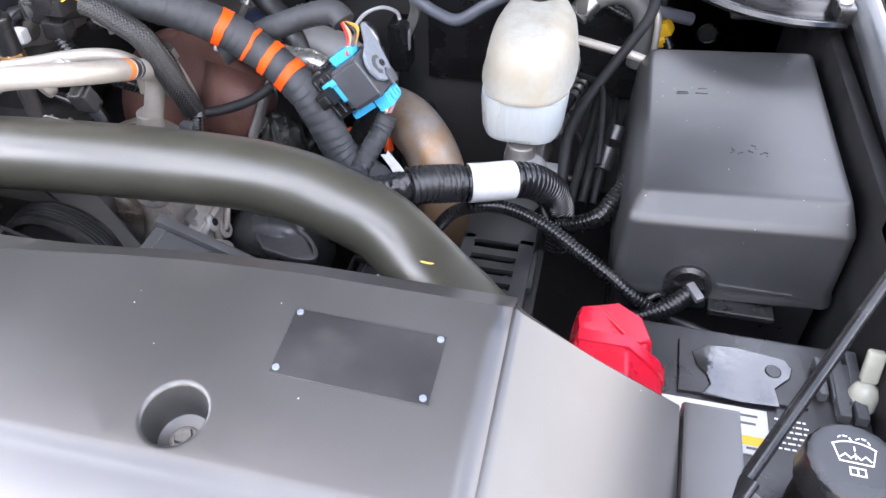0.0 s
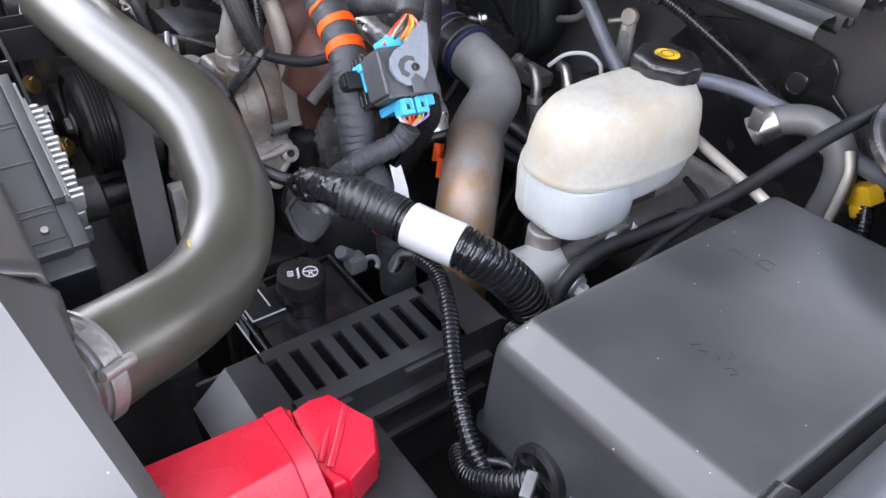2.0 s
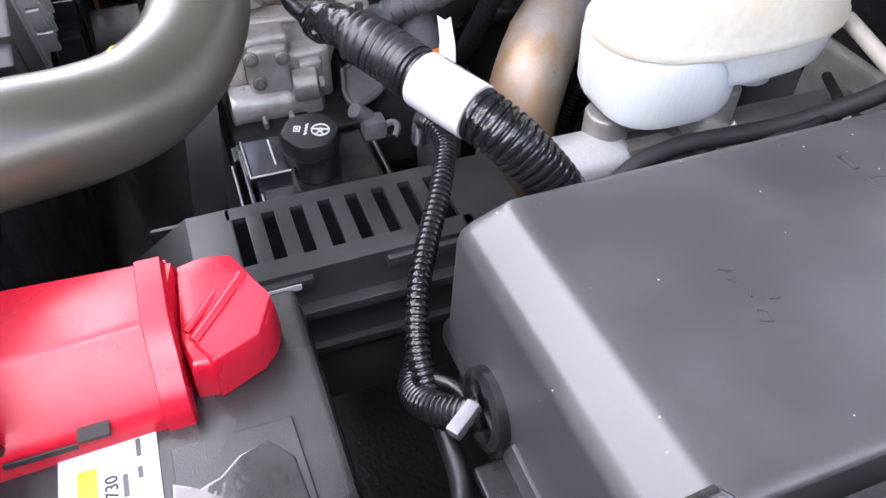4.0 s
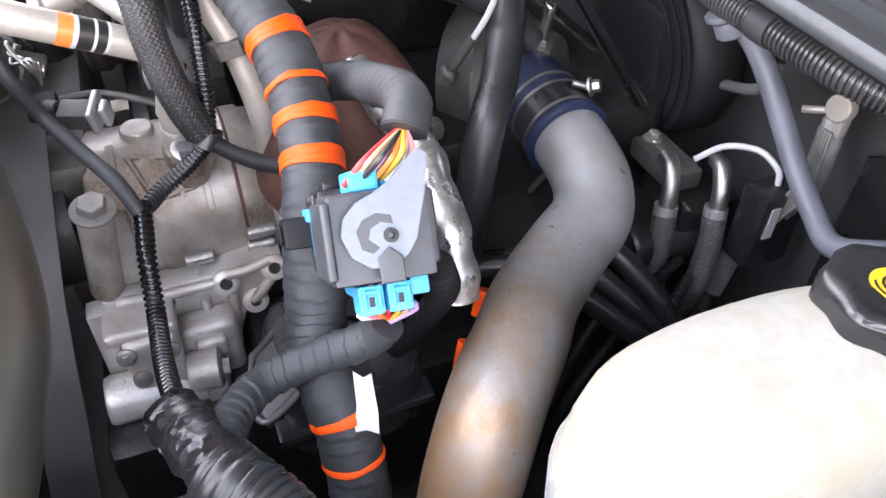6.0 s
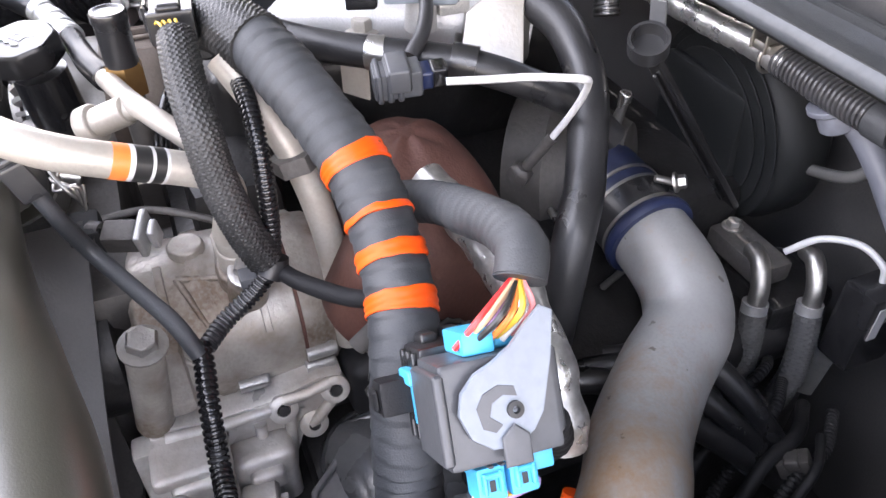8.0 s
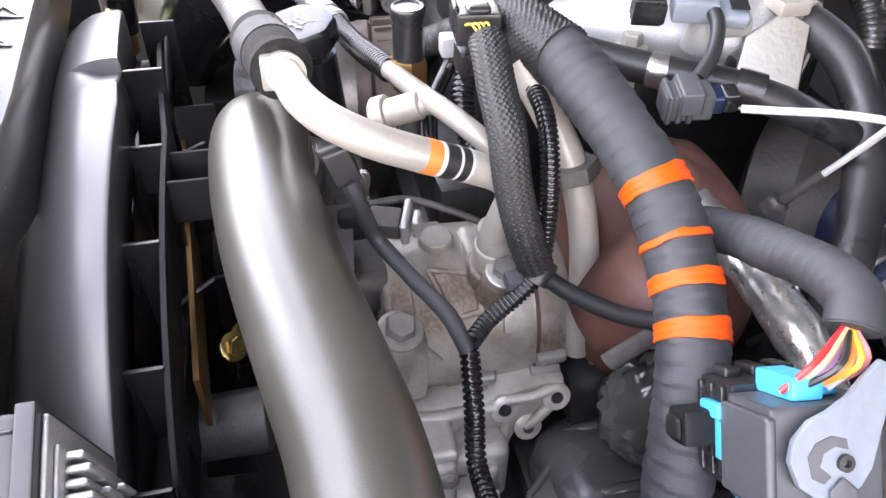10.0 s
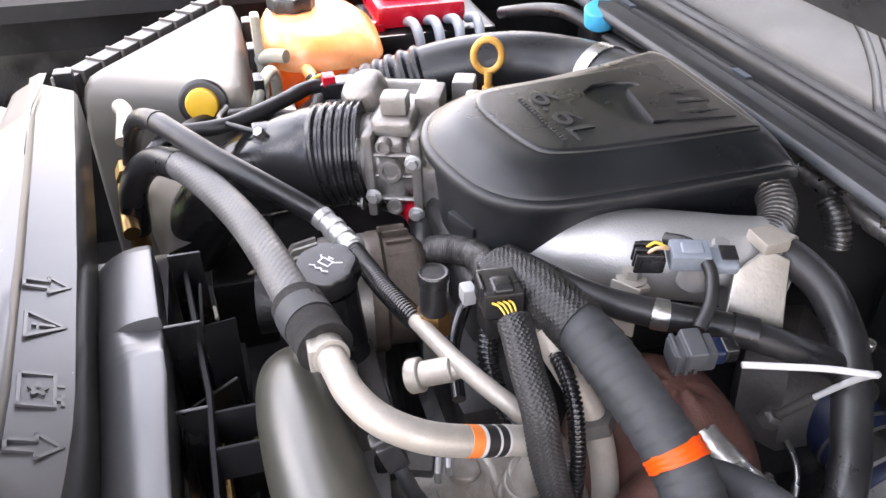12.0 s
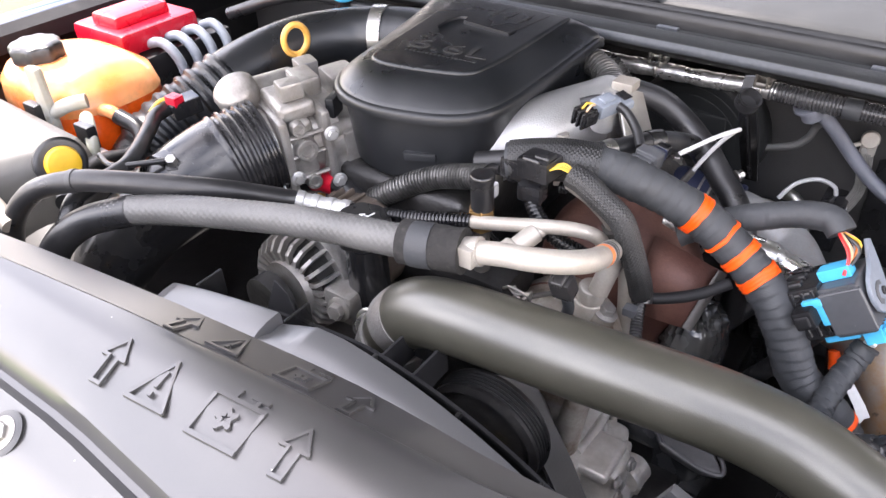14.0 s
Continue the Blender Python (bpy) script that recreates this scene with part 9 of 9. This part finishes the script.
    for i, (x, y) in enumerate(((-0.392, 1.068), (-0.372, 1.112))):
        part("fitting", tube([(x - 0.030, y + 0.012, 1.134), (x - 0.014, y + 0.006, 1.136), (x, y, 1.120), (x + 0.006, y - 0.004, 1.100)], 0.0085, 16, 0.004), STEEL, h, "bright steel fitting")
        part("collar", lathe([(0.0115, 0), (0.0115, 0.014)], (x + 0.006, y - 0.004, 1.090), (-0.2, 0.1, 1), 18), ALUCLEAN, h)
        part("hose", braided([(x + 0.007, y - 0.005, 1.094), (x + 0.016, y - 0.010, 1.065), (x + 0.024, y - 0.020, 1.03), (x + 0.020, y - 0.035, 0.98), (x + 0.0, y - 0.05, 0.93)], 0.0115, 0.003, 0.06, 36), HOSE, h, "braided grey hose")
    part("module", box((-0.352, 1.115, 1.06), (-0.318, 1.165, 1.145), 0.005), GLOSSY, h, "glossy black module")
    part("module_tag", box((-0.3175, 1.122, 1.10), (-0.3165, 1.132, 1.135), 0), WHITE, h, "white bar tag")
    part("white_lead", tube([(-0.405, 1.10, 1.138), (-0.39, 1.118, 1.158), (-0.365, 1.135, 1.165), (-0.342, 1.14, 1.158), (-0.336, 1.14, 1.145)], 0.0032, 8), WHITE, h, "white lead")
    for k in range(3):
        part("coil_lead", tube([(-0.45, 1.02 - 0.015 * k, 1.09), (-0.42, 1.0 - 0.01 * k, 1.105), (-0.39, 0.995, 1.09), (-0.37, 1.0, 1.05), (-0.36, 1.0, 0.98)], 0.0048, 8), LOOM, h)
    # black leads and plugs in the dark under the hydraulic unit
    rnd = random.Random(5)
    d = thing("lower_wiring", (-0.34, 1.02, 0.90), "tangle of black looms and plugs below the hydraulic unit", "wiring")
    for i in range(9):
        x, y = -0.41 + 0.020 * i, 0.96 + 0.012 * (i % 4)
        run = [(x - 0.03, y + 0.10, 1.03 + 0.008 * (i % 3)), (x, y + 0.06, 1.055 + rnd.uniform(-0.02, 0.015)), (x + 0.012, y + 0.015, 1.02 + rnd.uniform(-0.02, 0.02)), (x + 0.03, y - 0.03, 0.97), (x + 0.035, y - 0.05, 0.90)]
        part("lead", corrugated(run, rnd.uniform(0.005, 0.0085), 0.0045, 12, 0.18) if i % 2 else tube(run, rnd.uniform(0.004, 0.007), 10, 0.006, 0.05), MATTE, d)
    for i in range(6):
        q = frame_at((-0.40 + 0.026 * i, 1.005 + 0.02 * (i % 2), 1.035 + rnd.uniform(-0.015, 0.02)), (rnd.uniform(0.3, 1), rnd.uniform(-1, 1), 0.3), (rnd.uniform(-1, 1), 1, 0.2))
        part("plug", merge(box((-0.013, -0.009, -0.008), (0.013, 0.009, 0.008), 0.0025, 2, q), box((-0.006, -0.011, 0.002), (0.006, 0.004, 0.011), 0.0015, 1, q)), (GLOSSY, CONN, DARKGREY)[i % 3], d)
    # the stamped hinge carrier and the plenum panel on the driver side
    p = thing("plenum_panel", (-0.05, 1.19, 1.1), "black steel side panel of the plenum with a round hole", "panel")
    outline = [(-0.30, 1.02), (-0.30, 1.19), (-0.274, 1.205), (-0.233, 1.259), (-0.16, 1.279), (-0.09, 1.281), (-0.046, 1.276), (-0.033, 1.261), (-0.030, 1.234), (-0.004, 1.217), (0.10, 1.12), (0.10, 1.02)]
    part("sheet", prism(outline, 0, 0.006, 0.002, 1, Matrix(((1, 0, 0, 0), (0, 0, -1, 1.192), (0, 1, 0, 0), (0, 0, 0, 1)))), STAMP, p)
    part("hole", merge(lathe([(0.0125, 0), (0.0115, 0.001)], (-0.076, 1.1855, 1.231), (0, -1, 0), 24)), INK, p)
    part("hole_edge", lathe([(0.0125, 0), (0.0140, 0.0012), (0.0150, 0)], (-0.076, 1.1858, 1.231), (0, -1, 0), 24), STAMP, p)
    part("side_sheet", box((0.085, 1.200, 1.00), (0.300, 1.206, 1.27), 0.002), STAMP, p, "black inner panel behind the fuse box")
    part("hole", lathe([(0.0135, 0), (0.0125, 0.001)], (0.159, 1.1985, 1.143), (0, -1, 0), 24), INK, p)
    part("hole_edge", lathe([(0.0135, 0), (0.0155, 0.0014), (0.017, 0)], (0.159, 1.1995, 1.143), (0, -1, 0), 24), STAMP, p)
    k = thing("hinge_carrier", (0.15, 1.1, 1.2), "black stamped steel hinge carrier with curved ribs", "hinge carrier")
    C = V(0.235, 1.115, 0)

    def arcsheet(profile, a0=150, a1=284, n=40):
        bm = bmesh.new()
        rows = [[bm.verts.new((C.x + r * math.cos(radians(a)), C.y + r * 1.12 * math.sin(radians(a)), z)) for r, z in profile] for a in (a0 + (a1 - a0) * i / n for i in range(n + 1))]
        for p0, p1 in zip(rows, rows[1:]):
            for j in range(len(profile) - 1):
                bm.faces.new((p0[j], p0[j + 1], p1[j + 1], p1[j]))
        return bm
    part("stamping", arcsheet([(0.166, 1.286), (0.172, 1.289), (0.1745, 1.294), (0.172, 1.2985), (0.166, 1.2985), (0.161, 1.293), (0.154, 1.290), (0.146, 1.291), (0.140, 1.297), (0.134, 1.3045), (0.128, 1.307), (0.116, 1.3065), (0.110, 1.301), (0.102, 1.299), (0.096, 1.303), (0.090, 1.307), (0.082, 1.306), (0.078, 1.300), (0.078, 1.26)]), STAMP, k)
    part("hinge_arm", box((-0.011, -0.06, -0.002), (0.011, 0.06, 0.002), 0.0015, 1, frame_at((0.241, 1.07, 1.319), (1, 0.1, 0), (-0.1, 1, 0.2))), LEVER, k, "pale hinge arm")
    part("side_lug", box((0.262, 0.925, 1.296), (0.290, 1.02, 1.316), 0.005), STAMP, k)
    for y_ in (0.945, 0.995):
        part("lug_stud", lathe([(0.007, 0), (0.008, 0.002), (0.006, 0.006), (0.002, 0.007)], (0.272, y_, 1.315), (-0.3, 0, 1), 18), WHITE, k, "white stud head")
    part("back_edge", box((0.0, 1.24, 1.26), (0.275, 1.27, 1.292), 0.006), STAMP, k)
    # near-black slab added for the shade inside the curved ribs
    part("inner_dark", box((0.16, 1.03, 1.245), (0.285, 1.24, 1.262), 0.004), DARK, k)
    for x, y in ((0.030, 1.252), (0.135, 1.252)):
        part("bolt", merge(lathe([(0.016, 0), (0.016, 0.003), (0.011, 0.007), (0.010, 0.013), (0.004, 0.015)], (x, y - 0.012, 1.291), (0, -0.1, 1), 22)), ALUCLEAN, k, "pale flanged bolt")
    part("stud", lathe([(0.012, 0), (0.012, 0.006), (0.006, 0.012)], (0.205, 1.075, 1.262), (0, 0, 1), 18), LEVER, k)
    y = thing("yellow_plug", (0.085, 1.09, 1.1), "yellow lock of an electrical plug by the fuse box", "connector")
    m2 = frame_at((0.0786, 1.098, 1.190), (0.8, -0.3, 0.5), (0.3, 0.9, 0.2))
    part("lock", merge(box((-0.017, -0.010, -0.010), (0.017, 0.010, 0.012), 0.003, 2, m2), box((-0.012, -0.014, -0.024), (0.008, 0.002, -0.008), 0.003, 1, m2)), YELLOW, y)
    part("lead", corrugated([(0.088, 1.093, 1.182), (0.100, 1.080, 1.155), (0.108, 1.07, 1.10)], 0.0085, 0.004, 14), LOOM, y)
    x = thing("bay_hose", (0.0, 1.08, 1.1), "grey rubber hose with a clamp behind the brake reservoir", "hose")
    part("hose", tube([(-0.045, 1.06, 1.215), (-0.025, 1.075, 1.235), (0.01, 1.085, 1.245), (0.042, 1.085, 1.230), (0.055, 1.08, 1.195), (0.052, 1.075, 1.14)], 0.0165, 20), HOSE, x)
    part("clamp", merge(sweep(bmesh.new(), spline([(-0.040, 1.063, 1.220), (-0.033, 1.068, 1.227), (-0.026, 1.074, 1.234)], 0.003), 0.0185, 20), box((-0.045, 1.045, 1.225), (-0.03, 1.055, 1.25), 0.003)), STEEL, x, "plated spring clamp")
    part("pale_tube", tube([(0.058, 1.07, 1.24), (0.07, 1.06, 1.22), (0.072, 1.055, 1.17)], 0.005, 10), PALELINE, x)
    n = thing("wire_loom", (-0.08, 1.12, 1.2), "black corrugated loom crossing the plenum panel", "wire loom", grp="corrugated wire looms")
    part("corrugated_tube", corrugated([(-0.245, 1.090, 1.301), (-0.215, 1.108, 1.291), (-0.136, 1.12, 1.26), (-0.082, 1.12, 1.24), (-0.03, 1.115, 1.222), (0.03, 1.11, 1.199), (0.072, 1.10, 1.187)], 0.0085, 0.0045, 14), LOOM, n)


firewall_things()
